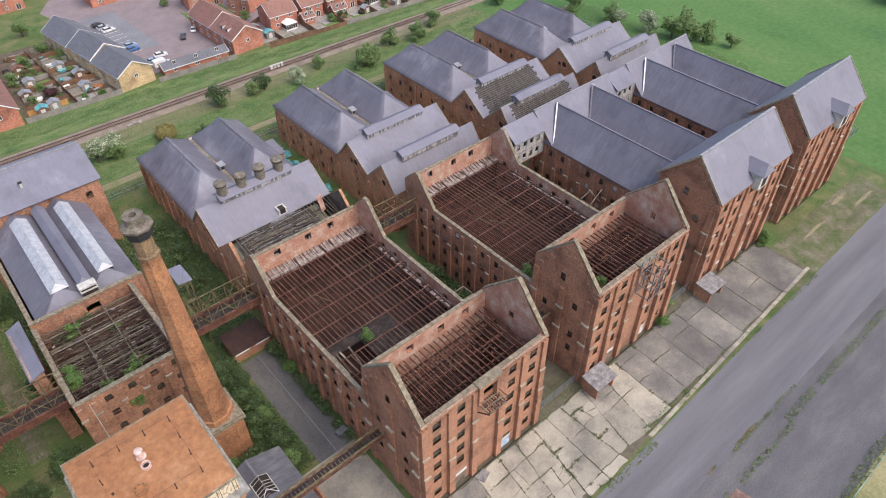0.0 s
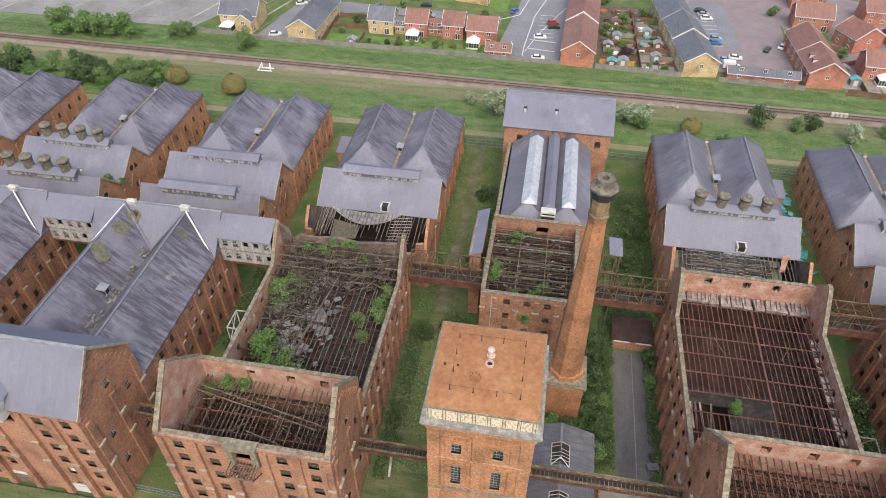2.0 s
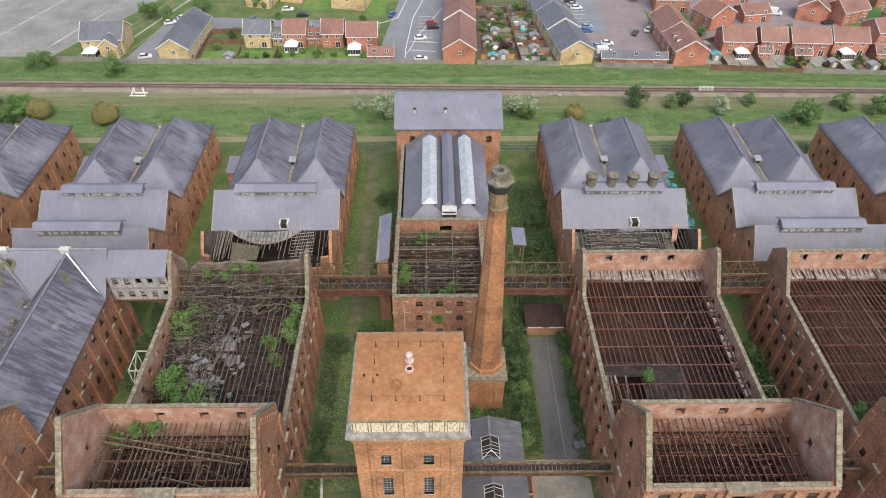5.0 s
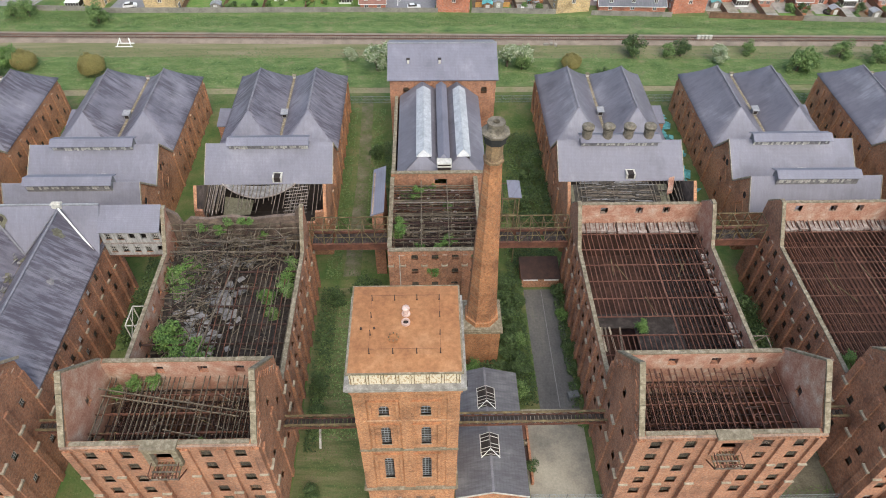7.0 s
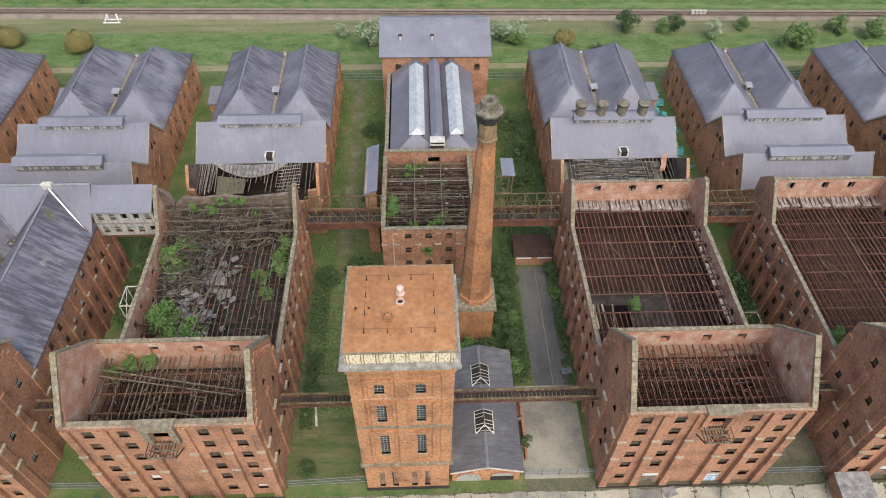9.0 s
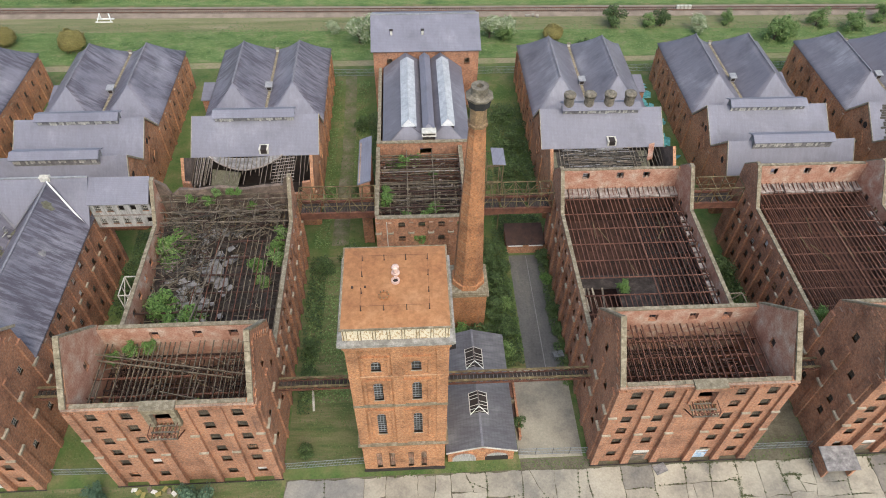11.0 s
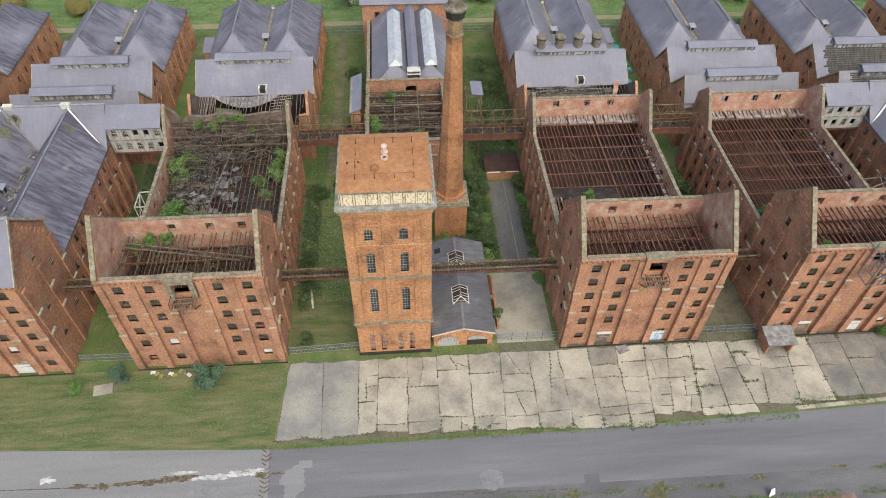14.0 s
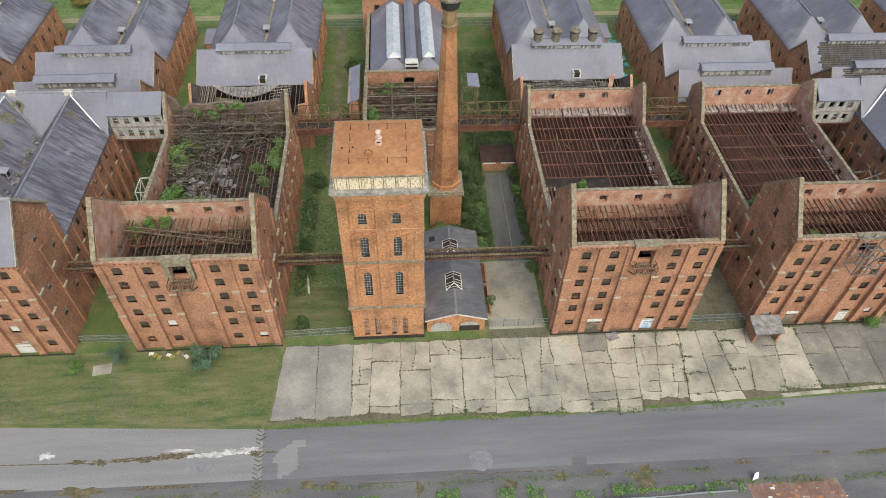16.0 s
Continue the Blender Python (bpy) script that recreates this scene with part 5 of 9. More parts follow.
sheet("ground", rect(-2500, 2500, -1500, 3500), 0.0, GRASS, "rough weedy grassland")
sheet("meadow", [(140, -30), (1500, -30), (1500, 1500), (70, 1500), (120, 180), (136, 110)], 0.01, MEADOW, "open green meadow")
sheet("road", [(-300, -24.2), (-20, -24.6), (60, -25.2), (300, -25.2), (300, -12.6), (130, -13.4), (70, -14.4), (0, -16.2), (-48, -16.4), (-90, -13.9), (-300, -11)], 0.012, ASPHALT, "worn grey asphalt road")
sheet("verge", [(-300, -40.8), (300, -40.8), (300, -25.2), (60, -25.2), (-20, -24.6), (-300, -24.2)], 0.008, VERGE, "broken asphalt yard grown with weeds")
sheet("verge", rect(-300, 300, -160, -40.9), 0.008, DRY, "dry pale grass beyond the fence")
sheet("lawn", [(-130, -13.2), (-90, -13.7), (-47.8, -16.2), (-47.2, -0.6), (-130, -0.6)], 0.006, FRONT_GRASS, "rough mown grass before the buildings")
sheet("lawn", rect(-46.9, -34.9, 1.6, 44), 0.006, FRONT_GRASS, "rough grass between the buildings")
sheet("yard", rect(-10.8, 93.5, -0.79, 0.9), 0.008, JOINT, "dirty strip along the foot of the walls")
sheet("yard", rect(24.3, 35.4, 0.9, 14), 0.008, JOINT, "bare earth passage between two malthouses")
sheet("yard", rect(59.8, 70.2, 0.9, 14), 0.008, JOINT, "bare earth passage between two malthouses")
sheet("yard", rect(-10.9, -0.9, 1.0, 17.0), 0.01, CONCRETE, "pale concrete yard between the buildings")
sheet("yard", rect(-7.6, -1.0, 17.0, 43.0), 0.01, ASPHALT_OLD, "cracked grey tarmac alley")
plain("drain_strip", Mesh(ROAD_PALE).box(-4.3, -4.16, 17.2, 42.8, 0.0, 0.035), "", "", "", "structure")
sheet("yard", [(86, -13.9), (132, -13.2), (134, -4), (86, -4)], 0.006, YARD, "parched grass with worn paths")
sheet("road", [(-300, -24.2), (-47.8, -24.5), (-48.4, -16.3), (-90, -13.9), (-300, -11)], 0.016, ROAD_PALE, "bleached stretch of the asphalt road")
sheet("path", [(-300, 109.5), (-80, 111.2), (90, 111.5), (160, 108), (160, 110.5), (90, 113.8), (-80, 113.8), (-300, 112)], 0.012, DIRT, "rutted earth track")

sheet("path", [(-42.6, 47), (-39.2, 47), (-38.9, 78), (-39.6, 110), (-42.4, 110), (-41.8, 76)], 0.011, YARD, "worn grass path between the houses")

sheet("bank", [(-260, 114.3), (-80, 114.2), (90, 114.3), (150, 113), (150, 129), (-260, 134.5)], 0.005, LUSH, "lush uneven grass of the railway bank")
sheet("bank", [(-230, 147.5), (150, 140.5), (150, 148), (14, 155), (-128, 158), (-230, 161)], 0.005, LUSH, "lush grass below the garden fences")

# rail line
RAIL_L, RAIL_R = Vector((-170, 141.8, 0)), Vector((98, 136.9, 0))
rail_dir = (RAIL_R - RAIL_L).normalized()
rail_n = Vector((-rail_dir.y, rail_dir.x, 0))
rail_mid = RAIL_L + rail_dir * 130


def along_rail(s, off, z=0.0):
    return rail_mid + rail_dir * s + rail_n * off + Vector((0, 0, z))


bl = Mesh(BALLAST)
bl.slab((along_rail(-400, -3.0, 0.05), along_rail(400, -3.0, 0.05), along_rail(400, -1.6, 0.5), along_rail(-400, -1.6, 0.5)), 0.3)
bl.slab((along_rail(-400, -1.6, 0.5), along_rail(400, -1.6, 0.5), along_rail(400, 1.6, 0.5), along_rail(-400, 1.6, 0.5)), 0.3)
bl.slab((along_rail(-400, 1.6, 0.5), along_rail(400, 1.6, 0.5), along_rail(400, 3.4, 0.05), along_rail(-400, 3.4, 0.05)), 0.3)
track = thing("railway_track", 0, 0, 0, "single railway track on brown ballast", "railway")
part("ballast", bl, track)
for off in (-0.75, 0.75):
    part("rail", Mesh(RUST).beam(along_rail(-400, off, 0.72), along_rail(400, off, 0.72), 0.1, 0.16), track, "rusty steel rail")
sl = Mesh(TIMBER)
one = Mesh(TIMBER).beam(rail_n * -1.3, rail_n * 1.3, 0.25, 0.14).data("sleeper")
for i in range(520):
    s = -180 + i * 0.65
    if 140 <= i < 420:
        k = new("sleeper", one)
        k.parent, k.location = track, along_rail(s, 0, 0.56)
    else:
        sl.beam(along_rail(s, -1.3, 0.56), along_rail(s, 1.3, 0.56), 0.25, 0.14)
part("track_bed", sl, track, "dark timber sleepers further along", "stuff")
sheet("verge", [tuple(along_rail(-400, -12))[:2], tuple(along_rail(400, -9))[:2], tuple(along_rail(400, -3))[:2], tuple(along_rail(-400, -3))[:2]], 0.009, CESS, "bare cess beside the railway")

# ---- water tower ----
tower = thing("water_tower", -34.6, 0.1, 0, "tall square orange brick water tower with a rusty flat roof", "water tower")
TW, TH = 12.0, 34.3
fs = []
for c in (3.3, 8.2):
    fs += [(c - 0.6, 28.4, 1.2, 2.0, "tower"), (c - 0.6, 21.4, 1.2, 4.1, "tower"), (c - 0.6, 12.1, 1.2, 5.5, "tower")]
for c in (2.3, 4.2, 7.0, 8.9):
    fs.append((c - 0.4, 1.2, 0.8, 4.7, "slit"))
pierced(tower, "wall", (0, 0, 0), (1, 0, 0), TW, TH, fs, 0.7, BRICK_TOWER)
pierced(tower, "wall", (TW, 0.7, 0), (0, 1, 0), 10.3, TH, [(2.5, 21.4, 1.2, 4.1, "tower"), (6.5, 21.4, 1.2, 4.1, "tower"), (2.5, 28.4, 1.2, 2.0, "tower"), (6.5, 28.4, 1.2, 2.0, "tower")], 0.7, BRICK_TOWER)
pierced(tower, "wall", (0, 11.0, 0), (0, -1, 0), 10.3, TH, [(2.5, 21.4, 1.2, 4.1, "tower"), (6.5, 21.4, 1.2, 4.1, "tower"), (2.5, 28.4, 1.2, 2.0, "tower"), (6.5, 28.4, 1.2, 2.0, "tower")], 0.7, BRICK_TOWER)
pierced(tower, "wall", (TW, 11.7, 0), (-1, 0, 0), TW, TH, [], 0.7, BRICK_TOWER)
for z, d, h, mt in ((8.5, 0.3, 0.5, BRICK_TOWER), (9.0, 0.45, 0.25, COPING), (19.9, 0.22, 0.45, COPING), (27.0, 0.18, 0.3, BRICK_TOWER), (33.2, 0.2, 0.5, BRICK_TOWER), (33.7, 0.35, 0.5, BRICK_TOWER)):
    m = Mesh(mt)
    m.box(-d, TW + d, -d, 0, z, z + h)
    m.box(-d, TW + d, 11.7, 11.7 + d, z, z + h)
    m.box(-d, 0, 0, 11.7, z, z + h)
    m.box(TW, TW + d, 0, 11.7, z, z + h)
    part("string_course", m, tower)
for x in (-0.12, 5.2, 10.7):
    for z0, z1 in ((9.25, 19.9), (20.35, 27.0), (27.3, 33.2)):
        m = Mesh(BRICK_TOWER).box(x, x + 1.42, -0.14, 0.0, z0, z1)
        part("pilaster", m, tower)
for c in (3.3, 8.2):
    for z0, z1 in ((10.7, 18.6), (20.9, 26.1), (27.8, 31.3)):
        m = Mesh(BRICK_TOWER)
        m.box(c - 1.75, c - 1.4, -0.24, 0.0, z0, z1)
        m.box(c + 1.4, c + 1.75, -0.24, 0.0, z0, z1)
        m.box(c - 1.75, c + 1.75, -0.26, 0.0, z1, z1 + 0.4)
        part("panel_surround", m, tower)
dentil, block = Mesh(BRICK_TOWER).box(0, 0.25, -0.2, 0, 0, 0.6).data("dentil"), Mesh(BRICK_TOWER).box(0, 0.5, -0.18, 0, 0, 0.8).data("corbel_block")
for i in range(24):
    part("dentil", dentil, tower).location = (i * 0.5 + 0.05, 0, 32.6)
    if i % 2 == 0:
        part("corbel_block", block, tower).location = (i * 0.5, 0, 7.7)
m = Mesh(DARK).box(-0.14, TW + 0.14, -0.16, 0.0, 0, 0.7)
part("plinth", m, tower)
m = Mesh(CORNICE)
m.box(-0.6, TW + 0.6, -0.6, 12.3, TH + 0.1, TH + 0.5)
m.box(-0.78, TW + 0.78, -0.78, 12.48, TH + 0.5, TH + 0.9)
part("cornice", m, tower, "weathered grey stone cornice")
m = Mesh(BAND)
m.box(-0.1, TW + 0.1, -0.1, 11.8, TH + 0.95, TH + 3.1)
part("parapet", m, tower, "tank band with peeling cream paint")
rib = Mesh(BAND, RUST_YELLOW).box(-0.2, -0.14, -0.15, -0.1, 0, 2.1, 1).box(-0.06, 0.06, -0.19, -0.1, 0, 2.1).box(0.14, 0.2, -0.15, -0.1, 0, 2.1, 1).data("rib")
for i in range(8):
    part("rib", rib, tower).location = (0.25 + i * 11.5 / 7, 0, TH + 1.0)
m = Mesh(OCHRE, COPING)
m.box(-0.35, TW + 0.35, -0.35, 12.05, TH + 3.1, TH + 3.35, 1)
z0, z1 = TH + 3.36, TH + 3.6
m.slab(((-0.15, -0.2, z0), (TW + 0.15, -0.2, z0), (TW - 1.6, 1.8, z1), (1.6, 1.8, z1)), 0.05)
m.slab(((TW + 0.15, -0.2, z0), (TW + 0.15, 11.88, z0), (TW - 1.6, 9.9, z1), (TW - 1.6, 1.8, z1)), 0.05)
m.slab(((TW + 0.15, 11.88, z0), (-0.15, 11.88, z0), (1.6, 9.9, z1), (TW - 1.6, 9.9, z1)), 0.05)
m.slab(((-0.15, 11.88, z0), (-0.15, -0.2, z0), (1.6, 1.8, z1), (1.6, 9.9, z1)), 0.05)
m.slab(((1.6, 1.8, z1), (TW - 1.6, 1.8, z1), (TW - 1.6, 9.9, z1), (1.6, 9.9, z1)), 0.05)
part("roof", m, tower, "flat roof of rust-orange sheet")
stakes = [(2.1 + 2.6 * i, 2.1) for i in range(4)] + [(9.9, 2.1 + 2.5 * i) for i in range(1, 4)] + [(9.9 - 2.6 * i, 9.6) for i in range(1, 4)] + [(2.1, 9.6 - 2.5 * i) for i in range(1, 3)]
for x, y in stakes:
    part("post", Mesh(RUST_DARK).ring(x, y, 6, [(z1, 0.1), (z1 + 0.15, 0.05), (z1 + 0.95, 0.045)]), tower)
for (xa, ya), (xb, yb) in zip(stakes, stakes[1:] + stakes[:1]):
    part("guard_wire", Mesh(RUST).beam((xa, ya, z1 + 0.85), (xb, yb, z1 + 0.85), 0.022), tower)
m = Mesh(PINK, DARK)
m.ring(6.05, 7.5, 14, [(z1, 0.5), (z1 + 0.2, 0.5), (z1 + 0.25, 0.34), (z1 + 1.0, 0.34), (z1 + 1.05, 0.46), (z1 + 1.2, 0.42), (z1 + 1.3, 0.16)])
part("vent", m, tower, "faded pink mushroom vent")
m = Mesh(PINK, DARK).ring(6.05, 6.2, 14, [(z1, 0.5), (z1 + 0.35, 0.5), (z1 + 0.35, 0.34), (z1 + 0.1, 0.32)], 0, False).ring(6.05, 6.2, 12, [(z1 + 0.08, 0.34), (z1 + 0.12, 0.01)], 1)
part("socket", m, tower, "open pink vent socket")
m = Mesh(OCHRE, RUST_YELLOW).ring(4.7, 4.1, 14, [(z1, 0.66), (z1 + 0.22, 0.64), (z1 + 0.22, 0.46), (z1 + 0.08, 0.42)])
for i in range(8):
    a = i * math.pi / 4
    m.box(4.7 + 0.54 * math.cos(a) - 0.06, 4.7 + 0.54 * math.cos(a) + 0.06, 4.1 + 0.54 * math.sin(a) - 0.06, 4.1 + 0.54 * math.sin(a) + 0.06, z1 + 0.2, z1 + 0.34, 1)
part("hatch", m, tower, "rusty bolted round hatch")
for x in (1.0, 2.5):
    part("pipe_stub", Mesh(RUST_DARK).ring(x, 5.5, 8, [(z1 - 0.4, 0.14), (z1 + 0.15, 0.14), (z1 + 0.15, 0.08)]), tower)

# ---- chimney ----
chim = thing("factory_chimney", -17.15, 29.2, 0, "tapering octagonal orange brick factory chimney", "chimney")
m = Mesh(BRICK_CHIM)
m.box(-2.9, 2.9, -2.9, 2.9, 0, 9.2)
m.box(-3.05, -1.5, -3.05, -2.9, 0, 9.0)
m.box(1.5, 3.05, -3.05, -2.9, 0, 9.0)
m.box(-1.5, 1.5, -3.05, -2.9, 7.8, 9.0)
part("pedestal", m, chim)
m = Mesh(COPING)
m.box(-3.4, 3.4, -3.4, 3.4, 9.2, 9.8)
m.box(-3.2, 3.2, -3.2, 3.2, 9.8, 10.1)
part("pedestal_cap", m, chim, "mossy stone pedestal cap")
a8 = math.pi / 8
m = Mesh(BRICK_CHIM).ring(0, 0, 8, [(10.1, 2.95), (11.0, 2.9), (11.1, 2.6), (43.0, 1.24)], 0, False, a8)
part("shaft", m, chim)
m = Mesh(CHIM_NECK)
m.ring(0, 0, 8, [(42.9, 1.22), (43.0, 1.45), (43.4, 1.45), (43.5, 1.2), (46.1, 1.18)], 0, False, a8)
part("neck", m, chim, "lichened brick neck below the cap")
m = Mesh(TYRE)
m.ring(0, 0, 8, [(45.9, 1.2), (46.1, 1.5), (46.7, 1.5), (46.75, 1.62), (47.2, 1.66), (47.4, 1.4)], 0, False, a8)
part("corbel", m, chim, "dark iron corbel ring")
m = Mesh(COWL_STONE, DARK)
m.ring(0, 0, 8, [(47.3, 1.4), (47.4, 1.88), (47.7, 1.9), (47.9, 1.4), (47.95, 1.2)], 0, False, a8)
m.ring(0, 0, 12, [(47.85, 1.22), (48.3, 1.12), (48.8, 1.1), (48.85, 1.2), (49.1, 1.17), (49.1, 0.48), (47.9, 0.42)], 0, False)
m.ring(0, 0, 8, [(47.9, 0.5), (47.95, 0.01)], 1, True, a8)
part("cap", m, chim, "weathered stone cap")

# ---- hut beside the tower ----
hut = thing("workshop", -22.0, 1.0, 0, "low brick workshop with a slate roof and broken skylights", "workshop")
hw, hd = 10.1, 20.4
pierced(hut, "front_wall", (0, 0, 0), (1, 0, 0), hw, [(0, 3.7), (hw / 2, 5.2), (hw, 3.7)], [], 0.4, BRICK_TOWER)
pierced(hut, "side_wall", (hw, 0.4, 0), (0, 1, 0), hd - 0.8, 3.7, [(3, 1.2, 1.2, 1.5, "bars"), (8, 1.2, 1.2, 1.5, "bars"), (13, 1.2, 1.2, 1.5, "bars")], 0.4)
pierced(hut, "side_wall", (0, hd - 0.4, 0), (0, -1, 0), hd - 0.8, 3.7, [], 0.4)
pierced(hut, "back_wall", (hw, hd, 0), (-1, 0, 0), hw, [(0, 3.7), (hw / 2, 5.2), (hw, 3.7)], [], 0.4)
m = Mesh(HUT_SLATE, RIDGE)
m.slab(((-0.3, -0.3, 3.6), (hw / 2, -0.3, 5.4), (hw / 2, hd + 0.3, 5.4), (-0.3, hd + 0.3, 3.6)), -0.2)
m.slab(((hw / 2, -0.3, 5.4), (hw + 0.3, -0.3, 3.6), (hw + 0.3, hd + 0.3, 3.6), (hw / 2, hd + 0.3, 5.4)), -0.2)
m.beam((hw / 2, -0.3, 5.6), (hw / 2, hd + 0.3, 5.6), 0.35, 0.12, 1)
part("roof", m, hut, "dark slate roof")
part("bargeboard", Mesh(DIRTY_WHITE).beam((-0.35, -0.35, 3.5), (hw / 2, -0.35, 5.25), 0.1, 0.25).beam((hw / 2, -0.35, 5.25), (hw + 0.35, -0.35, 3.5), 0.1, 0.25), hut, "white bargeboard")
for y, broken in ((5.2, 2), (13.4, 4)):
    part("skylight", Mesh(DARK).slab(((hw / 2 - 1.35, y, 5.1), (hw / 2, y, 5.66), (hw / 2, y + 3.6, 5.66), (hw / 2 - 1.35, y + 3.6, 5.1)), -0.06).slab(((hw / 2, y, 5.66), (hw / 2 + 1.35, y, 5.1), (hw / 2 + 1.35, y + 3.6, 5.1), (hw / 2, y + 3.6, 5.66)), -0.06), hut, "dark broken skylight opening")
    z = 5.22
    for k in range(7):
        yy = y + 0.1 + k * 0.57
        for sx in (-1, 1):
            if (k * 3 + sx + broken) % 5:
                part("glazing_bar", Mesh(DIRTY_WHITE).beam((hw / 2 + sx * 1.4, yy, z), (hw / 2, yy + 0.02 * (k - 3), z + 0.8), 0.07, 0.07), hut)
    for sx in (-1, 1):
        part("glazing_bar", Mesh(WHITE).beam((hw / 2 + sx * 1.4, y - 0.2, z), (hw / 2, y + 0.9, z + 0.8), 0.09, 0.09), hut)
    for x in (-1.4, 1.4):
        part("skylight_kerb", Mesh(DIRTY_WHITE).beam((hw / 2 + x, y, z), (hw / 2 + x, y + 3.6, z), 0.12, 0.1), hut, "white skylight kerb")
    part("skylight_ridge", Mesh(WHITEWASH).beam((hw / 2, y + 0.9, z + 0.82), (hw / 2, y + 3.6, z + 0.82), 0.1, 0.1), hut)
part("slate_gap", Mesh(DARK).slab(((1.2, 17.6, 4.32), (2.3, 17.6, 4.71), (2.3, 18.8, 4.71), (1.2, 18.8, 4.32)), -0.03), hut, "hole in the slates")
for x0, x1, mt, lb in ((0.7, 4.3, LINK_WALL, "white boarded arch"), (5.7, 9.3, DARK, "dark double door under a white fanlight")):
    c, r = (x0 + x1) / 2, (x1 - x0) / 2
    ring = [(c + r * math.cos(i * math.pi / 12), -0.03, 1.6 + 1.35 * math.sin(i * math.pi / 12)) for i in range(13)]
    m = Mesh(mt, LINK_WALL).face([(x1, -0.03, 0.05), *ring, (x0, -0.03, 0.05)][::-1])
    if mt is DARK:
        m.face([(p[0], -0.05, p[2]) for p in ring][::-1], 1)
    part("arch_panel", m, hut, lb)
    m = Mesh(BRICK)
    for p, q in zip(ring, ring[1:]):
        m.beam((p[0], -0.06, p[2]), (q[0], -0.06, q[2]), 0.16, 0.34)
    part("arch_ring", m, hut, "brick arch ring")
m = Mesh(BRICK)
for i in range(12):
    a0, a1 = i * math.pi / 6, (i + 1) * math.pi / 6
    m.beam((hw / 2 + 0.55 * math.cos(a0), -0.05, 4.1 + 0.4 * math.sin(a0)), (hw / 2 + 0.55 * math.cos(a1), -0.05, 4.1 + 0.4 * math.sin(a1)), 0.12, 0.14)
part("oval_relief", m, hut, "oval brick roundel")

# ---- yard beside the workshop ----
yw = thing("yard_wall", -10.6, 4.0, 0, "low broken brick wall with a dark open tank", "wall")
part("wall", Mesh(BRICK).box(0, 0.35, 0, 11.5, 0, 1.3), yw)
part("cross_wall", Mesh(COPING).box(-1.6, 0, 6.2, 6.5, 0, 1.5), yw)
part("tank", Mesh(RUST_DARK).box(-1.5, -0.1, 2.6, 6.0, 0, 0.9), yw, "dark open water tank")
part("lean_to_roof", Mesh(RUST).slab(((-1.6, 6.6, 2.3), (-0.2, 6.6, 1.9), (-0.2, 11.0, 1.9), (-1.6, 11.0, 2.3)), 0.1), yw, "rusted lean-to sheet")

# ---- boiler house, its roof gone ----
boil = thing("boiler_house", -33.0, 40.5, 0, "roofless red brick boiler house full of rusty trusses", "boiler house")
bw, bd = 16.8, 20.0
pierced(boil, "wall", (0, 0, 0), (1, 0, 0), bw, 13.8, [(s, z, 1.2, 1.2, "bars") for s in (4.1, 7.7, 11.3, 14.7) for z in (4.4, 8.0, 11.6)], 0.6, BRICK, PLASTER, "", 0.5)
for s in (0.4, 2.6, 6.4, 10.0, 13.6, 16.4):
    part("pilaster", Mesh(BRICK, STONE).box(s - 0.4, s + 0.4, -0.3, 0, 0, 12.9).box(s - 0.55, s + 0.55, -0.5, 0, 10.2, 10.5, 1), boil)
part("drainpipe", Mesh(DIRTY_WHITE).beam((2.0, -0.12, 0.2), (2.0, -0.12, 13.0), 0.14, 0.14), boil, "pale drainpipe")
pierced(boil, "wall", (bw, 0.6, 0), (0, 1, 0), bd - 0.6, 13.8, [(s, 8.0, 1.2, 1.5, "bars") for s in (3, 8, 13)], 0.6, BRICK, PLASTER)
pierced(boil, "wall", (0, bd, 0), (0, -1, 0), bd - 0.6, 13.8, [(s, 8.0, 1.2, 1.5, "bars") for s in (3, 8, 13)], 0.6, BRICK, PLASTER)
coping(boil, [(0.3, 0.3, 13.8), (bw - 0.3, 0.3, 13.8), (bw - 0.3, bd, 13.8)], 0.8, 0.2)
coping(boil, [(0.3, 0.8, 13.8), (0.3, bd, 13.8)], 0.8, 0.2)
for i in range(9):
    y = 1.6 + i * 2.1
    m = Mesh(RUST_DARK if i % 2 else GREY_STEEL)
    m.beam((0.6, y, 12.9), (bw - 0.6, y, 12.9), 0.16, 0.2)
    for k in range(8):
        x0, x1 = 0.8 + k * 1.9, 0.8 + (k + 1) * 1.9
        m.beam((x0, y, 12.9 if k % 2 else 11.6), (x1, y, 11.6 if k % 2 else 12.9), 0.08, 0.1)
    m.beam((0.6, y, 11.6), (bw - 0.6, y, 11.6), 0.12, 0.16)
    part("truss", m, boil, "rusted roof truss")
m = Mesh(GREY_STEEL, RUST_DARK)
for i in range(18):
    x = 1.0 + i * 0.87
    if rnd.random() < 0.8:
        y0 = rnd.uniform(0.7, 8)
        m.beam((x, y0, 12.65), (x + rnd.uniform(-0.2, 0.2), y0 + rnd.uniform(5, 11), 12.65), 0.09, 0.12, i % 2)
for i in range(22):
    y = 6.0 + i * 0.62
    x = rnd.uniform(0.7, 5)
    m.beam((x, y, 12.2), (rnd.uniform(9, bw - 0.7), y + rnd.uniform(-0.3, 0.3), 12.2 + rnd.uniform(-0.6, 0.5)), 0.1, 0.12, i % 2)
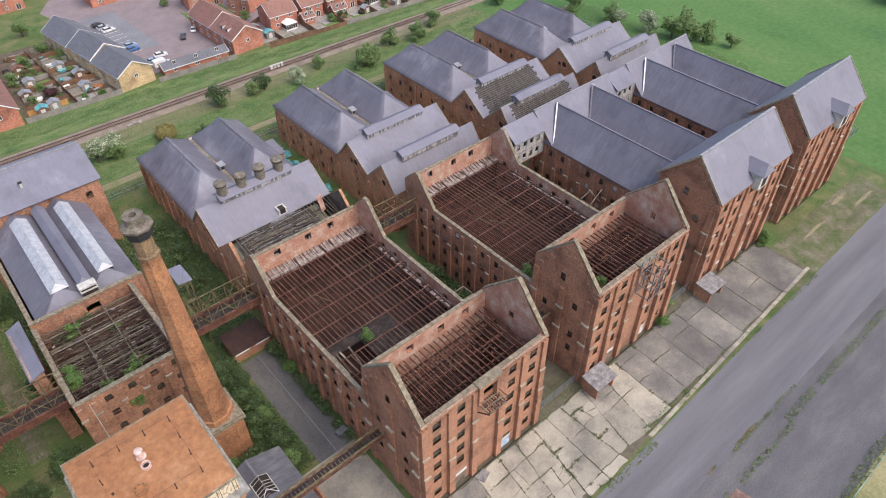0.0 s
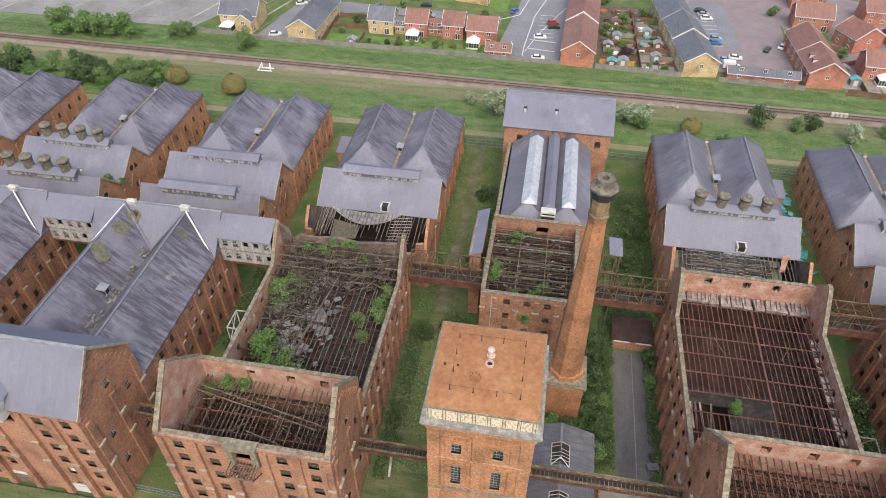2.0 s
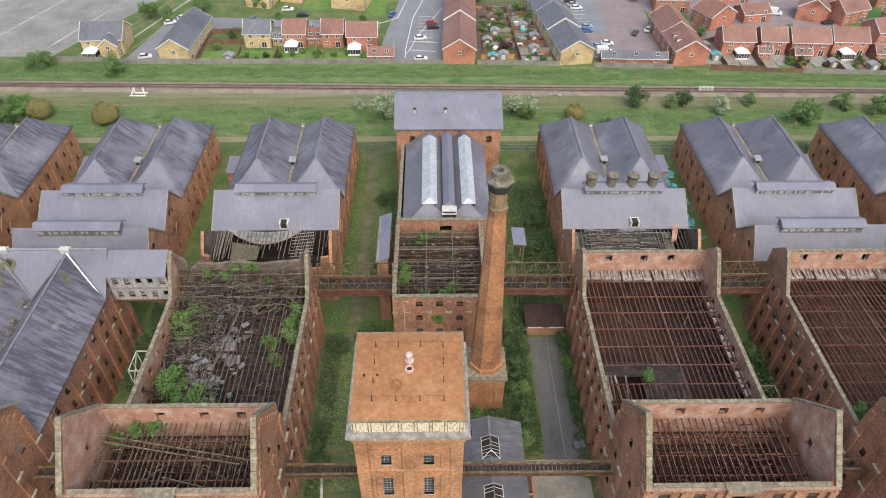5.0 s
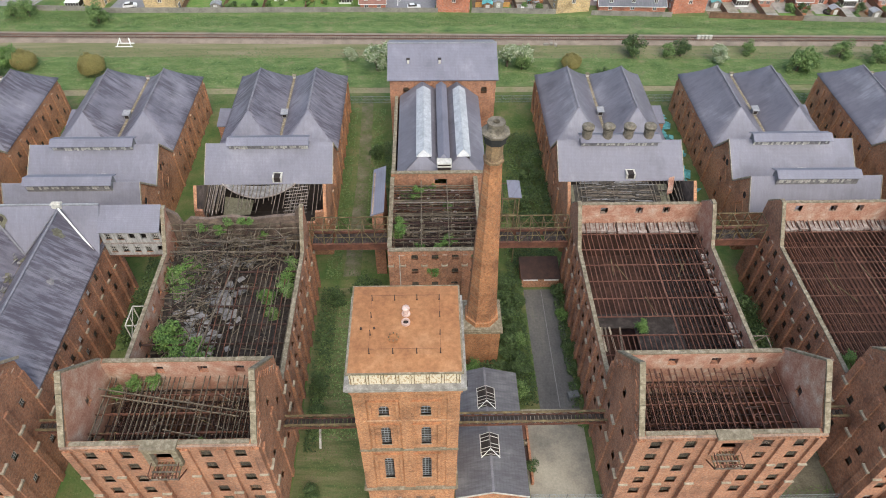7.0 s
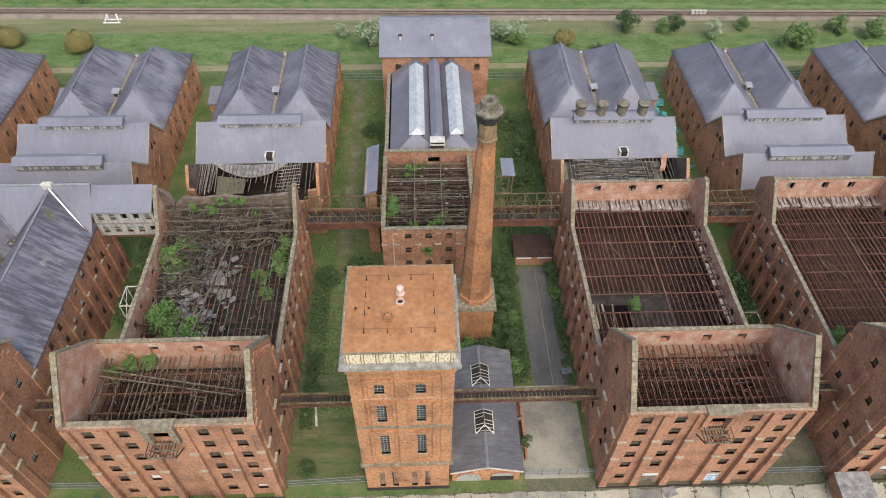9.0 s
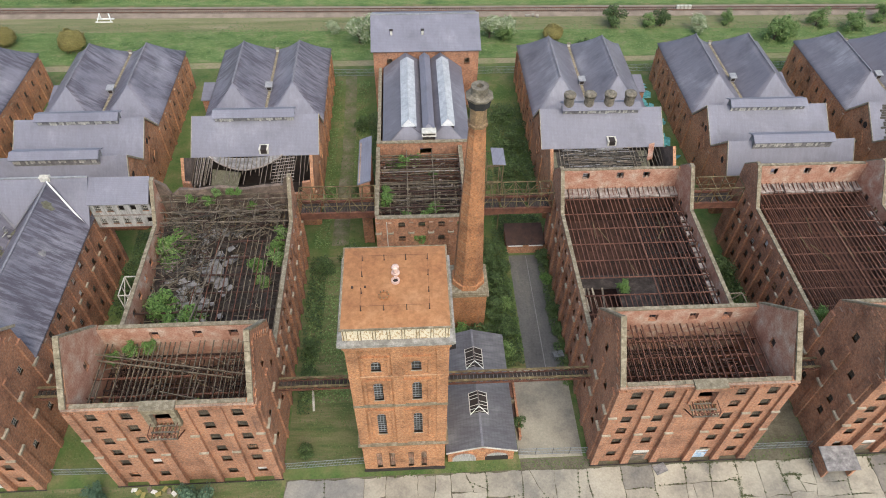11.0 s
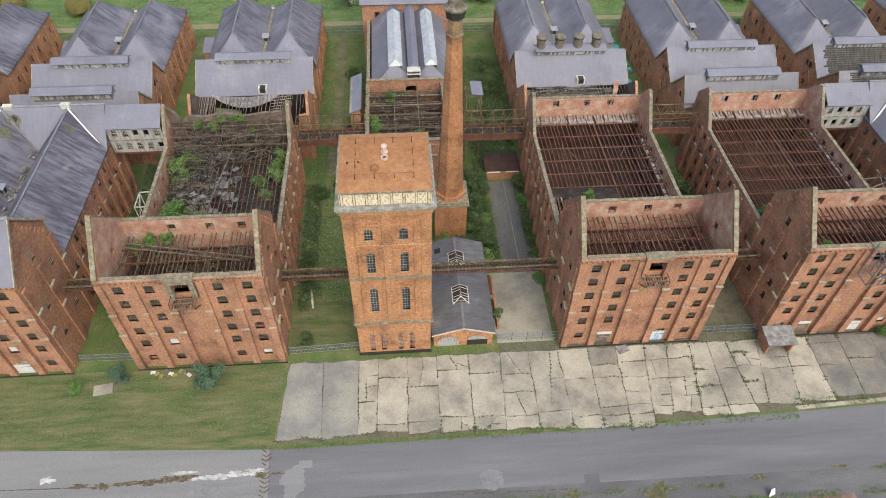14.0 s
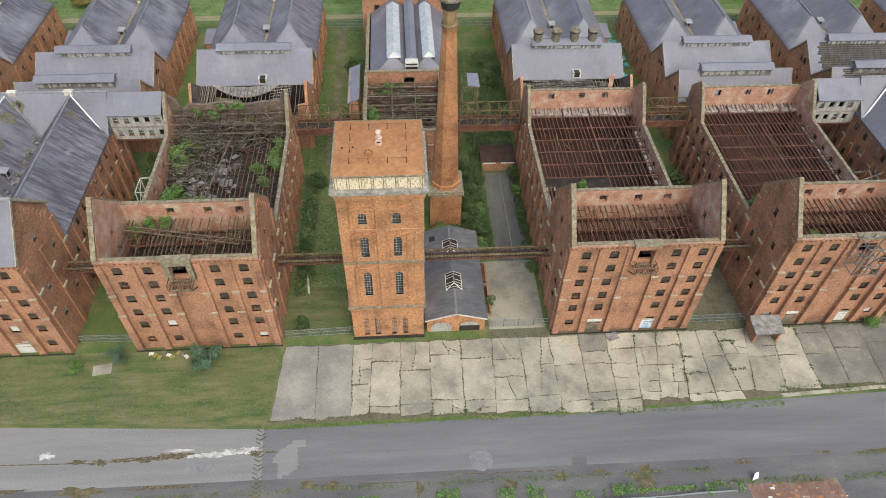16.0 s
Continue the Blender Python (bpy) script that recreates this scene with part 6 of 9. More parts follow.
for _ in range(420):
    x, y, a, l = rnd.uniform(1, bw - 1), rnd.uniform(1, bd - 1), rnd.choice((0, 1.57, rnd.uniform(0, 6.3))), rnd.uniform(1, 3.5)
    z = rnd.uniform(8, 12.4)
    m.beam((x, y, z), (min(bw - 0.7, max(0.7, x + l * math.cos(a))), min(bd - 0.3, max(0.7, y + l * math.sin(a))), z + rnd.uniform(-0.8, 0.8)), 0.08, 0.08, rnd.randrange(2))
part("fallen_purlin_tangle", m, boil, "bent purlins", "stuff")
m = Mesh(TIMBER, WHITEWASH, GREY_STEEL)
for i in range(15):
    y = 1.2 + i * 1.28
    z = 12.0 + rnd.uniform(-0.5, 0.5)
    m.beam((0.7, y, z), (bw - 0.7, y + rnd.uniform(-0.15, 0.15), z + rnd.uniform(-0.2, 0.2)), 0.13, 0.13, i % 3)
for _ in range(90):
    x, y, z = rnd.uniform(1, bw - 1.4), rnd.uniform(3, bd - 2), rnd.uniform(10.5, 12.6)
    w, d_, h = rnd.uniform(0.15, 0.7), rnd.uniform(0.15, 0.5), rnd.uniform(0.1, 0.4)
    m.box(x, x + w, y, y + d_, z, z + h, rnd.choice((0, 1, 2, 2)))
part("pipework", m, boil, "rows of grey pipes and pale fittings", "stuff")
for x, y in ((6.0, 10.2), (9.6, 9.4), (5.9, 7.2), (3.4, 8.6), (11.8, 8.8)):
    m = Mesh(STONE, RUST).ring(x, y, 10, [(9.0, 0.3), (11.2, 0.3), (11.4, 0.42), (11.7, 0.36), (11.8, 0.1)])
    part("flue_pot", m, boil, "whitewashed flue pot")
for x in (5.9, 10.9):
    part("longitudinal_girder", Mesh(GREY_STEEL).beam((x, 0.6, 13.1), (x, bd - 0.2, 13.1), 0.16, 0.26), boil)
m = Mesh(RUBBLE).box(0.6, bw - 0.6, 0.6, bd - 0.1, 0.05, 4.5)
part("floor", m, boil)

# ---- engine house with three lanterns ----
eng = thing("engine_house", -33.0, 60.6, 0, "long engine house with glazed lantern roofs", "engine house")
ew, ed, ez = 19.0, 30.0, 12.4
pierced(eng, "wall", (0, 0, 0), (1, 0, 0), ew, 14.6, [(8.6, 11.6, 2.4, 1.6, "open")], 0.6, BRICK, BRICK)
pierced(eng, "wall", (ew, 0.6, 0), (0, 1, 0), ed - 0.6, ez, [(s, 5.0, 1.2, 2.4, "bars") for s in (4, 9, 14, 19, 24)], 0.6)
pierced(eng, "wall", (0, ed, 0), (0, -1, 0), ed - 0.6, ez, [(s, 5.0, 1.2, 2.4, "bars") for s in (4, 9, 14, 19, 24)], 0.6)
coping(eng, [(0, 0.3, 14.6), (ew, 0.3, 14.6)], 0.8, 0.2)
coping(eng, [(0.35, 0.8, ez + 0.05), (0.35, ed, ez + 0.05)], 0.75, 0.2)
m = Mesh(SLATE_X, SLATE)
yb, yf = ed, 0.7
m.slab(((1.2, yf, ez), (6.2, yf + 3.4, 16.2), (6.2, yb, 16.2), (1.2, yb, ez)), -0.2)
m.slab(((ew, yf, ez), (ew, yb, ez), (14.2, yb, 16.2), (14.2, yf + 3.4, 16.2)), 0.2)
m.slab(((6.2, yf + 3.4, 16.2), (9.2, yf + 2.0, 14.3), (9.2, yb, 14.3), (6.2, yb, 16.2)), -0.2)
m.slab(((11.6, yf + 2.0, 14.3), (14.2, yf + 3.4, 16.2), (14.2, yb, 16.2), (11.6, yb, 14.3)), -0.2)
m.slab(((1.2, yf, ez), (9.2, yf, ez), (9.2, yf + 2.0, 14.3), (6.2, yf + 3.4, 16.2)), 0.2, 1)
m.slab(((11.6, yf, ez), (ew, yf, ez), (14.2, yf + 3.4, 16.2), (11.6, yf + 2.0, 14.3)), 0.2, 1)
part("roof", m, eng, "dark hipped slate roofs")
for x0, x1, mt, y0, h in ((5.0, 8.0, GLAZED, 3.6, 16.1), (13.0, 15.7, GLAZED, 3.6, 16.1), (9.3, 11.6, SLATE, 2.6, 15.8)):
    c = (x0 + x1) / 2
    lend = ed - 2.6 if mt is GLAZED else ed - 0.4
    m = Mesh(mt, DARK, WHITE)
    # near-black core paints the shade inside the lantern
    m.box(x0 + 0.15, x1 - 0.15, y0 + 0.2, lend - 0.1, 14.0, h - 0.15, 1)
    m.slab(((x0, y0, h - 0.2), (c, y0 + 0.9, h + 0.75), (c, lend, h + 0.75), (x0, lend, h - 0.2)), -0.1)
    m.slab(((c, y0 + 0.9, h + 0.75), (x1, y0, h - 0.2), (x1, lend, h - 0.2), (c, lend, h + 0.75)), -0.1)
    m.slab(((x0, y0, h - 0.2), (x1, y0, h - 0.2), (c, y0 + 0.9, h + 0.75)), 0.1)
    if mt is GLAZED:
        for k in range(30):
            y = y0 + 1.0 + k * (lend - y0 - 1.2) / 29
            m.beam((x0, y, h - 0.14), (c, y, h + 0.79), 0.05, 0.05, 0)
            m.beam((x1, y, h - 0.14), (c, y, h + 0.79), 0.05, 0.05, 0)
    part("lantern", m, eng, "clouded glass roof lantern" if mt is GLAZED else "slated middle lantern")
m = Mesh(DIRTY_WHITE, DARK)
m.box(9.2, 11.7, 1.0, 2.4, 14.0, 16.0, 1)
m.box(9.0, 11.9, 0.9, 2.6, 15.3, 15.6)
m.box(9.0, 11.9, 0.9, 2.6, 16.0, 16.3)
part("louvre", m, eng, "broken white louvre box")

# ---- stair tower and hoist frame against the boiler house ----
st = thing("stair_tower", -36.0, 47.6, 0, "narrow brick stair tower with a slate roof beside the boiler house", "stair tower")
for nm, box_ in (("front_wall", (0, 2.0, 0, 0.3)), ("side_wall", (0, 0.3, 0.3, 11.2)), ("back_wall", (0, 2.0, 11.2, 11.5))):
    part(nm, Mesh(BRICK).box(*box_, 0, 16.2), st)
part("roof", Mesh(SLATE).slab(((-0.2, -0.3, 16.0), (2.2, -0.3, 17.0), (2.2, 12.6, 17.0), (-0.2, 12.6, 16.0)), 0.2), st, "pale slate lean-to roof")
hf = thing("hoist_frame", -12.2, 50.0, 0, "rusty hoist frame with a pale sheet hood", "hoist frame")
for x, y in ((0, 0), (3.0, 0), (0, 4.2), (3.0, 4.2)):
    part("upright", Mesh(RUST_YELLOW).beam((x, y, 0), (x, y, 17.6), 0.2), hf)
for z in (4.5, 9.0, 13.5, 17.4):
    for p, q in (((0, 0), (3.0, 0)), ((0, 4.2), (3.0, 4.2)), ((0, 0), (0, 4.2)), ((3.0, 0), (3.0, 4.2))):
        part("rail", Mesh(RUST_YELLOW).beam((*p, z), (*q, z), 0.14), hf)
part("hood", Mesh(SLATE).slab(((1.0, -0.2, 17.9), (3.4, -0.2, 17.7), (3.4, 4.4, 17.9), (1.0, 4.4, 18.1)), 0.12), hf, "pale grey sheet hood")

# ---- tall house at the back ----
rear = thing("grain_store", -34.1, 91.0, 0, "tall red brick grain store with a wide slate roof", "grain store")
rw, rd = 24.0, 17.0
pierced(rear, "wall", (0, 0, 0), (1, 0, 0), rw, 16.9, [(s, z, 1.3, 1.6, "bars") for s in (3.0, 20.7) for z in (13.0,)], 0.6)
pierced(rear, "wall", (rw, 0.6, 0), (0, 1, 0), rd - 1.2, [(0, 16.9), (7.9, 20.6), (15.8, 16.9)], [(s, z, 1.2, 1.5, "bars") for s in (3, 8, 12) for z in (4, 8, 12)], 0.6)
pierced(rear, "wall", (0, rd - 0.6, 0), (0, -1, 0), rd - 1.2, [(0, 16.9), (7.9, 20.6), (15.8, 16.9)], [(s, z, 1.2, 1.5, "bars") for s in (3, 8, 12) for z in (4, 8, 12)], 0.6)
pierced(rear, "wall", (rw, rd, 0), (-1, 0, 0), rw, 16.9, [], 0.6)
m = Mesh(SLATE, LEAD)
m.slab(((-0.5, -0.5, 16.7), (rw + 0.5, -0.5, 16.7), (rw + 0.5, 8.5, 20.9), (-0.5, 8.5, 20.9)), 0.25)
m.slab(((-0.5, 8.5, 20.9), (rw + 0.5, 8.5, 20.9), (rw + 0.5, 17.5, 16.7), (-0.5, 17.5, 16.7)), 0.25)
m.beam((-0.5, 8.5, 20.95), (rw + 0.5, 8.5, 20.95), 0.4, 0.2, 1)
part("roof", m, rear, "smooth blue-grey slate roof")
for x in (4.2, 11.3):
    m = Mesh(DIRTY_WHITE, DARK)
    m.box(x - 0.25, x + 0.25, 3.4, 3.9, 18.0, 19.6)
    m.box(x - 0.4, x + 0.4, 3.3, 4.0, 19.6, 19.75, 1)
    part("roof_vent", m, rear, "small pipe vent")

# ---- the eight malthouses and their kilns ----
RIGHT = (0.0, 35.5, 70.4, 104.8)
LEFT = (-71.2, -106.2, -141.0, -176.0)
malthouse(RIGHT[0], 1, "burnt-out red brick malthouse with bare rusted floor beams", seed=11)
malthouse(RIGHT[1], 1, "burnt-out red brick malthouse with a porch and bare beams", seed=12, porch=True)
malthouse(RIGHT[2] - 0.8, 0, "red brick malthouse with intact slate roofs and a hoist dormer", seed=13, porch=True)
malthouse(RIGHT[3] - 3.2, 0, "red brick malthouse with intact slate roofs and a hoist dormer", seed=14)
malthouse(LEFT[0], 2, "burnt-out red brick malthouse choked with rubble and saplings", seed=15)
malthouse(LEFT[1], 0, "red brick malthouse with mossy sooty slate roofs and a hoist dormer", worn=True, seed=16)
for i, x in enumerate(LEFT[2:]):
    malthouse(x, 0, "red brick malthouse with intact slate roofs and a hoist dormer", seed=17 + i)
kiln(RIGHT[0], "kiln house with four stone cowls and a fallen front roof", "good", "gone", ("A",), 2)
kiln(RIGHT[1], "kiln house with two louvred slate cross roofs", seed=4)
kiln(RIGHT[2], "kiln house whose cross roofs are mossy and rotten", "mossy", "mossy", seed=6)
kiln(RIGHT[3], "kiln house with two louvred slate cross roofs", seed=8)
kiln(LEFT[0], "kiln house with a sagging torn front roof", "good", "gone", (), 3)
kiln(LEFT[1], "kiln house with two louvred slate cross roofs", seed=5)
kiln(LEFT[2], "kiln house with eight stone cowls on its ridges", "good", "good", ("A", "B"), 7)
kiln(LEFT[3], "kiln house with two louvred slate cross roofs", seed=9)


# ---- bridges between the buildings ----
def girder_bridge(x0, x1, y, z, label):
    b = thing("footbridge", x0, y, z, label, "bridge", "girder footbridges")
    l = x1 - x0
    for yy in (-0.75, 0.75):
        g = Mesh(RUST, RUST_YELLOW)
        g.box(0, l, yy - 0.12, yy + 0.12, -0.45, -0.3).box(0, l, yy - 0.16, yy + 0.16, 0.45, 0.6, 1)
        n = round(l / 1.2)
        for k in range(n):
            g.beam((l * k / n, yy, -0.4 if k % 2 else 0.5), (l * (k + 1) / n, yy, 0.5 if k % 2 else -0.4), 0.1, 0.12)
        part("girder", g, b, "rusty lattice girder")
    d = Mesh(RUBBLE)
    for k in range(int(l / 0.6)):
        d.box(k * 0.6, k * 0.6 + 0.5, -0.62, 0.62, -0.25, -0.17)
    part("deck", d, b, "dark rotten plank deck", "stuff")


def lattice_bridge(x0, x1, y, z, label):
    b = thing("conveyor_bridge", x0, y, z, label, "bridge", "lattice conveyor bridges")
    l = x1 - x0
    n = max(3, round(l / 2.4))
    for yy in (-1.6, 1.6):
        part("bottom_girder", Mesh(RUST).box(0, l, yy - 0.08, yy + 0.08, -0.7, 0.6).box(0, l, yy - 0.2, yy + 0.2, 0.6, 0.68).box(0, l, yy - 0.2, yy + 0.2, -0.78, -0.7), b, "deep rust-red girder")
        t = Mesh(RUST_YELLOW)
        t.beam((0, yy, 4.2), (l, yy, 4.2), 0.14, 0.16)
        t.beam((0, yy, 2.3), (l, yy, 2.3), 0.1, 0.1)
        for k in range(n + 1):
            t.beam((l * k / n, yy, 0.5), (l * k / n, yy, 4.2), 0.14, 0.14)
        for k in range(n):
            a, c = l * k / n, l * (k + 1) / n
            t.beam((a, yy, 0.5 if k % 2 else 4.2), (c, yy, 4.2 if k % 2 else 0.5), 0.1, 0.1)
        part("truss", t, b, "lattice truss with flaking yellow paint", "stuff")
    d = Mesh(RUBBLE)
    for k in range(int(l / 0.5)):
        if rnd.random() < 0.9:
            d.box(k * 0.5, k * 0.5 + 0.46, -1.5, 1.5, 0.1, 0.16)
    part("deck", d, b, "rotten plank deck", "stuff")
    for k in range(n + 1):
        part("cross_bar", Mesh(RUST_YELLOW).beam((l * k / n, -1.6, 4.2), (l * k / n, 1.6, 4.2), 0.12, 0.12), b)


girder_bridge(-22.6, -0.3, 9.0, 11.3, "narrow rusty footbridge between the tower and a malthouse")
girder_bridge(-46.9, -34.7, 9.0, 11.3, "narrow rusty footbridge between the tower and a malthouse")
girder_bridge(-81.9, -71.4, 9.0, 11.3, "narrow rusty footbridge between two malthouses")
girder_bridge(24.3, 35.2, 9.0, 11.3, "narrow rusty footbridge between two malthouses")
girder_bridge(59.8, 70.1, 9.0, 11.3, "narrow rusty footbridge between two malthouses")
lattice_bridge(-16.1, -0.4, 45.8, 11.4, "open lattice conveyor bridge with red girders")
lattice_bridge(-46.8, -33.1, 45.8, 11.4, "open lattice conveyor bridge with red girders")
lattice_bridge(24.4, 35.1, 45.8, 11.4, "open lattice conveyor bridge with red girders")


def link_house(x0, x1, label):
    k = thing("link_building", x0, 41.6, 12.6, label, "link building")
    l, ld = x1 - x0, random.Random(int(x0 * 10))
    m = Mesh(LINK_WALL)
    m.wall((0, 0, 0), (1, 0, 0), l, 5.9, [(s, s + 0.95, z, z + 1.25) for s in np.arange(0.8, l - 1.2, 2.0) for z in (0.9, 3.9)], 0.3)
    part("front_wall", m, k, "dirty white boarded wall")
    # near-black box behind the wall paints the shade seen through its windows
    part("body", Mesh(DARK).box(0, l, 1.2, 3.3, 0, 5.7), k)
    part("underside", Mesh(RUST).box(0, l, 0, 3.3, -0.4, 0), k, "rusted girder floor")
    part("string_board", Mesh(WHITEWASH).box(0, l, -0.08, 0, 2.75, 3.05), k)
    part("roof", Mesh(SLATE).slab(((-0.1, -0.4, 5.8), (l + 0.1, -0.4, 5.8), (l + 0.1, 3.8, 8.4), (-0.1, 3.8, 8.4)), 0.2), k, "slate lean-to roof")
    for s in np.arange(0.8, l - 1.2, 2.0):
        for z in (0.9, 3.9):
            if ld.random() < 0.65:
                place_window(k, (0, 0, 0), (1, 0, 0), s, z, 0.95, 1.25, "white", ld.random() < 0.6)


link_house(-81.8, -71.6, "white link building on girders between two malthouses")
link_house(60.0, 69.4, "white link building on girders between two malthouses")
link_house(94.1, 101.4, "white link building on girders between two malthouses")
link_house(-116.8, -106.6, "white link building on girders between two malthouses")


# ---- concrete apron: slab by slab ----
apron = sheet("pavement", [(-47.6, -15.7), (0, -15.6), (20, -15.2), (60, -14.2), (93.5, -12.2), (93.5, -0.8), (-46.6, -0.8)], 0.01, JOINT, "old concrete apron of cracked slabs")
# column joints: at the wall and at the road
cols = [(-46.5, -47.5), (-40.7, -40.6), (-34.8, -34.9), (-31.6, -31.9), (-26.7, -26.9), (-21.7, -21.8), (-16.3, -16.5), (-10.9, -11.4), (-5.9, -6.0), (-0.8, -0.7), (4.5, 4.1), (9.4, 8.6), (14.4, 12.5), (18.4, 15.7), (22.6, 20.6), (25.7, 25.1), (29.0, 29.8), (34.6, 31.8), (39.6, 37.2), (43.7, 43.4), (49.4, 48.6), (55.5, 54.6), (62, 61.2), (68.5, 67.6), (76, 75), (84, 83), (93, 92)]
# cross joints of each column
CUTS = ((-15.1,), (-15.1,), (-4.2, -9.1, -14.6), (-4.8, -13.3, -14.7), (-6.8, -13.2, -15.0), (-4.0, -12.6, -15.3), (-4.8, -12.9, -15.5), (-5.4, -8.9, -13.2, -15.5), (-12.6, -15.8), (-7.0, -13.9, -16.2), (-4.6, -7.0, -12.5, -14.0, -16.3), (-4.2, -7.1, -9.9, -12.3, -14.0, -16.4), (-4.1, -7.8, -11.0, -12.8, -14.3), (-4.0, -7.9, -11.4, -14.3), (-6.6, -9.7, -13.6, -15.0), (-6.6, -13.4, -15.0), (-3.6, -6.2, -9.4, -13.7), (-4.9, -6.9, -13.8), (-6.9, -13.6), (-2.6, -7.0, -13.2), (-6.0, -13.2), (-5.2, -12.9), (-4.2, -12.7), (-6.8, -12.5), (-7.2, -12.4), (-12.3,))
dice = random.Random(5)
edges = []


def add_slab(quad, dark):
    cx, cy = sum(p[0] for p in quad) / len(quad), sum(p[1] for p in quad) / len(quad)
    g, tilt = 0.065, dice.uniform(-0.015, 0.02)
    ring = []
    for (xa_, ya_), (xb_, yb_) in zip(quad, quad[1:] + quad[:1]):
        n = max(2, round(math.hypot(xb_ - xa_, yb_ - ya_) / 0.7))
        for i in range(n):
            x, y = xa_ + (xb_ - xa_) * i / n, ya_ + (yb_ - ya_) * i / n
            ring.append((x + 0.2 * noise.noise((x * 0.5, y * 0.5, 4)) + 0.1 * noise.noise((x * 2.3, y * 2.3, 4)), y + 0.3 * noise.noise((x * 0.5, y * 0.5, 7)) + 0.1 * noise.noise((x * 2.3, y * 2.3, 7))))
    edges.extend(ring)
    top = []
    for x, y in ring:
        d = Vector((cx - x, cy - y))
        d.normalize()
        k = max(0.006, g * (0.9 + 1.9 * noise.noise((x * 0.8, y * 0.8, 2)) + noise.noise((x * 2.5, y * 2.5, 2))))
        top.append((x + d.x * k, y + d.y * k, 0.07 + tilt))
    m = Mesh((CONCRETE, CONCRETE_GREY, CONCRETE_DARK)[dark])
    m.face(top)
    for i in range(len(top)):
        a, b = top[i], top[(i + 1) % len(top)]
        m.face((a, (a[0], a[1], 0.0), (b[0], b[1], 0.0), b))
    part("slab", m, apron)


def joint(col, y):
    """Where a column joint lies at y."""
    f = (y + 1.5) / -13.0
    return col[0] + (col[1] - col[0]) * f


for k, (ca, cb) in enumerate(zip(cols, cols[1:])):
    cuts = [-1.0, *CUTS[k]]
    for j, (ya, yb) in enumerate(zip(cuts, cuts[1:])):
        tone = 1 if k < 2 else 2 if k >= 19 or (k == 10 and j == 0) else 0
        tilt_a, tilt_b = dice.uniform(-0.25, 0.25), dice.uniform(-0.25, 0.25)
        q = [(joint(ca, yb), yb + tilt_b), (joint(cb, yb), yb - tilt_b), (joint(cb, ya), ya), (joint(ca, ya), ya)]
        if j == len(cuts) - 2:
            q[0], q[1] = (q[0][0], yb + dice.uniform(-0.2, 0.3)), (q[1][0], yb + dice.uniform(-0.2, 0.3))
        if k > 1 and tone < 2 and abs(ya - yb) > 2.4 and dice.random() < 0.2:
            # a cracked slab: a ragged corner or half broken off
            s, t_ = dice.uniform(0.3, 0.7), dice.uniform(0.25, 0.75)
            lo = (q[0][0] + (q[1][0] - q[0][0]) * s, q[0][1] + (q[1][1] - q[0][1]) * s)
            hi = (q[3][0] + (q[2][0] - q[3][0]) * t_, q[3][1] + (q[2][1] - q[3][1]) * t_)
            if dice.random() < 0.5:
                add_slab([q[0], lo, hi, q[3]], tone)
                add_slab([lo, q[1], q[2], hi], tone)
            else:
                mr, ml = ((q[1][0] + q[2][0]) / 2, (q[1][1] + q[2][1]) / 2 + dice.uniform(-1, 1)), ((lo[0] + hi[0]) / 2, (lo[1] + hi[1]) / 2)
                add_slab([q[0], lo, ml, hi, q[3]], tone)
                add_slab([lo, q[1], mr, ml], tone)
                add_slab([ml, mr, q[2], hi], tone)
        else:
            add_slab(q, tone)

# worn marks on the road
def blob(name, cx, cy, rx, ry, z, mat, label, seed, rag=0.4):
    """A ragged-edged patch lying on the ground."""
    m, n = Mesh(mat), 44
    pts = []
    for i in range(n):
        a = 2 * math.pi * i / n
        k = 1 + rag * (noise.noise((math.cos(a) * 1.5, math.sin(a) * 1.5, seed)) + 0.7 * noise.noise((math.cos(a) * 5, math.sin(a) * 5, seed)))
        pts.append((cx + rx * k * math.cos(a), cy + ry * k * math.sin(a), z))
    m.face(pts)
    return plain(name, m, label, "", "", "structure")


PALE_CHALK = mottled("chalky_scour", [(0.35, (0.25, 0.243, 0.235)), (0.5, (0.42, 0.41, 0.4)), (0.65, (0.6, 0.59, 0.57))], 0.7, 5, 0.9)
SILT = mottled("silt_and_grit", [(0.3, (0.045, 0.036, 0.022)), (0.5, (0.1, 0.08, 0.05)), (0.66, (0.18, 0.155, 0.11)), (0.8, (0.09, 0.1, 0.035))], 1.6, 6, 0.95, 0, 0.5)
for i, (x, y, rx, ry) in enumerate(((-50.2, -19.8, 1.6, 0.55), (-52.6, -19.95, 1.7, 0.4), (-55.6, -20.1, 2.0, 0.38), (-58.4, -20.25, 1.4, 0.3), (-61.0, -19.2, 2.2, 0.22))):
    blob("road_patch", x, y, rx, ry, 0.024 + 0.002 * i, PALE_CHALK, "chalky scoured strip in the road", 1 + i, 0.9)
for i, (x, y, rx, ry) in enumerate(((-61.6, -20.0, 2.3, 0.6), (-65.6, -20.3, 2.6, 0.4), (-69.2, -20.35, 1.7, 0.32), (-72.2, -20.5, 1.3, 0.5), (-75.6, -20.3, 1.1, 0.28), (-49.2, -20.3, 0.8, 0.5), (-46.8, -20.2, 0.9, 0.18))):
    blob("road_patch", x, y, rx, ry, 0.034 + 0.002 * i, SILT, "grit-filled break in the road", 11 + i, 0.9)
blob("road_patch", -80.7, -19.1, 1.0, 0.6, 0.026, PALE_CHALK, "pale scoured patch in the road", 4, 0.8)
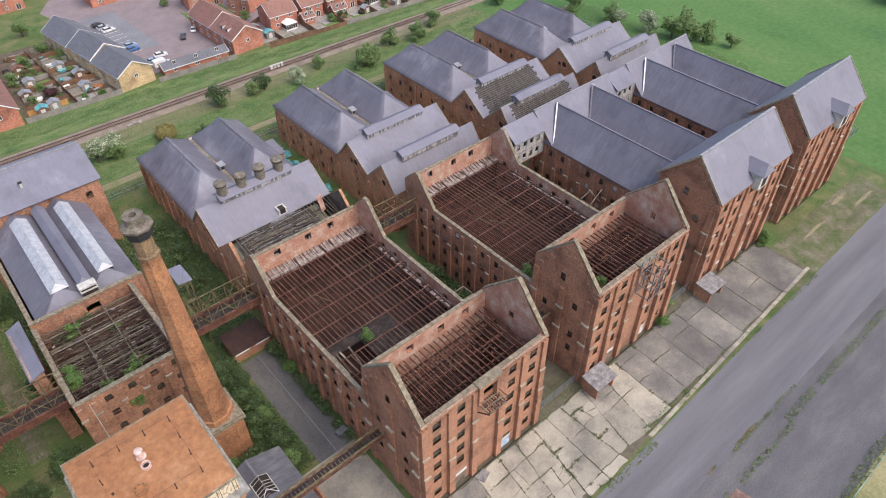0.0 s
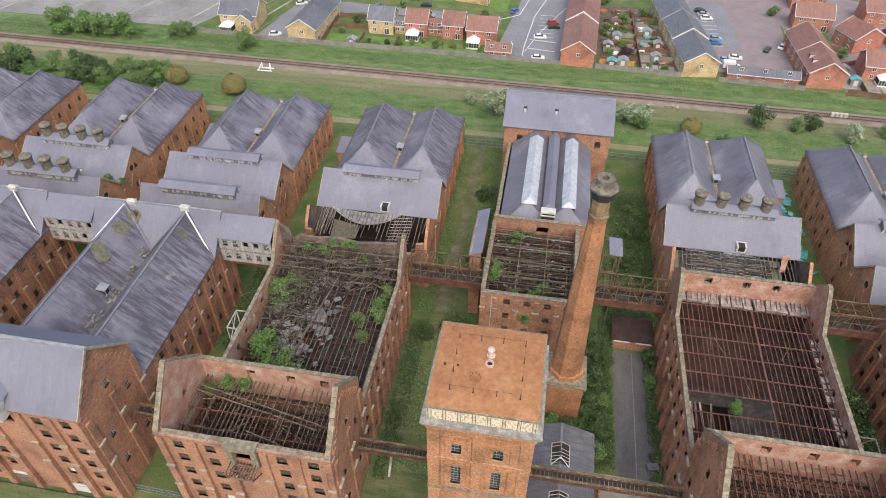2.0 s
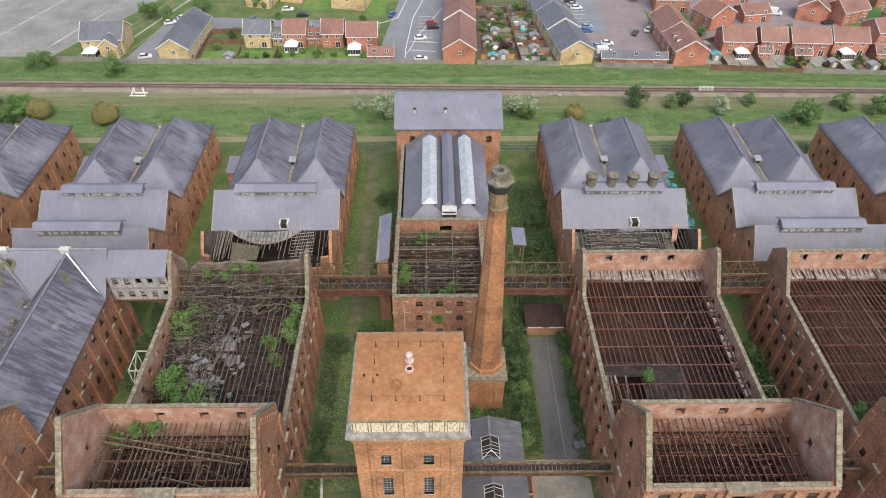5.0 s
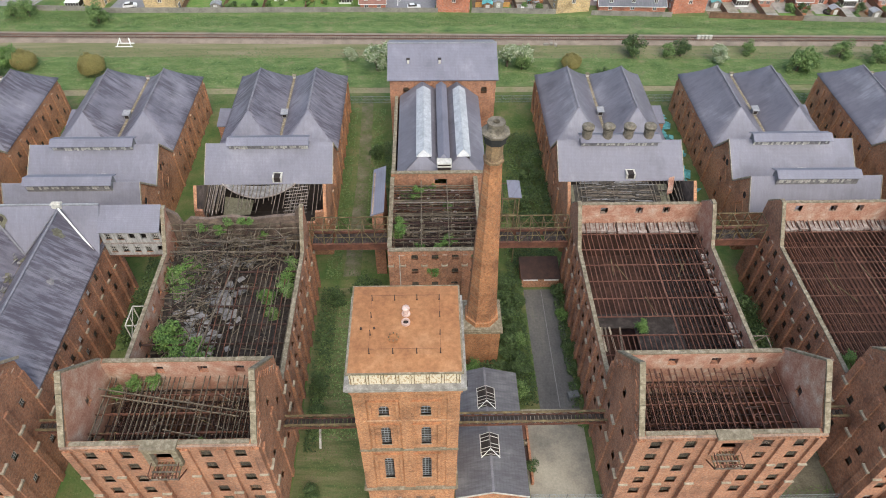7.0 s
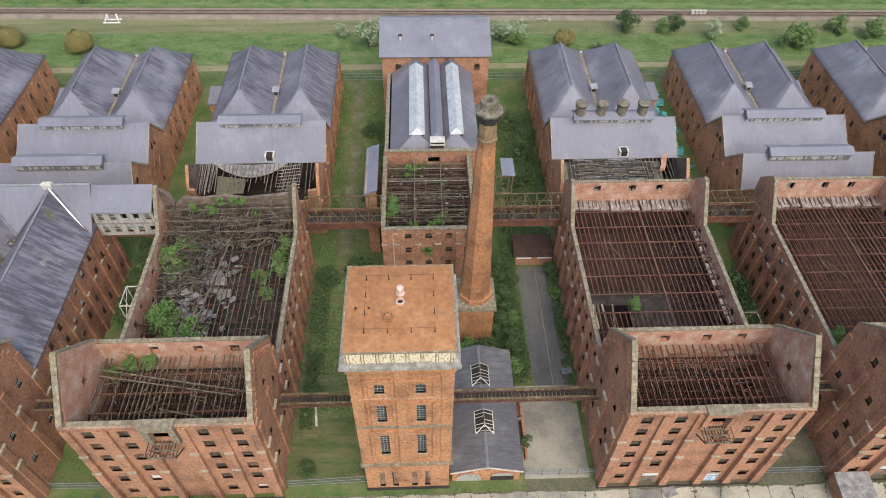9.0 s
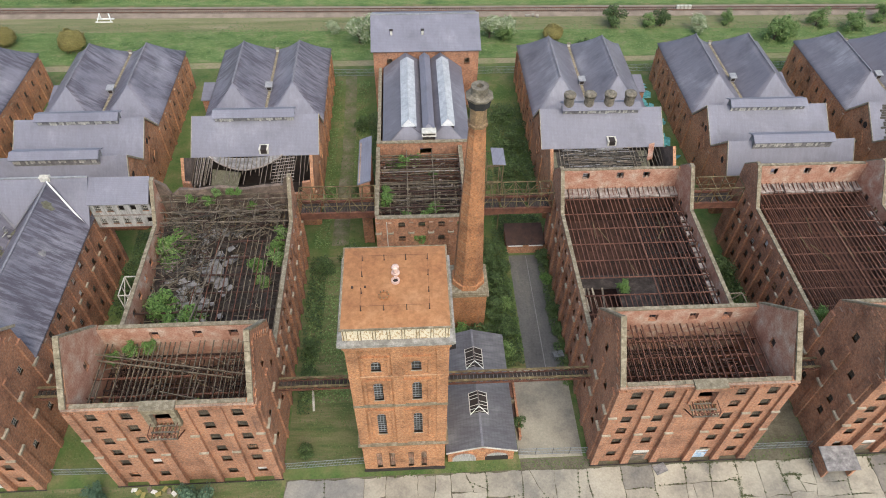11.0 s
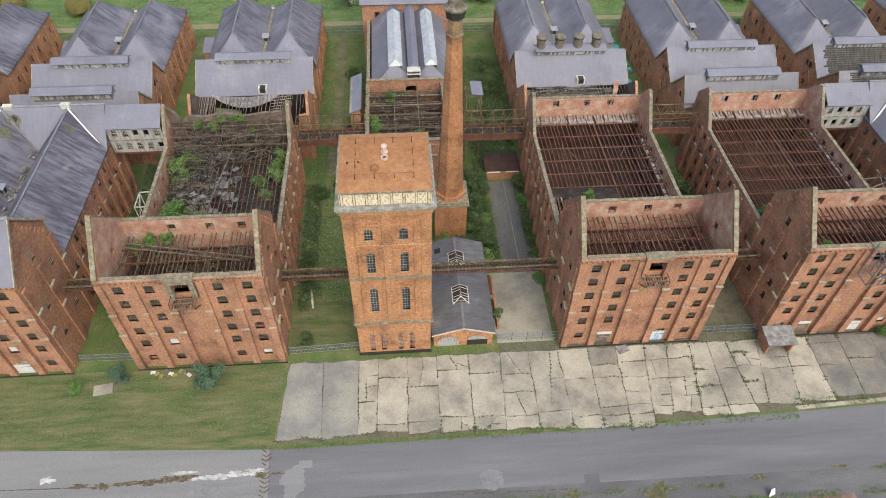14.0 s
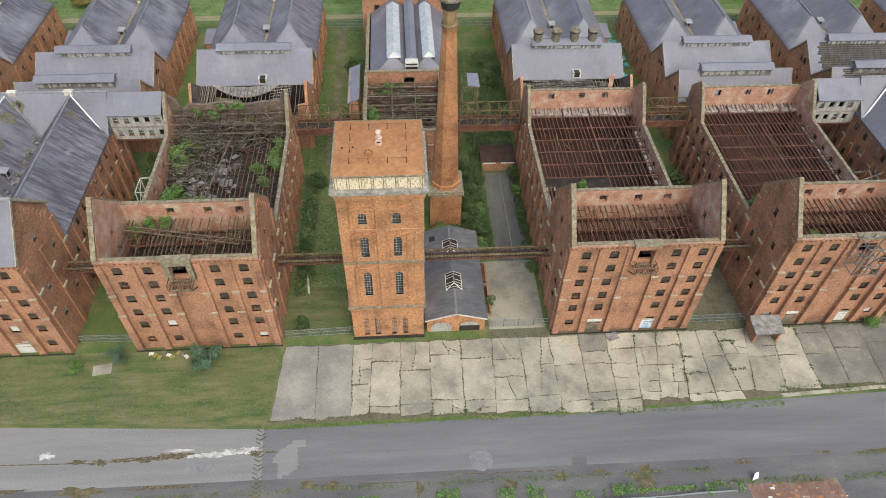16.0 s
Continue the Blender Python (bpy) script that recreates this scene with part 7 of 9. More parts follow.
plain("road_crack", Mesh(SILT).beam((-90, -20.1, 0.02), (-73, -20.6, 0.02), 0.14, 0.02), "", "", "", "structure")
sheet("road_patch", [(-59.6, -21.1), (-55.2, -21.3), (-54.9, -23.0), (-59.4, -22.9)], 0.022, STREET, "pale square repair in the asphalt")
blob("road_patch", -44.2, -21.6, 2.0, 2.2, 0.022, ROAD_PALE, "lighter asphalt patch", 6, 0.5)
sheet("road_patch", [(-43.7, -18.4), (-41.7, -18.4), (-41.6, -19.6), (-43.7, -19.6)], 0.023, ROAD_PALE, "small square repair in the asphalt")
blob("road_patch", -14.8, -23.2, 1.7, 1.7, 0.022, STREET, "round worn patch in the asphalt", 7, 0.18)
sheet("road_patch", [(-0.9, -23.4), (1.4, -23.5), (0.7, -27.6), (-1.4, -27.5)], 0.026, VERGE, "dark trench repair in the asphalt")
for x, y, l in ((-9.8, -25.3, 11), (-30, -25.9, 9)):
    plain("road_crack", Mesh(SILT).beam((x - l, y + 0.1, 0.02), (x + l * 0.6, y - 0.15, 0.02), 0.12, 0.02), "", "", "", "structure")
for i, (x, y, rx, ry) in enumerate(((-62, -24.9, 5.5, 0.35), (-74, -24.9, 3.5, 0.6), (-41.0, -25.7, 1.4, 0.5), (-37.6, -26.0, 1.7, 0.45), (-24.4, -27.3, 0.5, 1.2), (-3.0, -26.4, 0.9, 0.7), (-10.6, -27.4, 1.0, 0.8), (9.4, -27.6, 1.9, 1.5), (3.0, -25.9, 1.0, 0.25), (25.4, -25.6, 0.9, 0.5), (38.4, -24.7, 1.2, 0.3), (48.0, -24.9, 4.0, 0.35), (-86.0, -24.4, 3.0, 0.4))):
    blob("dead_weeds", x, y, rx, ry, 0.03 + 0.001 * i, DEADWEED if i % 3 else SILT, "brown dead weeds and silt on the asphalt", 20 + i, 0.9)
for i, (x, y, rx, ry) in enumerate(((106, -7.2, 5.0, 0.35), (121, -5.6, 3.0, 0.5), (126, -9.2, 4.0, 0.4))):
    blob("path", x, y, rx, ry, 0.014, DIRT, "trodden bare earth in the yard", 40 + i, 0.6)
tk, td = Mesh(SILT, DEADWEED), random.Random(12)
for i in range(17):
    y = -15.6 - i * 0.7
    for sx in (-1, 1):
        if td.random() < 0.85:
            tk.beam((-48.7 + sx * 0.75 + 0.02 * i, y + td.uniform(-0.1, 0.1), 0.03), (-48.7 + 0.02 * i, y - 0.45, 0.03), td.uniform(0.12, 0.26), 0.02, td.randrange(2))
plain("tyre_track", tk, "chevron tyre marks of dried mud across the road", "tyre marks", "", "stuff")
kerb = thing("kerb", 0, 0, 0, "broken pale kerb between apron and road", "kerb")
for i in range(34):
    x = 36 + i * 1.7
    y = -14.6 + 0.042 * (x - 36)
    m = Mesh(CONCRETE).box(x, x + 1.62, y - 0.35, y + 0.3, 0.0, 0.13 + dice.uniform(-0.02, 0.03))
    part("kerb_stone", m, kerb)


# ---- plants ----
def leaves(m, cx, cy, cz, rx, ry, rz, count, size, dice, lump=0.35, mat=0):
    """Leaf sprays on the outside of a lumpy mound."""
    for _ in range(count):
        d = Vector((dice.gauss(0, 1), dice.gauss(0, 1), dice.gauss(0.15, 1))).normalized()
        k = 1 + lump * noise.noise((d.x * 1.8 + cx, d.y * 1.8 + cy, d.z * 1.8 + cz)) * 2
        k *= dice.uniform(0.62, 1.04)
        p = Vector((cx + d.x * rx * k, cy + d.y * ry * k, cz + d.z * rz * k))
        u = Vector((dice.gauss(0, 1), dice.gauss(0, 1), dice.gauss(0, 0.6))).normalized() * size * dice.uniform(0.5, 1.2)
        v = u.cross(d + Vector((dice.uniform(-0.6, 0.6), dice.uniform(-0.6, 0.6), 0.4))).normalized() * u.length * 0.7
        m.face((p - u, p - v * 0.9, p + u, p + v), mat)


def tree_meshes(seed, mat, size=1.0, count=2600, leaf=0.2, bushy=False):
    """Trunk with limbs, and a crown of sprays, for a tree about 6 m high."""
    d = random.Random(seed)
    t = Mesh(BARK)
    base = 1.2 if bushy else 2.0
    t.ring(0, 0, 7, [(0, 0.24), (base, 0.17), (3.4, 0.1)])
    c = Mesh(mat)
    lobes = 7
    for i in range(lobes):
        a = i * 2.4 + d.uniform(0, 0.8)
        r = d.uniform(0.9, 2.0) if i else 0.2
        z = d.uniform(1.3 if bushy else 2.4, 4.4)
        t.beam((0, 0, base * 0.7), (r * math.cos(a), r * math.sin(a), z), 0.1, 0.1)
        leaves(c, r * math.cos(a), r * math.sin(a), z, d.uniform(0.9, 1.6), d.uniform(0.9, 1.6), d.uniform(0.8, 1.4), count // lobes, leaf, d, 0.4)
    return t.data("trunk"), c.data("crown")


def dome_meshes(mat):
    """A dense clipped-looking dome of small leaves on short stems."""
    d = random.Random(26)
    t, c = Mesh(BARK), Mesh(mat)
    for i in range(6):
        t.beam((0, 0, 0), (1.2 * math.cos(i), 1.2 * math.sin(i), 1.8), 0.09, 0.09)
    for _ in range(7500):
        n = Vector((d.gauss(0, 1), d.gauss(0, 1), abs(d.gauss(0.2, 1)) - 0.25)).normalized()
        k = 1 + 0.16 * noise.noise((n.x * 2.2, n.y * 2.2, n.z * 2.2)) + 0.08 * noise.noise((n.x * 6, n.y * 6, n.z * 6))
        p = Vector((n.x * 2.5, n.y * 2.5, 1.7 + n.z * 2.3)) * k * d.uniform(0.88, 1.02)
        u = Vector((d.gauss(0, 1), d.gauss(0, 1), d.gauss(0, 1))).normalized() * d.uniform(0.07, 0.15)
        v = u.cross(n).normalized() * u.length * 0.8
        p.z = max(p.z, 0.1)
        c.face((p - u, p - v, p + u, p + v))
    return t.data("trunk"), c.data("crown")


KINDS = {
    "green": [tree_meshes(21, LEAF, bushy=True), tree_meshes(22, LEAF, bushy=True)],
    "dark": [tree_meshes(23, LEAF_DARK, bushy=True)],
    "bright": [tree_meshes(24, LEAF_BRIGHT, bushy=True)],
    "may": [tree_meshes(25, LEAF_MAY, bushy=True)],
    "gold": [dome_meshes(LEAF_GOLD)],
    "blue": [tree_meshes(27, LEAF_BLUE, bushy=True, count=3200)],
    "tall": [tree_meshes(28, LEAF, count=3600)],
    "purple": [tree_meshes(29, leafy("copper_leaves", (0.03, 0.012, 0.014), (0.06, 0.02, 0.022), (0.09, 0.035, 0.03)), bushy=True)],
}
WORDS = {"green": ("bush", "green leafy bush on rough grass"), "dark": ("bush", "dense dark green bush on grass"), "bright": ("sapling", "fresh green self-sown sapling"),
         "may": ("hawthorn", "hawthorn bush white with blossom"), "gold": ("bush", "yellow-brown rounded bush on rough grass"), "blue": ("bush", "grey-green round bush by the wall"),
         "tall": ("tree", "leafy green deciduous tree on grass"), "purple": ("tree", "small copper-leaved garden tree")}


def tree(kind, x, y, size, z=0.0, flat=1.0):
    name, label = WORDS[kind]
    tr, cr = rnd.choice(KINDS[kind])
    ob = thing(name, x, y, z, label, name if name != "hawthorn" else "bush")
    ob.matrix_basis = pose(x, y, z, 0, 0, rnd.uniform(0, 360)) @ Matrix.Diagonal((size, size, size * flat, 1))
    part("trunk", tr, ob)
    part("crown", cr, ob)


for kind, x, y, s in (("gold", -115.7, 121.5, 1.35), ("may", -39.3, 122.6, 1.35), ("may", -46.5, 127.5, 0.7), ("may", -36.0, 126.5, 1.2), ("may", -3.4, 124.1, 1.2), ("may", 1.8, 125, 1.1), ("green", 0.5, 122.5, 0.9),
                      ("dark", 32.3, 129.5, 1.25), ("may", 56.2, 125.4, 0.95), ("green", 76.8, 121.0, 1.35), ("green", 81.0, 123.0, 1.0), ("dark", 46.4, 129.0, 1.0), ("green", 42.5, 128.6, 0.8), ("gold", 14.1, 123.0, 1.05),
                      ("gold", -134.9, 124.5, 1.25), ("green", -139.0, 126.0, 1.0), ("green", -123.5, 149.5, 1.3), ("bright", -188.2, 149.5, 1.75), ("bright", -181.0, 150.5, 1.5), ("green", -176.5, 149.6, 1.7), ("bright", -166.0, 151.4, 1.5), ("green", -171, 151, 1.5),
                      ("green", -150.3, 153.2, 1.0), ("green", -146.0, 154, 1.1), ("tall", -152.1, 125.2, 1.15), ("dark", -188.7, 118.4, 1.9), ("dark", -184.0, 116, 1.5), ("green", -175.3, 124.7, 1.2), ("green", -168, 122, 1.2), ("dark", -160.2, 119.4, 1.1), ("dark", -164, 117, 1.0), ("green", -146, 119, 1.1), ("dark", -138, 117, 1.0),
                      ("tall", 166.4, 66.8, 1.7), ("tall", 163.0, 70.0, 1.5), ("green", 169, 62, 1.4), ("may", 160.7, 77.4, 1.35), ("green", 158.5, 91.1, 1.3), ("may", 157.5, 88.0, 1.1), ("green", 156.1, 105.6, 1.2), ("green", 150, 118, 1.2), ("green", 141, 128, 1.2), ("tall", 172.1, 53.7, 0.9), ("dark", 246, 34.2, 2.0), ("dark", 252, 30, 1.7),
                      ("green", 92, 128, 1.1), ("green", 101, 125, 1.2), ("green", 112, 130, 1.1), ("green", 66, 130, 0.8), ("dark", 22, 117, 0.7), ("dark", 27, 116.5, 0.6), ("dark", 62, 116, 0.6)):
    tree(kind, x, y, s)
for i in range(26):
    x, y = -196 + i * 2.3 + rnd.uniform(-1.5, 1.5), rnd.uniform(116, 131)
    tree(rnd.choice(("green", "dark", "bright", "green")), x, y, rnd.uniform(0.6, 1.25))
for x, y, z, s in ((-118.0, 62.4, 10.7, 0.4), (-114.5, 62.4, 10.7, 0.3), (-128.5, 53.4, 10.9, 0.3), (-94.0, 53.6, 11.4, 0.35), (-97.5, 54.0, 11.6, 0.2), (79.0, 62.4, 10.7, 0.3), (55.0, 53.4, 11.2, 0.3)):
    tree("bright", x, y, s, z)
tree("blue", -59.0, -4.2, 0.95)
tree("blue", -73.9, -2.4, 0.6)
for x, y, s in ((-43.8, 3.2, 0.5), (-44.0, 15.5, 0.75), (-44.6, 22.0, 0.5), (-36.0, 38.0, 1.0), (-38.5, 41.5, 0.95), (-43.0, 40.0, 0.7), (-34.6, 33.5, 0.6), (-75.5, 38.5, 0.9), (-78.8, 36.5, 0.7), (-73.5, 24.0, 0.7)):
    tree("dark", x, y, s)
for x, y, s in ((94.5, -1.6, 0.55), (92.5, -2.2, 0.4), (-10.5, 6.6, 0.45), (-12.2, 21.0, 0.55), (57.6, -1.5, 0.5), (62.5, 1.5, 0.65), (-1.2, 24.0, 0.45), (-1.4, 14.5, 0.5), (-1.3, 36.0, 0.5), (-80.5, -4.0, 0.4), (25.5, 2.0, 0.35)):
    tree("bright" if s != 0.45 else "dark", x, y, s)
for x, y, s, kd in ((-11.6, 19.5, 0.8, "green"), (-15.5, 21.5, 0.8, "green"), (-18.6, 23.4, 0.7, "bright"), (-10.6, 24.0, 0.9, "dark"), (-12.4, 28.5, 0.9, "dark"), (-9.8, 30.0, 0.6, "green"), (-11.2, 34.0, 0.9, "dark"), (-9.6, 38.5, 0.7, "dark"), (-12.0, 41.5, 0.9, "dark"), (-1.4, 28.5, 0.55, "dark"), (-1.3, 41.0, 0.7, "dark"), (28.0, 30.0, 0.9, "dark"), (31.5, 36.0, 1.0, "dark"), (29.5, 42.0, 0.9, "green"), (-37.0, 62.0, 0.6, "dark"), (-37.4, 84.0, 0.7, "dark"), (-5.0, 66.0, 0.8, "dark"), (-3.0, 76.0, 0.9, "dark"), (-4.5, 86.0, 0.8, "dark")):
    tree(kd, x, y, s)
for x, y, z, s in ((-49.8, 33.5, 10.4, 0.75), (-49.4, 39.0, 10.6, 0.7), (-51.8, 29.0, 10.2, 0.55), (-68.6, 35.2, 9.2, 0.95), (-60.5, 43.9, 17.2, 0.35)):
    tree("green", x, y, s, z)
# saplings inside the ruins
for x, y, z, s in ((-67.9, 37.0, 9.2, 1.05), (-67.4, 33.8, 9.0, 0.75), (-67.6, 24.2, 9.4, 1.05), (-62.6, 20.8, 9.4, 1.0), (-65.2, 21.6, 9.4, 0.85), (-53.0, 32.5, 10.2, 0.6), (-50.4, 36.4, 10.2, 0.65), (-64.0, 11.2, 18.0, 0.4), (-66.0, 39.5, 9.8, 0.8), (-65.0, 43.6, 16.2, 0.35), (-62, 43.6, 15.6, 0.4), (-58.2, 44.0, 17.4, 0.32), (-56.8, 44.0, 17.4, 0.28), (-55.0, 43.6, 14.0, 0.35), (-66.5, 11.0, 18.0, 0.4), (-68.8, 10.0, 17.6, 0.35), (-55.5, 2.0, 18.4, 0.25), (-67.6, 1.8, 18.6, 0.25), (41.5, 3.5, 18.2, 0.35), (-22.8, 44.5, 11.0, 0.45), (-31.5, 46.5, 11.2, 0.55), (-30.8, 49.0, 11.0, 0.5), (-28.0, 57.5, 11.2, 0.5), (-21.5, 46.5, 9.5, 0.45), (-22, 55, 10.2, 0.4), (8.6, 24.6, 11.15, 0.42), (38.2, 16.5, 12.0, 0.55), (-27.0, 43.0, 9.5, 0.6), (-24.5, 42.5, 9.6, 0.65), (-18.0, 42.2, 10.0, 0.5), (-25.0, 41.0, 7.0, 0.5), (-29.6, 58.5, 9.0, 0.6), (-25.5, 59.3, 10.0, 0.5)):
    tree("bright", x, y, s, z)


def scrub(name, areas, mat, label, seed, dens=5.0, leaf=0.28):
    """Undergrowth: sprays over lumpy mounds. areas: (x0, x1, y0, y1, height)."""
    d = random.Random(seed)
    m = Mesh(mat)
    for x0, x1, y0, y1, h in areas:
        for _ in range(int((x1 - x0) * (y1 - y0) * dens)):
            x, y = d.uniform(x0, x1), d.uniform(y0, y1)
            k = noise.noise((x * 0.25, y * 0.25, seed)) + 0.45 * noise.noise((x * 0.8, y * 0.8, seed)) + 0.25 * noise.noise((x * 2.1, y * 2.1, seed))
            if k < -0.35:
                continue
            z = max(0.05, h * (0.5 + 0.9 * k) * d.uniform(0.35, 1.0))
            s = leaf * d.uniform(0.6, 1.5)
            a = d.uniform(0, 6.3)
            u = Vector((math.cos(a) * s, math.sin(a) * s, d.uniform(-0.5, 0.5) * s))
            v = Vector((-math.sin(a) * s * 0.7, math.cos(a) * s * 0.7, d.uniform(-0.4, 0.6) * s))
            p = Vector((x, y, z))
            m.face((p - u, p - v, p + u, p + v))
    return plain(name, m, label, "undergrowth", "", "stuff")


scrub("undergrowth", [(-13.2, -7.8, 17.5, 26, 2.6), (-13.0, -8.0, 26, 46, 3.4), (-20.5, -13.0, 19.5, 26.0, 3.2), (-2.2, -0.4, 17, 44, 1.8), (24.6, 35.2, 13.0, 41.0, 1.6), (27.5, 35.0, 27.0, 45.0, 3.0), (-10.5, -0.2, 46.0, 60.0, 2.0), (-8.0, 0.8, 60, 92.0, 3.2), (-46.3, -43.0, 20, 44.0, 1.5), (-39.5, -35.0, 41.5, 45.5, 2.2), (-46, -44, 10, 20, 0.8), (-36.0, -34.6, 12.5, 32, 0.6), (-81.5, -71.8, 30, 52, 1.6), (59.8, 70.0, 12, 40, 1.8), (-72.5, -70.8, 52, 74, 1.4), (-36, -33.5, 62, 90, 1.8), (-12.4, -8.5, 62, 92, 2.4)], LEAF_DARK, "dark ivy and bramble between the buildings", 3, 24.0, 0.17)
scrub("undergrowth", [(-160, 150, 116.0, 121.0, 0.5), (-170, 140, 121.0, 127.0, 0.8), (-170, 140, 127.0, 130.5, 0.4), (130, 165, 40, 110, 1.4)], LEAF, "nettles and brambles on the railway bank", 4, 8.0, 0.15)
scrub("undergrowth", [(-215, 0, 147.0, 154.5, 0.8), (0, 60, 145.0, 152.5, 0.8), (60, 150, 143.5, 148.8, 0.9), (-215, -128, 150.5, 158, 1.6)], LEAF, "tall green weeds along the railway fence", 5, 10.0, 0.16)
scrub("weeds", [(-46, -34.5, 1, 12, 0.25), (-100, -47.5, -13.4, -0.8, 0.3), (-81, -71.5, 2, 30, 0.5), (-46, -34.5, 12, 34, 0.3), (96, 118, -5.5, -0.8, 0.7), (106, 132, -12.6, -10.0, 0.3), (-34, -22, -1.3, -0.3, 0.3), (-22, 0, -1.0, 0.5, 0.3), (25, 35, -1.0, 3, 0.6)], LEAF_GRASS, "low weeds in rough grass", 6, 9.0, 0.11)
scrub("weeds", [(-220, 20, -26.9, -26.1, 0.3), (20, 56, -29.4, -28.2, 0.4), (56, 200, -28.6, -27.2, 0.5), (44, 64, -25.6, -24.9, 0.3), (-220, 200, -41.5, -39.5, 0.6), (-47.5, 36, -16.6, -15.4, 0.2), (36, 93, -14.8, -13.0, 0.25)], LEAF_GRASS, "weeds breaking through the old asphalt", 8, 13.0, 0.13)
scrub("weeds", [(-22, -18.5, -29.5, -27.5, 1.0), (-13, -10.5, -29.6, -27.8, 1.4), (-8.5, -6, -29.6, -27.8, 1.5), (4, 7.5, -29.8, -28.2, 1.3), (-36, -30, -30, -28, 0.8), (18, 24, -30.5, -28.6, 1.4), (-2, 3, -30, -28.8, 0.7), (8, 17, -29.6, -28.9, 0.5)], LEAF_BRIGHT, "fresh green shrubs beside the road", 9, 34.0, 0.14)
scrub("weeds", [(-46, -43, 46, 104, 0.7), (-39, -36.2, 60, 104, 0.8), (-10, 0.5, 46, 60, 0.6), (-45.5, -35, 12, 42, 0.3)], LEAF, "rough green weeds beside the walls", 14, 14.0, 0.14)
scrub("weeds", [(-10, 90, 105, 110.5, 0.4), (-120, -40, 105, 110.5, 0.4), (-46, -34.5, 46, 100, 0.5), (-10, 0.5, 92, 104, 0.5), (-160, 150, 130.0, 135.0, 0.35)], LEAF_GRASS, "rough grass and weeds", 10, 5.0, 0.14)
# weeds in the joints of the apron
jm = Mesh(leafy("olive_joint_weeds", (0.035, 0.05, 0.016), (0.065, 0.08, 0.026), (0.105, 0.105, 0.048)))
for _ in range(26000):
    x, y = dice.choice(edges)
    lush = (21 < x < 24.5) or (28.5 < x < 32 and y > -10) or (43 < x < 45) or y < -14.6 or (y > -1.8 and x > 9)
    k = noise.noise((x * 0.22, y * 0.22, 9)) + 0.7 * noise.noise((x * 0.9, y * 0.9, 3))
    if k < (-0.08 if lush else 0.06):
        continue
    x, y = x + dice.gauss(0, 0.2 if lush else 0.07), y + dice.gauss(0, 0.14 if lush else 0.05)
    s, a = dice.uniform(0.04, 0.1) * (1.3 if lush else 0.8), dice.uniform(0, 6.3)
    u = Vector((math.cos(a) * s, math.sin(a) * s, 0.02))
    v = Vector((-math.sin(a) * s, math.cos(a) * s, 0.06))
    p = Vector((x, y, 0.1))
    jm.face((p - u, p - v, p + u, p + v))
plain("weeds", jm, "moss and weeds in the slab joints", "undergrowth", "", "stuff")


# ---- the housing estate beyond the railway ----
sheet("road", [(-44, 158), (-23, 157.5), (-12, 250), (-20, 330), (-60, 330), (-34, 240)], 0.014, STREET, "estate street and parking")
sheet("lawn", rect(-73, -63.2, 198, 207), 0.012, LAWN, "front lawn of a house")
sheet("lawn", rect(-49.5, -42.5, 193, 207), 0.012, LAWN, "front lawn of a house")
kl = Mesh(BOARD)
for line in (((-34.5, 160), (-34.5, 166), (-32.6, 191), (-28.1, 212), (-33, 225), (-42, 240)), ((-47, 186), (-43.6, 186.6), (-38, 191), (-34.8, 210), (-38, 227), (-46, 240)), ((-33, 172), (-24, 171)), ((-33, 165.5), (-24.5, 164.5))):
    for p, q in zip(line, line[1:]):
        kl.beam((*p, 0.05), (*q, 0.05), 0.28, 0.06)
plain("kerb_line", kl, "pale kerbs edging the estate street", "", "", "structure")
sheet("road", [(-124, 158), (-114, 158), (-106, 180), (-90, 184), (-44, 182), (-44, 188), (-118, 192)], 0.016, STREET, "estate drive")
sheet("road", [(26, 160), (49, 159), (52, 200), (64, 215), (130, 190), (132, 198), (60, 228), (20, 240), (14, 230), (22, 190)], 0.016, PAVIORS, "mauve block-paved court")
sheet("road", [(54, 158), (132, 154), (140, 200), (60, 236), (52, 200)], 0.009, PAVIORS, "mauve paving and drives between houses")
sheet("parking", [(26, 178), (36, 178), (34, 215), (22, 215)], 0.022, STREET, "parking bays")
pan = sheet("hardstanding", [(-420, 161), (-148, 161), (-128, 205), (-120, 330), (-420, 330)], 0.01, mottled("old_grey_concrete", [(0.3, (0.15, 0.142, 0.135)), (0.45, (0.2, 0.19, 0.182)), (0.6, (0.25, 0.24, 0.228)), (0.74, (0.31, 0.3, 0.285))], 0.09, 1.5), "wide old concrete hardstanding")
jn = Mesh(DIRT, CONCRETE)
for i in range(22):
    x = -372 + i * 11.5
    if i % 2:
        jn.beam((x, 162, 0.014), (x + 52, 324, 0.014), 0.9, 0.02, 1)
    jn.beam((x + 5, 162, 0.014), (x + 57, 324, 0.014), 0.35, 0.02)
for i in range(11):
    jn.beam((-420, 175 + i * 14, 0.015), (-150, 166 + i * 14, 0.015), 0.3, 0.02)
plain("joint_lines", jn, "weedy joints of the hardstanding", "joint", "", "stuff")
for x0, x1, y0, y1 in ((-100, -76, 156.5, 165), (-75, -61, 156.5, 164), (-60.5, -46, 157, 164), (-140, -125, 157, 164), (52, 66, 183, 196)):
    sheet("lawn", rect(x0, x1, y0, y1), 0.012, LAWN, "small garden lawn")

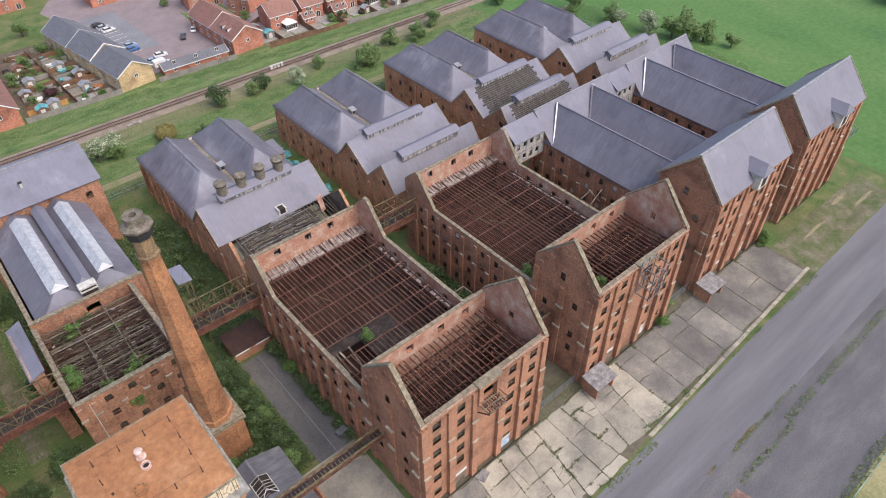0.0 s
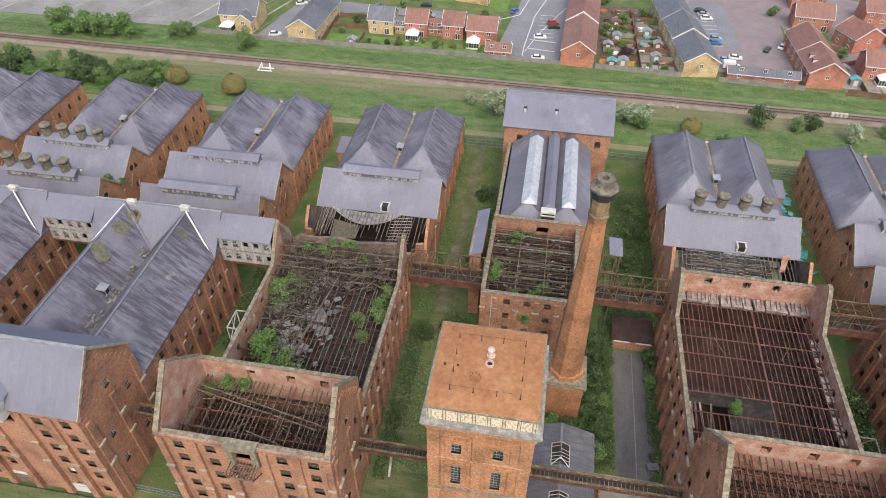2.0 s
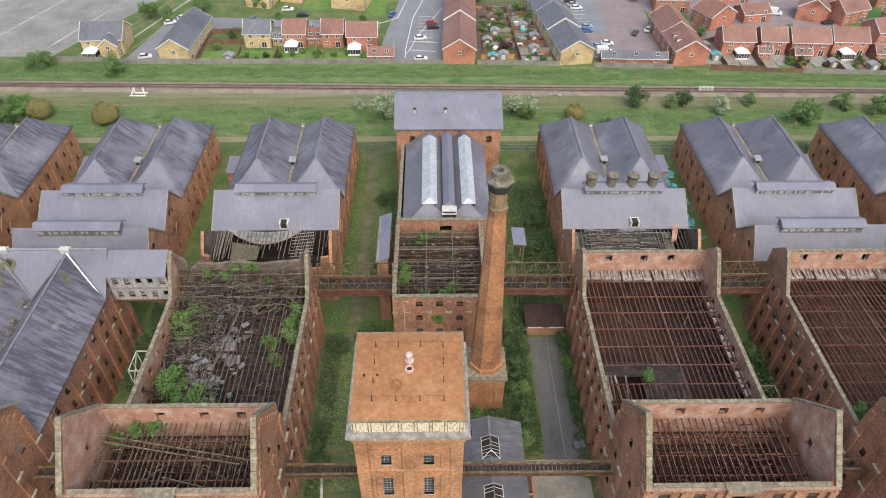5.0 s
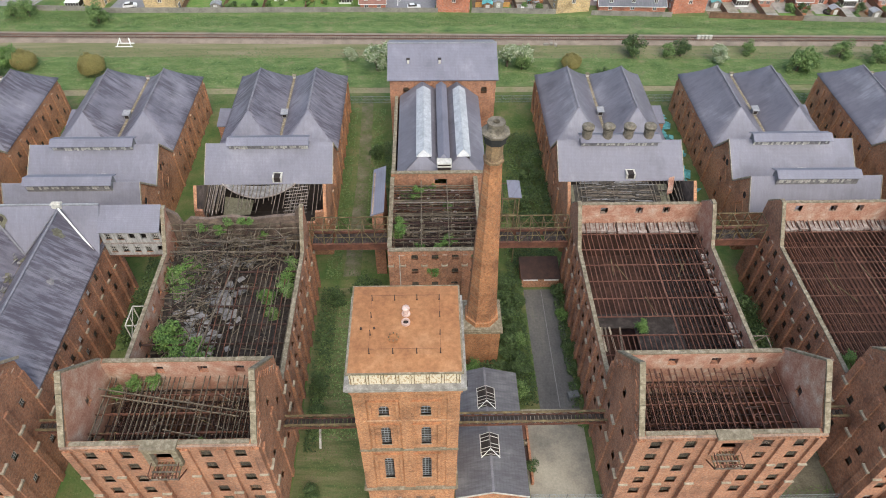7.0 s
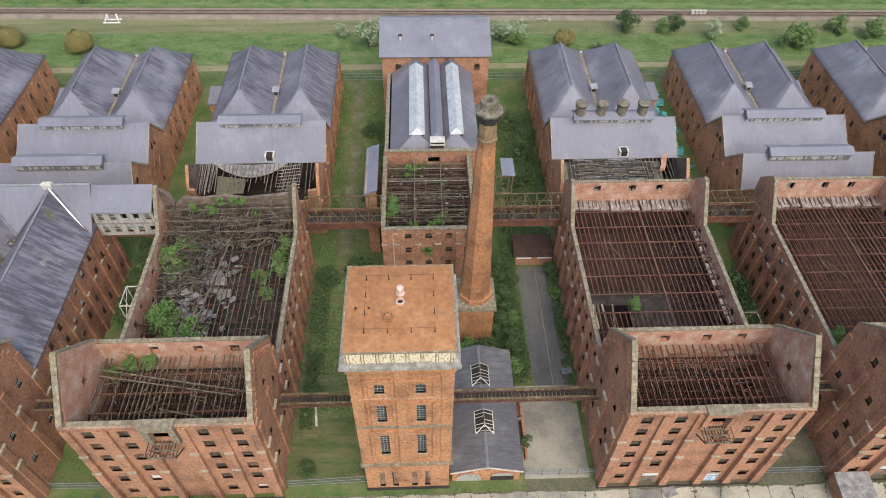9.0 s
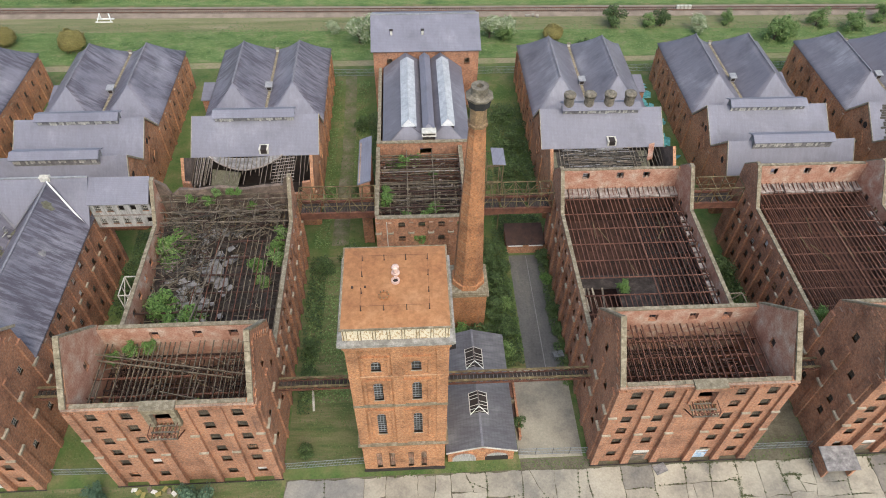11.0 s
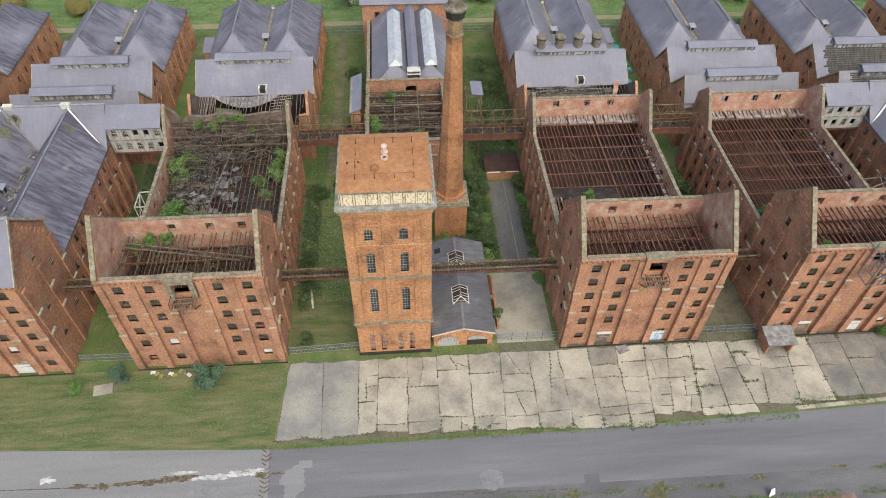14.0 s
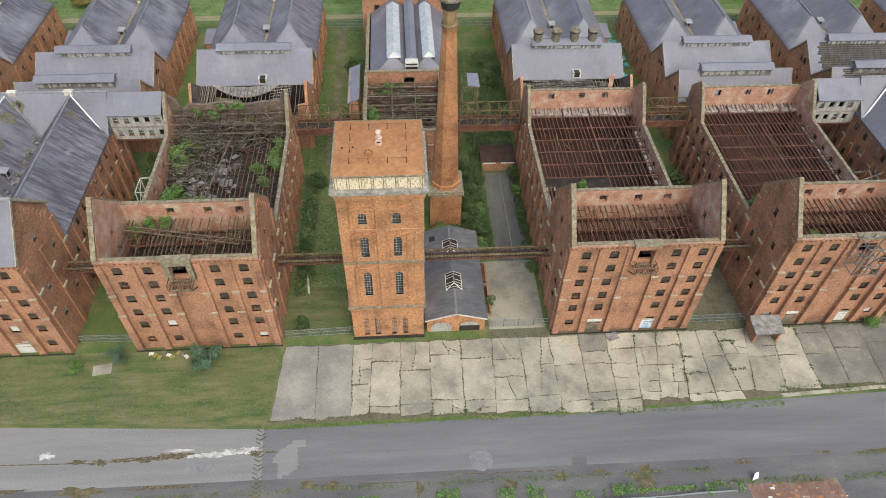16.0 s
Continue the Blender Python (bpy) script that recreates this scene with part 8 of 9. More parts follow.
PLOTS = [mottled("garden_soil", [(0.3, (0.06, 0.045, 0.03)), (0.6, (0.13, 0.10, 0.07))], 0.5, 3), mottled("garden_paving", [(0.3, (0.20, 0.19, 0.17)), (0.6, (0.32, 0.30, 0.27))], 0.6, 3), mottled("garden_gravel", [(0.3, (0.17, 0.145, 0.11)), (0.6, (0.27, 0.24, 0.19))], 0.6, 5), mottled("timber_decking", [(0.3, (0.12, 0.085, 0.055)), (0.6, (0.22, 0.16, 0.10))], 0.5, 4, 0.85, 0, 0.2, (0.3, 3, 1)), LAWN]
plot_dice = random.Random(77)
for x in (62, 67.4, 73, 79, 84.5, 90, 96, 103, 109.5, 116.4, 123):
    w = plot_dice.uniform(4.6, 5.3)
    yb = 151.6 - 0.06 * (x - 62)
    sheet("garden", rect(x, x + w, yb, yb + 4.2), 0.012, plot_dice.choice(PLOTS[1:]), "small back garden plot")
    sheet("garden", rect(x, x + w, yb + 4.3, yb + 12), 0.012, plot_dice.choice(PLOTS[1:4]), "paved patio behind a house")
sheet("garden", rect(-11, 14, 156, 205), 0.011, PLOTS[0], "patchy soil of the back gardens")
for y in (156.4, 162.4, 168.0, 173.6, 179.6, 185.6, 191.4, 197.4):
    for xa, xb in ((-9.4 + 0.13 * (y - 156), 1.2), (2.8, 13.0 - 0.14 * (y - 156))):
        cut = xa + (xb - xa) * plot_dice.uniform(0.3, 0.6)
        sheet("garden", rect(xa, cut, y, y + 4.6), 0.018, plot_dice.choice(PLOTS[1:4]), "paved or gravelled garden plot")
        sheet("garden", rect(cut + 0.2, xb, y + 0.4, y + 4.4), 0.016, plot_dice.choice(PLOTS[2:]), "small garden plot")

hw_ = Mesh(WHITE).box(0, 1.2, -0.07, 0.0, 0, 0.1).box(0, 1.2, -0.07, 0.0, 1.1, 1.2).box(0, 0.1, -0.07, 0, 0, 1.2).box(1.1, 1.2, -0.07, 0, 0, 1.2).box(0.55, 0.65, -0.07, 0, 0, 1.2)
HW = (hw_.data("window"), Mesh(PANE).box(0.1, 1.1, -0.03, 0.0, 0.1, 1.1).data("pane"))
HD = (Mesh(WHITE).box(0, 1.7, -0.08, 0, 0, 0.08).box(0, 1.7, -0.08, 0, 2.0, 2.1).box(0, 0.1, -0.08, 0, 0, 2.1).box(1.6, 1.7, -0.08, 0, 0, 2.1).box(0.8, 0.9, -0.08, 0, 0, 2.1).data("patio_door"), Mesh(PANE).box(0.1, 1.6, -0.04, 0, 0.08, 2.0).data("pane"))


def glaze(parent, data, x, y, z, turn):
    ob = new("window" if data is HW else "patio_door", data[0])
    ob.parent = parent
    ob.matrix_basis = pose(x, y, z, 0, 0, turn)
    p = new("pane", data[1])
    p.parent = ob


def house(x, y, w, d, axis, wall, roof, turn=0.0, eave=4.9, ridge=7.9, label="", dormers=0, lights=0, door=True):
    k = thing("house", x, y, 0, label, "house", "estate houses", turn)
    m = Mesh(wall)
    m.wall((0, 0, 0), (1, 0, 0), w, eave if axis == "x" else [(0, eave), (w / 2, ridge), (w, eave)], [], 0.3)
    m.wall((w, d, 0), (-1, 0, 0), w, eave if axis == "x" else [(0, eave), (w / 2, ridge), (w, eave)], [], 0.3)
    m.wall((w, 0.3, 0), (0, 1, 0), d - 0.6, eave if axis == "y" else [(0, eave), (d / 2 - 0.3, ridge), (d - 0.6, eave)], [], 0.3)
    m.wall((0, d - 0.3, 0), (0, -1, 0), d - 0.6, eave if axis == "y" else [(0, eave), (d / 2 - 0.3, ridge), (d - 0.6, eave)], [], 0.3)
    part("wall", m, k)
    o = 0.35
    r, e = Mesh(roof), eave - 0.15
    f = Mesh(WHITE)
    if axis == "x":
        r.slab(((-o, -o, e), (w + o, -o, e), (w + o, d / 2, ridge + 0.15), (-o, d / 2, ridge + 0.15)), 0.15)
        r.slab(((-o, d / 2, ridge + 0.15), (w + o, d / 2, ridge + 0.15), (w + o, d + o, e), (-o, d + o, e)), 0.15)
        for xx in (-o, w + o):
            f.beam((xx, -o, e - 0.05), (xx, d / 2, ridge + 0.1), 0.08, 0.28)
            f.beam((xx, d / 2, ridge + 0.1), (xx, d + o, e - 0.05), 0.08, 0.28)
        f.beam((-o, -o, e - 0.1), (w + o, -o, e - 0.1), 0.1, 0.2)
    else:
        r.slab(((-o, -o, e), (w / 2, -o, ridge + 0.15), (w / 2, d + o, ridge + 0.15), (-o, d + o, e)), -0.15)
        r.slab(((w / 2, -o, ridge + 0.15), (w + o, -o, e), (w + o, d + o, e), (w / 2, d + o, ridge + 0.15)), -0.15)
        for yy in (-o, d + o):
            f.beam((-o, yy, e + 0.05), (w / 2, yy, ridge + 0.2), 0.08, 0.28)
            f.beam((w / 2, yy, ridge + 0.2), (w + o, yy, e + 0.05), 0.08, 0.28)
        for xx in (-o, w + o):
            f.beam((xx, -o, e - 0.1), (xx, d + o, e - 0.1), 0.1, 0.2)
    part("roof", r, k, "tiled pitched roof")
    part("bargeboard", f, k, "white fascia")
    if axis == "x":
        n = 2 if w < 11 else 3
        for i in range(n):
            xx = w * (i + 0.5) / n - 0.6
            glaze(k, HW, xx, 0, 3.3, 0)
            if i == n - 1 and door:
                glaze(k, HD, xx - 0.3, 0, 0.1, 0)
            else:
                glaze(k, HW, xx, 0, 1.0, 0)
        glaze(k, HW, w, d * 0.45, 3.3, 90)
    else:
        glaze(k, HW, w / 2 - 0.6, 0, 3.0, 0) if d < 20 else glaze(k, HW, w / 2 - 0.4, 0, 3.2, 0)
        n = int(d / 4)
        for i in range(n):
            yy = d * (i + 0.5) / n
            glaze(k, HW, w, yy - 0.6, 3.2, 90)
            glaze(k, HW if i % 2 else HD, w, yy - 0.6, 1.0 if i % 2 else 0.1, 90)
            glaze(k, HW, 0, yy + 0.6, 3.2, 270)
            glaze(k, HW, 0, yy + 0.6, 1.0, 270)
        for i in range(lights):
            yy, s = d * (0.2 + 0.7 * i / max(1, lights)), (ridge - eave) / (w / 2)
            for dy in (0, 1.3):
                q = Mesh(IRON, GLAZED)
                xx = w * 0.27
                q.slab(((xx - 0.45, yy + dy, eave + s * (xx - 0.45) + 0.25), (xx + 0.45, yy + dy, eave + s * (xx + 0.45) + 0.25), (xx + 0.45, yy + dy + 0.8, eave + s * (xx + 0.45) + 0.25), (xx - 0.45, yy + dy + 0.8, eave + s * (xx - 0.45) + 0.25)), 0.08, 1)
                part("rooflight", q, k, "pale roof light")
        for i in range(dormers):
            yy = d * 0.3 + i * 3.2
            q = Mesh(WHITE, roof, PANE)
            xx = w * 0.2
            q.box(xx - 0.9, xx + 1.5, yy, yy + 1.6, eave + 0.4, eave + 2.2)
            q.box(xx - 0.94, xx - 0.9, yy + 0.3, yy + 1.3, eave + 0.9, eave + 2.0, 2)
            q.slab(((xx - 1.1, yy - 0.2, eave + 2.2), (xx + 1.9, yy - 0.2, eave + 2.4), (xx + 1.9, yy + 1.8, eave + 2.4), (xx - 1.1, yy + 1.8, eave + 2.2)), 0.15, 1)
            part("dormer", q, k, "small white dormer")
    return k


RED, YEL = "red brick house with brown tiled roof and white fascias", "yellow brick house with dark grey roof and white fascias"
house(-137.6, 162.4, 12.8, 10.6, "x", BRICK_YELLOW, TILE_GREY, 3, 5.0, 8.6, label=YEL)
house(-131.0, 159.4, 5.6, 4.2, "y", BRICK_YELLOW, TILE_GREY, 3, 4.2, 6.4, label=YEL)
house(-111.6, 156.6, 9.8, 24, "y", BRICK_YELLOW, TILE_GREY, -3, label=YEL, lights=2)
house(-87.0, 167.2, 8.4, 8.5, "x", BRICK_YELLOW, TILE_GREY, label=YEL)
house(-78.2, 168.6, 3.6, 6, "x", BRICK_YELLOW, TILE_GREY, 0, 3.0, 4.6, label="low yellow brick garage with grey roof", door=False)
house(-74.3, 167.2, 7.2, 9, "x", BRICK_HOUSE, TILE_RED, label=RED)
house(-66.9, 169.2, 4.9, 6.5, "x", BRICK_HOUSE, TILE_RED, 0, 2.6, 4.6, label="low red brick garage with tiled roof", door=False)
house(-61.8, 167.4, 6.9, 9, "x", BRICK_HOUSE, TILE_RED, label=RED)
house(-53.4, 165.2, 9.6, 9, "x", BRICK_HOUSE, TILE_RED, label=RED)
house(-46, 157.0, 7.8, 5.5, "x", BRICK_HOUSE, TILE_RED, 0, 2.4, 4.0, label="low red brick garage with tiled roof", door=False)
for i in range(4):
    y = 155.9 + i * 21.5
    house(-22.4 + i * 0.8, y, 10.2, 20.5, "y", BRICK_HOUSE, TILE_RED, -2.0, 5.0 + 0.4 * (i % 2), 8.2 + 0.4 * (i % 2), label=RED)
house(14.6, 154.6, 10.6, 15, "y", BRICK_YELLOW, TILE_GREY, 8, label=YEL, lights=1)
house(12.4, 170.0, 10.6, 14, "y", BRICK_YELLOW, TILE_GREY, 8, 5.4, 8.6, label=YEL, lights=2)
house(10.2, 185.2, 10.6, 16, "y", BRICK_YELLOW, TILE_GREY, 8, 5.0, 8.2, label=YEL, lights=1)
house(50.5, 154.3, 10.6, 13.5, "y", BRICK_HOUSE, TILE_RED, 3, 5.0, 8.2, label=RED, dormers=2)
house(49.8, 168.2, 10.6, 14, "y", BRICK_HOUSE, TILE_RED, 3, 5.0, 8.4, label=RED)
house(28, 155.3, 20.5, 4.6, "x", BRICK_HOUSE, TILE_GREY, -2, 2.4, 3.6, label="row of low brick garages with grey roof", door=False)
house(68.2, 162.0, 10, 9, "x", BRICK_HOUSE, TILE_RED, -3, label=RED)
house(80.6, 162.0, 8, 8.5, "x", BRICK_HOUSE, TILE_RED, -3, label=RED)
house(79, 158.6, 4, 3.4, "x", BRICK_HOUSE, TILE_RED, -3, 2.5, 4.0, label="low red brick outbuilding with tiled roof", door=False)
house(90.2, 161.0, 12, 8.5, "x", BRICK_HOUSE, TILE_RED, -3, label=RED)
house(90.4, 157.4, 5.0, 3.6, "x", BRICK_HOUSE, TILE_RED, -3, 2.5, 4.0, label="low red brick outbuilding with tiled roof", door=False)
house(104.0, 161.5, 11, 9, "x", BRICK_HOUSE, TILE_RED, -3, label=RED)
house(117, 158, 7, 6, "x", BRICK_HOUSE, TILE_RED, -3, 2.6, 4.4, label="low red brick garage with tiled roof", door=False)
house(122, 168, 12, 9, "x", BRICK_HOUSE, TILE_RED, 12, label=RED)
house(70, 180, 11, 9.5, "y", BRICK_HOUSE, TILE_RED, 25, label=RED)
house(84, 186, 10, 8, "x", BRICK_HOUSE, TILE_RED, 10, 3.4, 5.4, label=RED)
house(104, 190, 10, 9, "y", BRICK_HOUSE, TILE_RED, -25, label=RED)
house(118, 184, 11, 9, "x", BRICK_HOUSE, TILE_RED, 20, label=RED)
house(134, 178, 11, 9, "y", BRICK_HOUSE, TILE_RED, 10, label=RED)
house(55, 196, 12, 9, "x", BRICK_HOUSE, TILE_RED, -4, label=RED)
house(58, 214, 11, 9, "x", BRICK_HOUSE, TILE_RED, -4, label=RED)
house(-62.5, 199.6, 12.5, 11, "y", BRICK_YELLOW, TILE_GREY, -12, label=YEL)
house(-82.0, 205.5, 8.5, 10, "y", BRICK_YELLOW, TILE_GREY, -12, label=YEL)
house(-54.5, 220.5, 14, 9, "x", BRICK_YELLOW, TILE_GREY, -20, label=YEL)
house(-93.5, 200.5, 9, 9.5, "y", BRICK_YELLOW, TILE_GREY, -12, label=YEL)
house(-76.0, 232.0, 13, 9, "x", BRICK_YELLOW, TILE_GREY, -10, label=YEL)
house(-100, 214, 14, 9, "x", BRICK_YELLOW, TILE_GREY, 6, label=YEL)
house(30, 222, 18, 9, "x", BRICK_HOUSE, TILE_RED, 3, label=RED)
for x, y in ((80, 204), (98, 212), (118, 206), (138, 200), (90, 226), (112, 232), (20, 246), (0, 238), (44, 244), (-70, 240), (-96, 236)):
    house(x, y, 12, 9, "x", BRICK_HOUSE, TILE_RED, rnd.uniform(-15, 15), label=RED)


def conservatory(x, y, w, d, label):
    k = thing("conservatory", x, y, 0, label, "conservatory")
    m = Mesh(GLAZED, WHITE, PANE)
    m.box(0.05, w - 0.05, 0.05, d, 0, 2.1, 2)
    part("glazing", m, k)
    fr = Mesh(WHITE)
    fr.box(0, w, 0, 0.08, 0, 0.5).box(0, w, 0, 0.1, 2.0, 2.2).box(0, 0.1, 0, d, 2.0, 2.2).box(w - 0.1, w, 0, d, 2.0, 2.2).box(0, 0.06, 0, d, 0, 0.5).box(w - 0.06, w, 0, d, 0, 0.5)
    for i in range(6):
        xx = i * (w - 0.08) / 5
        fr.box(xx, xx + 0.08, 0, 0.08, 0.5, 2.0)
    part("frame", fr, k)
    r = Mesh(WHITE)
    r.slab(((-0.1, -0.1, 2.2), (w + 0.1, -0.1, 2.2), (w / 2, d * 0.5, 3.2)), 0.08)
    r.slab(((w + 0.1, -0.1, 2.2), (w + 0.1, d, 2.2), (w / 2, d, 3.2), (w / 2, d * 0.5, 3.2)), 0.08)
    r.slab(((-0.1, d, 2.2), (-0.1, -0.1, 2.2), (w / 2, d * 0.5, 3.2), (w / 2, d, 3.2)), 0.08)
    part("roof", r, k, "white glazed roof")


for x, y in ((-73.6, 163.5), (-53.0, 161.5), (-136.6, 158.6), (72.0, 158.6), (106, 158)):
    conservatory(x, y, 4.2, 3.6, "white conservatory behind a house")


def fence_run(x0, y0, x1, y1, h, mat, label):
    k = thing("garden_fence", x0, y0, 0, label, "fence", "garden fences", math.degrees(math.atan2(y1 - y0, x1 - x0)))
    l = math.hypot(x1 - x0, y1 - y0)
    n = max(1, round(l / 1.9))
    for i in range(n):
        part("panel", Mesh(mat).box(l * i / n + 0.06, l * (i + 1) / n - 0.06, -0.03, 0.03, 0.05, h - 0.05 + rnd.uniform(-0.06, 0.06)), k)
    m = Mesh(mat)
    for i in range(n + 1):
        m.box(l * i / n - 0.06, l * i / n + 0.06, -0.06, 0.06, 0, h)
    part("fence_post", m, k, kind="stuff")


GREY_F, BROWN_F = "grey weathered timber panel fence", "brown timber panel garden fence"
fence_run(-126, 156, -46, 156, 1.8, FENCE_GREY, GREY_F)
fence_run(-46, 156, -22, 155.6, 1.6, FENCE_GREY, GREY_F)
fence_run(-11.5, 155.4, 14.4, 154.2, 1.8, FENCE_GREY, GREY_F)
fence_run(25.4, 153.5, 50, 152.0, 1.7, FENCE_GREY, GREY_F)
fence_run(61.5, 151.4, 78, 150.2, 2.0, FENCE, BROWN_F)
fence_run(78, 150.2, 90, 149.4, 1.6, FENCE, BROWN_F)
fence_run(90, 149.4, 150, 145.5, 1.8, FENCE_GREY, GREY_F)
fence_run(-148, 158, -126, 157, 1.8, FENCE_GREY, GREY_F)
for x in (-100.5, -88, -76, -63, -45.8):
    fence_run(x, 156.3, x, 165 if x > -90 else 178, 1.7, FENCE, BROWN_F)
fence_run(-100, 170, -88, 170, 1.7, FENCE, BROWN_F)
fence_run(-100, 178, -88, 178, 1.7, FENCE, BROWN_F)
fence_run(2.5, 156, 0.5, 200, 1.8, FENCE, BROWN_F)
for i, y in enumerate((162, 167.5, 173, 179, 185, 191, 197)):
    fence_run(-10.5 + 0.13 * (y - 156), y, 1.5, y, 1.7, (FENCE, FENCE_GREY)[i % 2], (BROWN_F, GREY_F)[i % 2])
    fence_run(2.2, y + 2, 13.5 - 0.14 * (y - 156), y + 2, 1.7, (FENCE_GREY, FENCE)[i % 2], (GREY_F, BROWN_F)[i % 2])
for x in (67, 78.5, 89.5, 102.8, 116):
    fence_run(x, 150.5 - 0.06 * (x - 78), x, 162, 1.8, FENCE, BROWN_F)
fence_run(61.2, 168, 69, 172, 1.8, FENCE, BROWN_F)
fence_run(61.2, 182, 69, 180, 1.8, FENCE, BROWN_F)


def shed(x, y, w, d, wall, roof, label, turn=0.0):
    k = thing("garden_shed", x, y, 0, label, "shed", "", turn)
    part("body", Mesh(wall).wall((0, 0, 0), (1, 0, 0), w, [(0, 1.8), (w / 2, 2.4), (w, 1.8)], [], 0.05).wall((w, d, 0), (-1, 0, 0), w, [(0, 1.8), (w / 2, 2.4), (w, 1.8)], [], 0.05).box(0, 0.05, 0, d, 0, 1.8).box(w - 0.05, w, 0, d, 0, 1.8), k)
    r = Mesh(roof).slab(((-0.15, -0.15, 1.75), (w / 2, -0.15, 2.5), (w / 2, d + 0.15, 2.5), (-0.15, d + 0.15, 1.75)), -0.06)
    r.slab(((w / 2, -0.15, 2.5), (w + 0.15, -0.15, 1.75), (w + 0.15, d + 0.15, 1.75), (w / 2, d + 0.15, 2.5)), -0.06)
    part("roof", r, k, "felt shed roof")
    part("door", Mesh(BOARD).box(w * 0.3, w * 0.7, -0.04, 0, 0.05, 1.7), k)


for x, y, mt, rf, lb in ((-92, 157.5, FENCE_GREY, LEAD, "grey garden shed with felt roof"), (-8, 157.2, FENCE, TEAL, "dark shed with a white door"), (-4.5, 158.5, FENCE_GREY, LEAD, "grey garden shed with felt roof"), (-9, 169, FENCE, LEAD, "brown garden shed with felt roof"), (-6, 176, FENCE_GREY, LEAD, "grey garden shed with felt roof"), (6, 163, FENCE_GREY, LEAD, "grey garden shed with felt roof"), (7, 172, FENCE, LEAD, "brown garden shed with felt roof"), (4, 181, FENCE_GREY, LEAD, "grey garden shed with felt roof"), (-6, 187, FENCE, TILE_RED, "brown garden shed with red roof"), (64, 158, FENCE_GREY, TEAL, "shed under a green awning"), (62.5, 165, FENCE, LEAD, "brown garden shed with felt roof"), (100, 153, FENCE, LEAD, "dark shed under a cover"), (112, 151, FENCE_GREY, LEAD, "grey garden shed with felt roof"), (-70, 180, FENCE, LEAD, "brown garden shed with felt roof")):
    shed(x, y, 3.0, 2.4, mt, rf, lb, rnd.uniform(-6, 6))
deck = Mesh(mottled("orange_timber", [(0.3, (0.40, 0.20, 0.06)), (0.7, (0.52, 0.29, 0.10))], 0.5, 4))
for i in range(12):
    deck.box(-10.2 + i * 0.9, -9.35 + i * 0.9, 158.9, 158.97, 0.05, 1.7)
plain("garden_fence", deck, "new orange timber panel fence", "fence", "garden fences")
for x, y, s, kd in ((-7, 165, 0.6, "green"), (-3, 171, 0.55, "bright"), (5, 158.5, 0.4, "bright"), (9.5, 157.6, 0.4, "bright"), (-8.0, 181, 0.8, "green"), (-2, 190, 0.9, "green"), (5, 196, 0.8, "tall"), (8, 177, 0.5, "green"), (-1.5, 166, 0.75, "purple"), (9, 190, 0.6, "green"), (-96, 166, 0.5, "green"), (-93, 174, 0.6, "dark"), (-57, 161, 0.35, "bright"), (-67.5, 163, 0.35, "green"), (66, 176, 0.7, "green"), (88, 156, 0.5, "bright"), (96, 178, 0.7, "green"), (130, 160, 0.9, "green"), (-108, 196, 1.2, "tall"), (-125, 190, 1.3, "tall"), (-88, 200, 1.0, "green"), (-50, 188, 0.5, "bright"), (-80, 190, 0.5, "bright"), (-118, 188, 1.0, "green"), (50, 206, 0.8, "green"), (76, 198, 0.7, "green"), (125, 196, 0.9, "tall"), (-16, 250, 1.0, "tall"), (-8, 206, 0.8, "green"), (4, 214, 1.0, "tall")):
    tree(kd, x, y, s)

for i in range(46):
    x, y = plot_dice.choice((plot_dice.uniform(-9, 1), plot_dice.uniform(3, 11), plot_dice.uniform(80, 128), plot_dice.uniform(-98, -48))), 0
    y = plot_dice.uniform(157, 200) if -10 < x < 12 else plot_dice.uniform(152, 157) if x > 0 else plot_dice.uniform(157, 163)
    tree(plot_dice.choice(("green", "bright", "dark", "green", "gold")), x, y, plot_dice.uniform(0.22, 0.55))
for i in range(40):
    x, y = plot_dice.choice((plot_dice.uniform(-9, 1), plot_dice.uniform(3, 11), plot_dice.uniform(80, 128))), 0
    y = plot_dice.uniform(157, 200) if x < 12 else plot_dice.uniform(152, 157)
    c = plot_dice.choice((WHITE, TEAL, FENCE, LEAD, DARK, OCHRE))
    if i % 3:
        m = Mesh(c).box(-0.9, 0.9, -0.5, 0.5, 0.7, 0.78)
        for sx in (-0.8, 0.8):
            for sy in (-0.4, 0.4):
                m.box(sx - 0.05, sx + 0.05, sy - 0.05, sy + 0.05, 0, 0.7)
        plain("garden_table", m, "garden table standing on a patio", "table", "garden furniture", "", pose(x, y, 0.02, 0, 0, plot_dice.uniform(0, 90)))
    else:
        m = Mesh(c).ring(0, 0, 12, [(0, 1.3), (0.12, 1.35), (0.7, 1.35), (0.72, 1.25), (0.6, 1.2)])
        plain("paddling_pool", m, "round garden tub on the paving", "tub", "garden furniture", "", pose(x, y, 0.02))


# ---- cars ----
def paint(name, c):
    m, t, b = material(name)
    b.inputs["Base Color"].default_value = (*c, 1)
    b.inputs["Roughness"].default_value, b.inputs["Coat Weight"].default_value = 0.35, 0.6
    return m


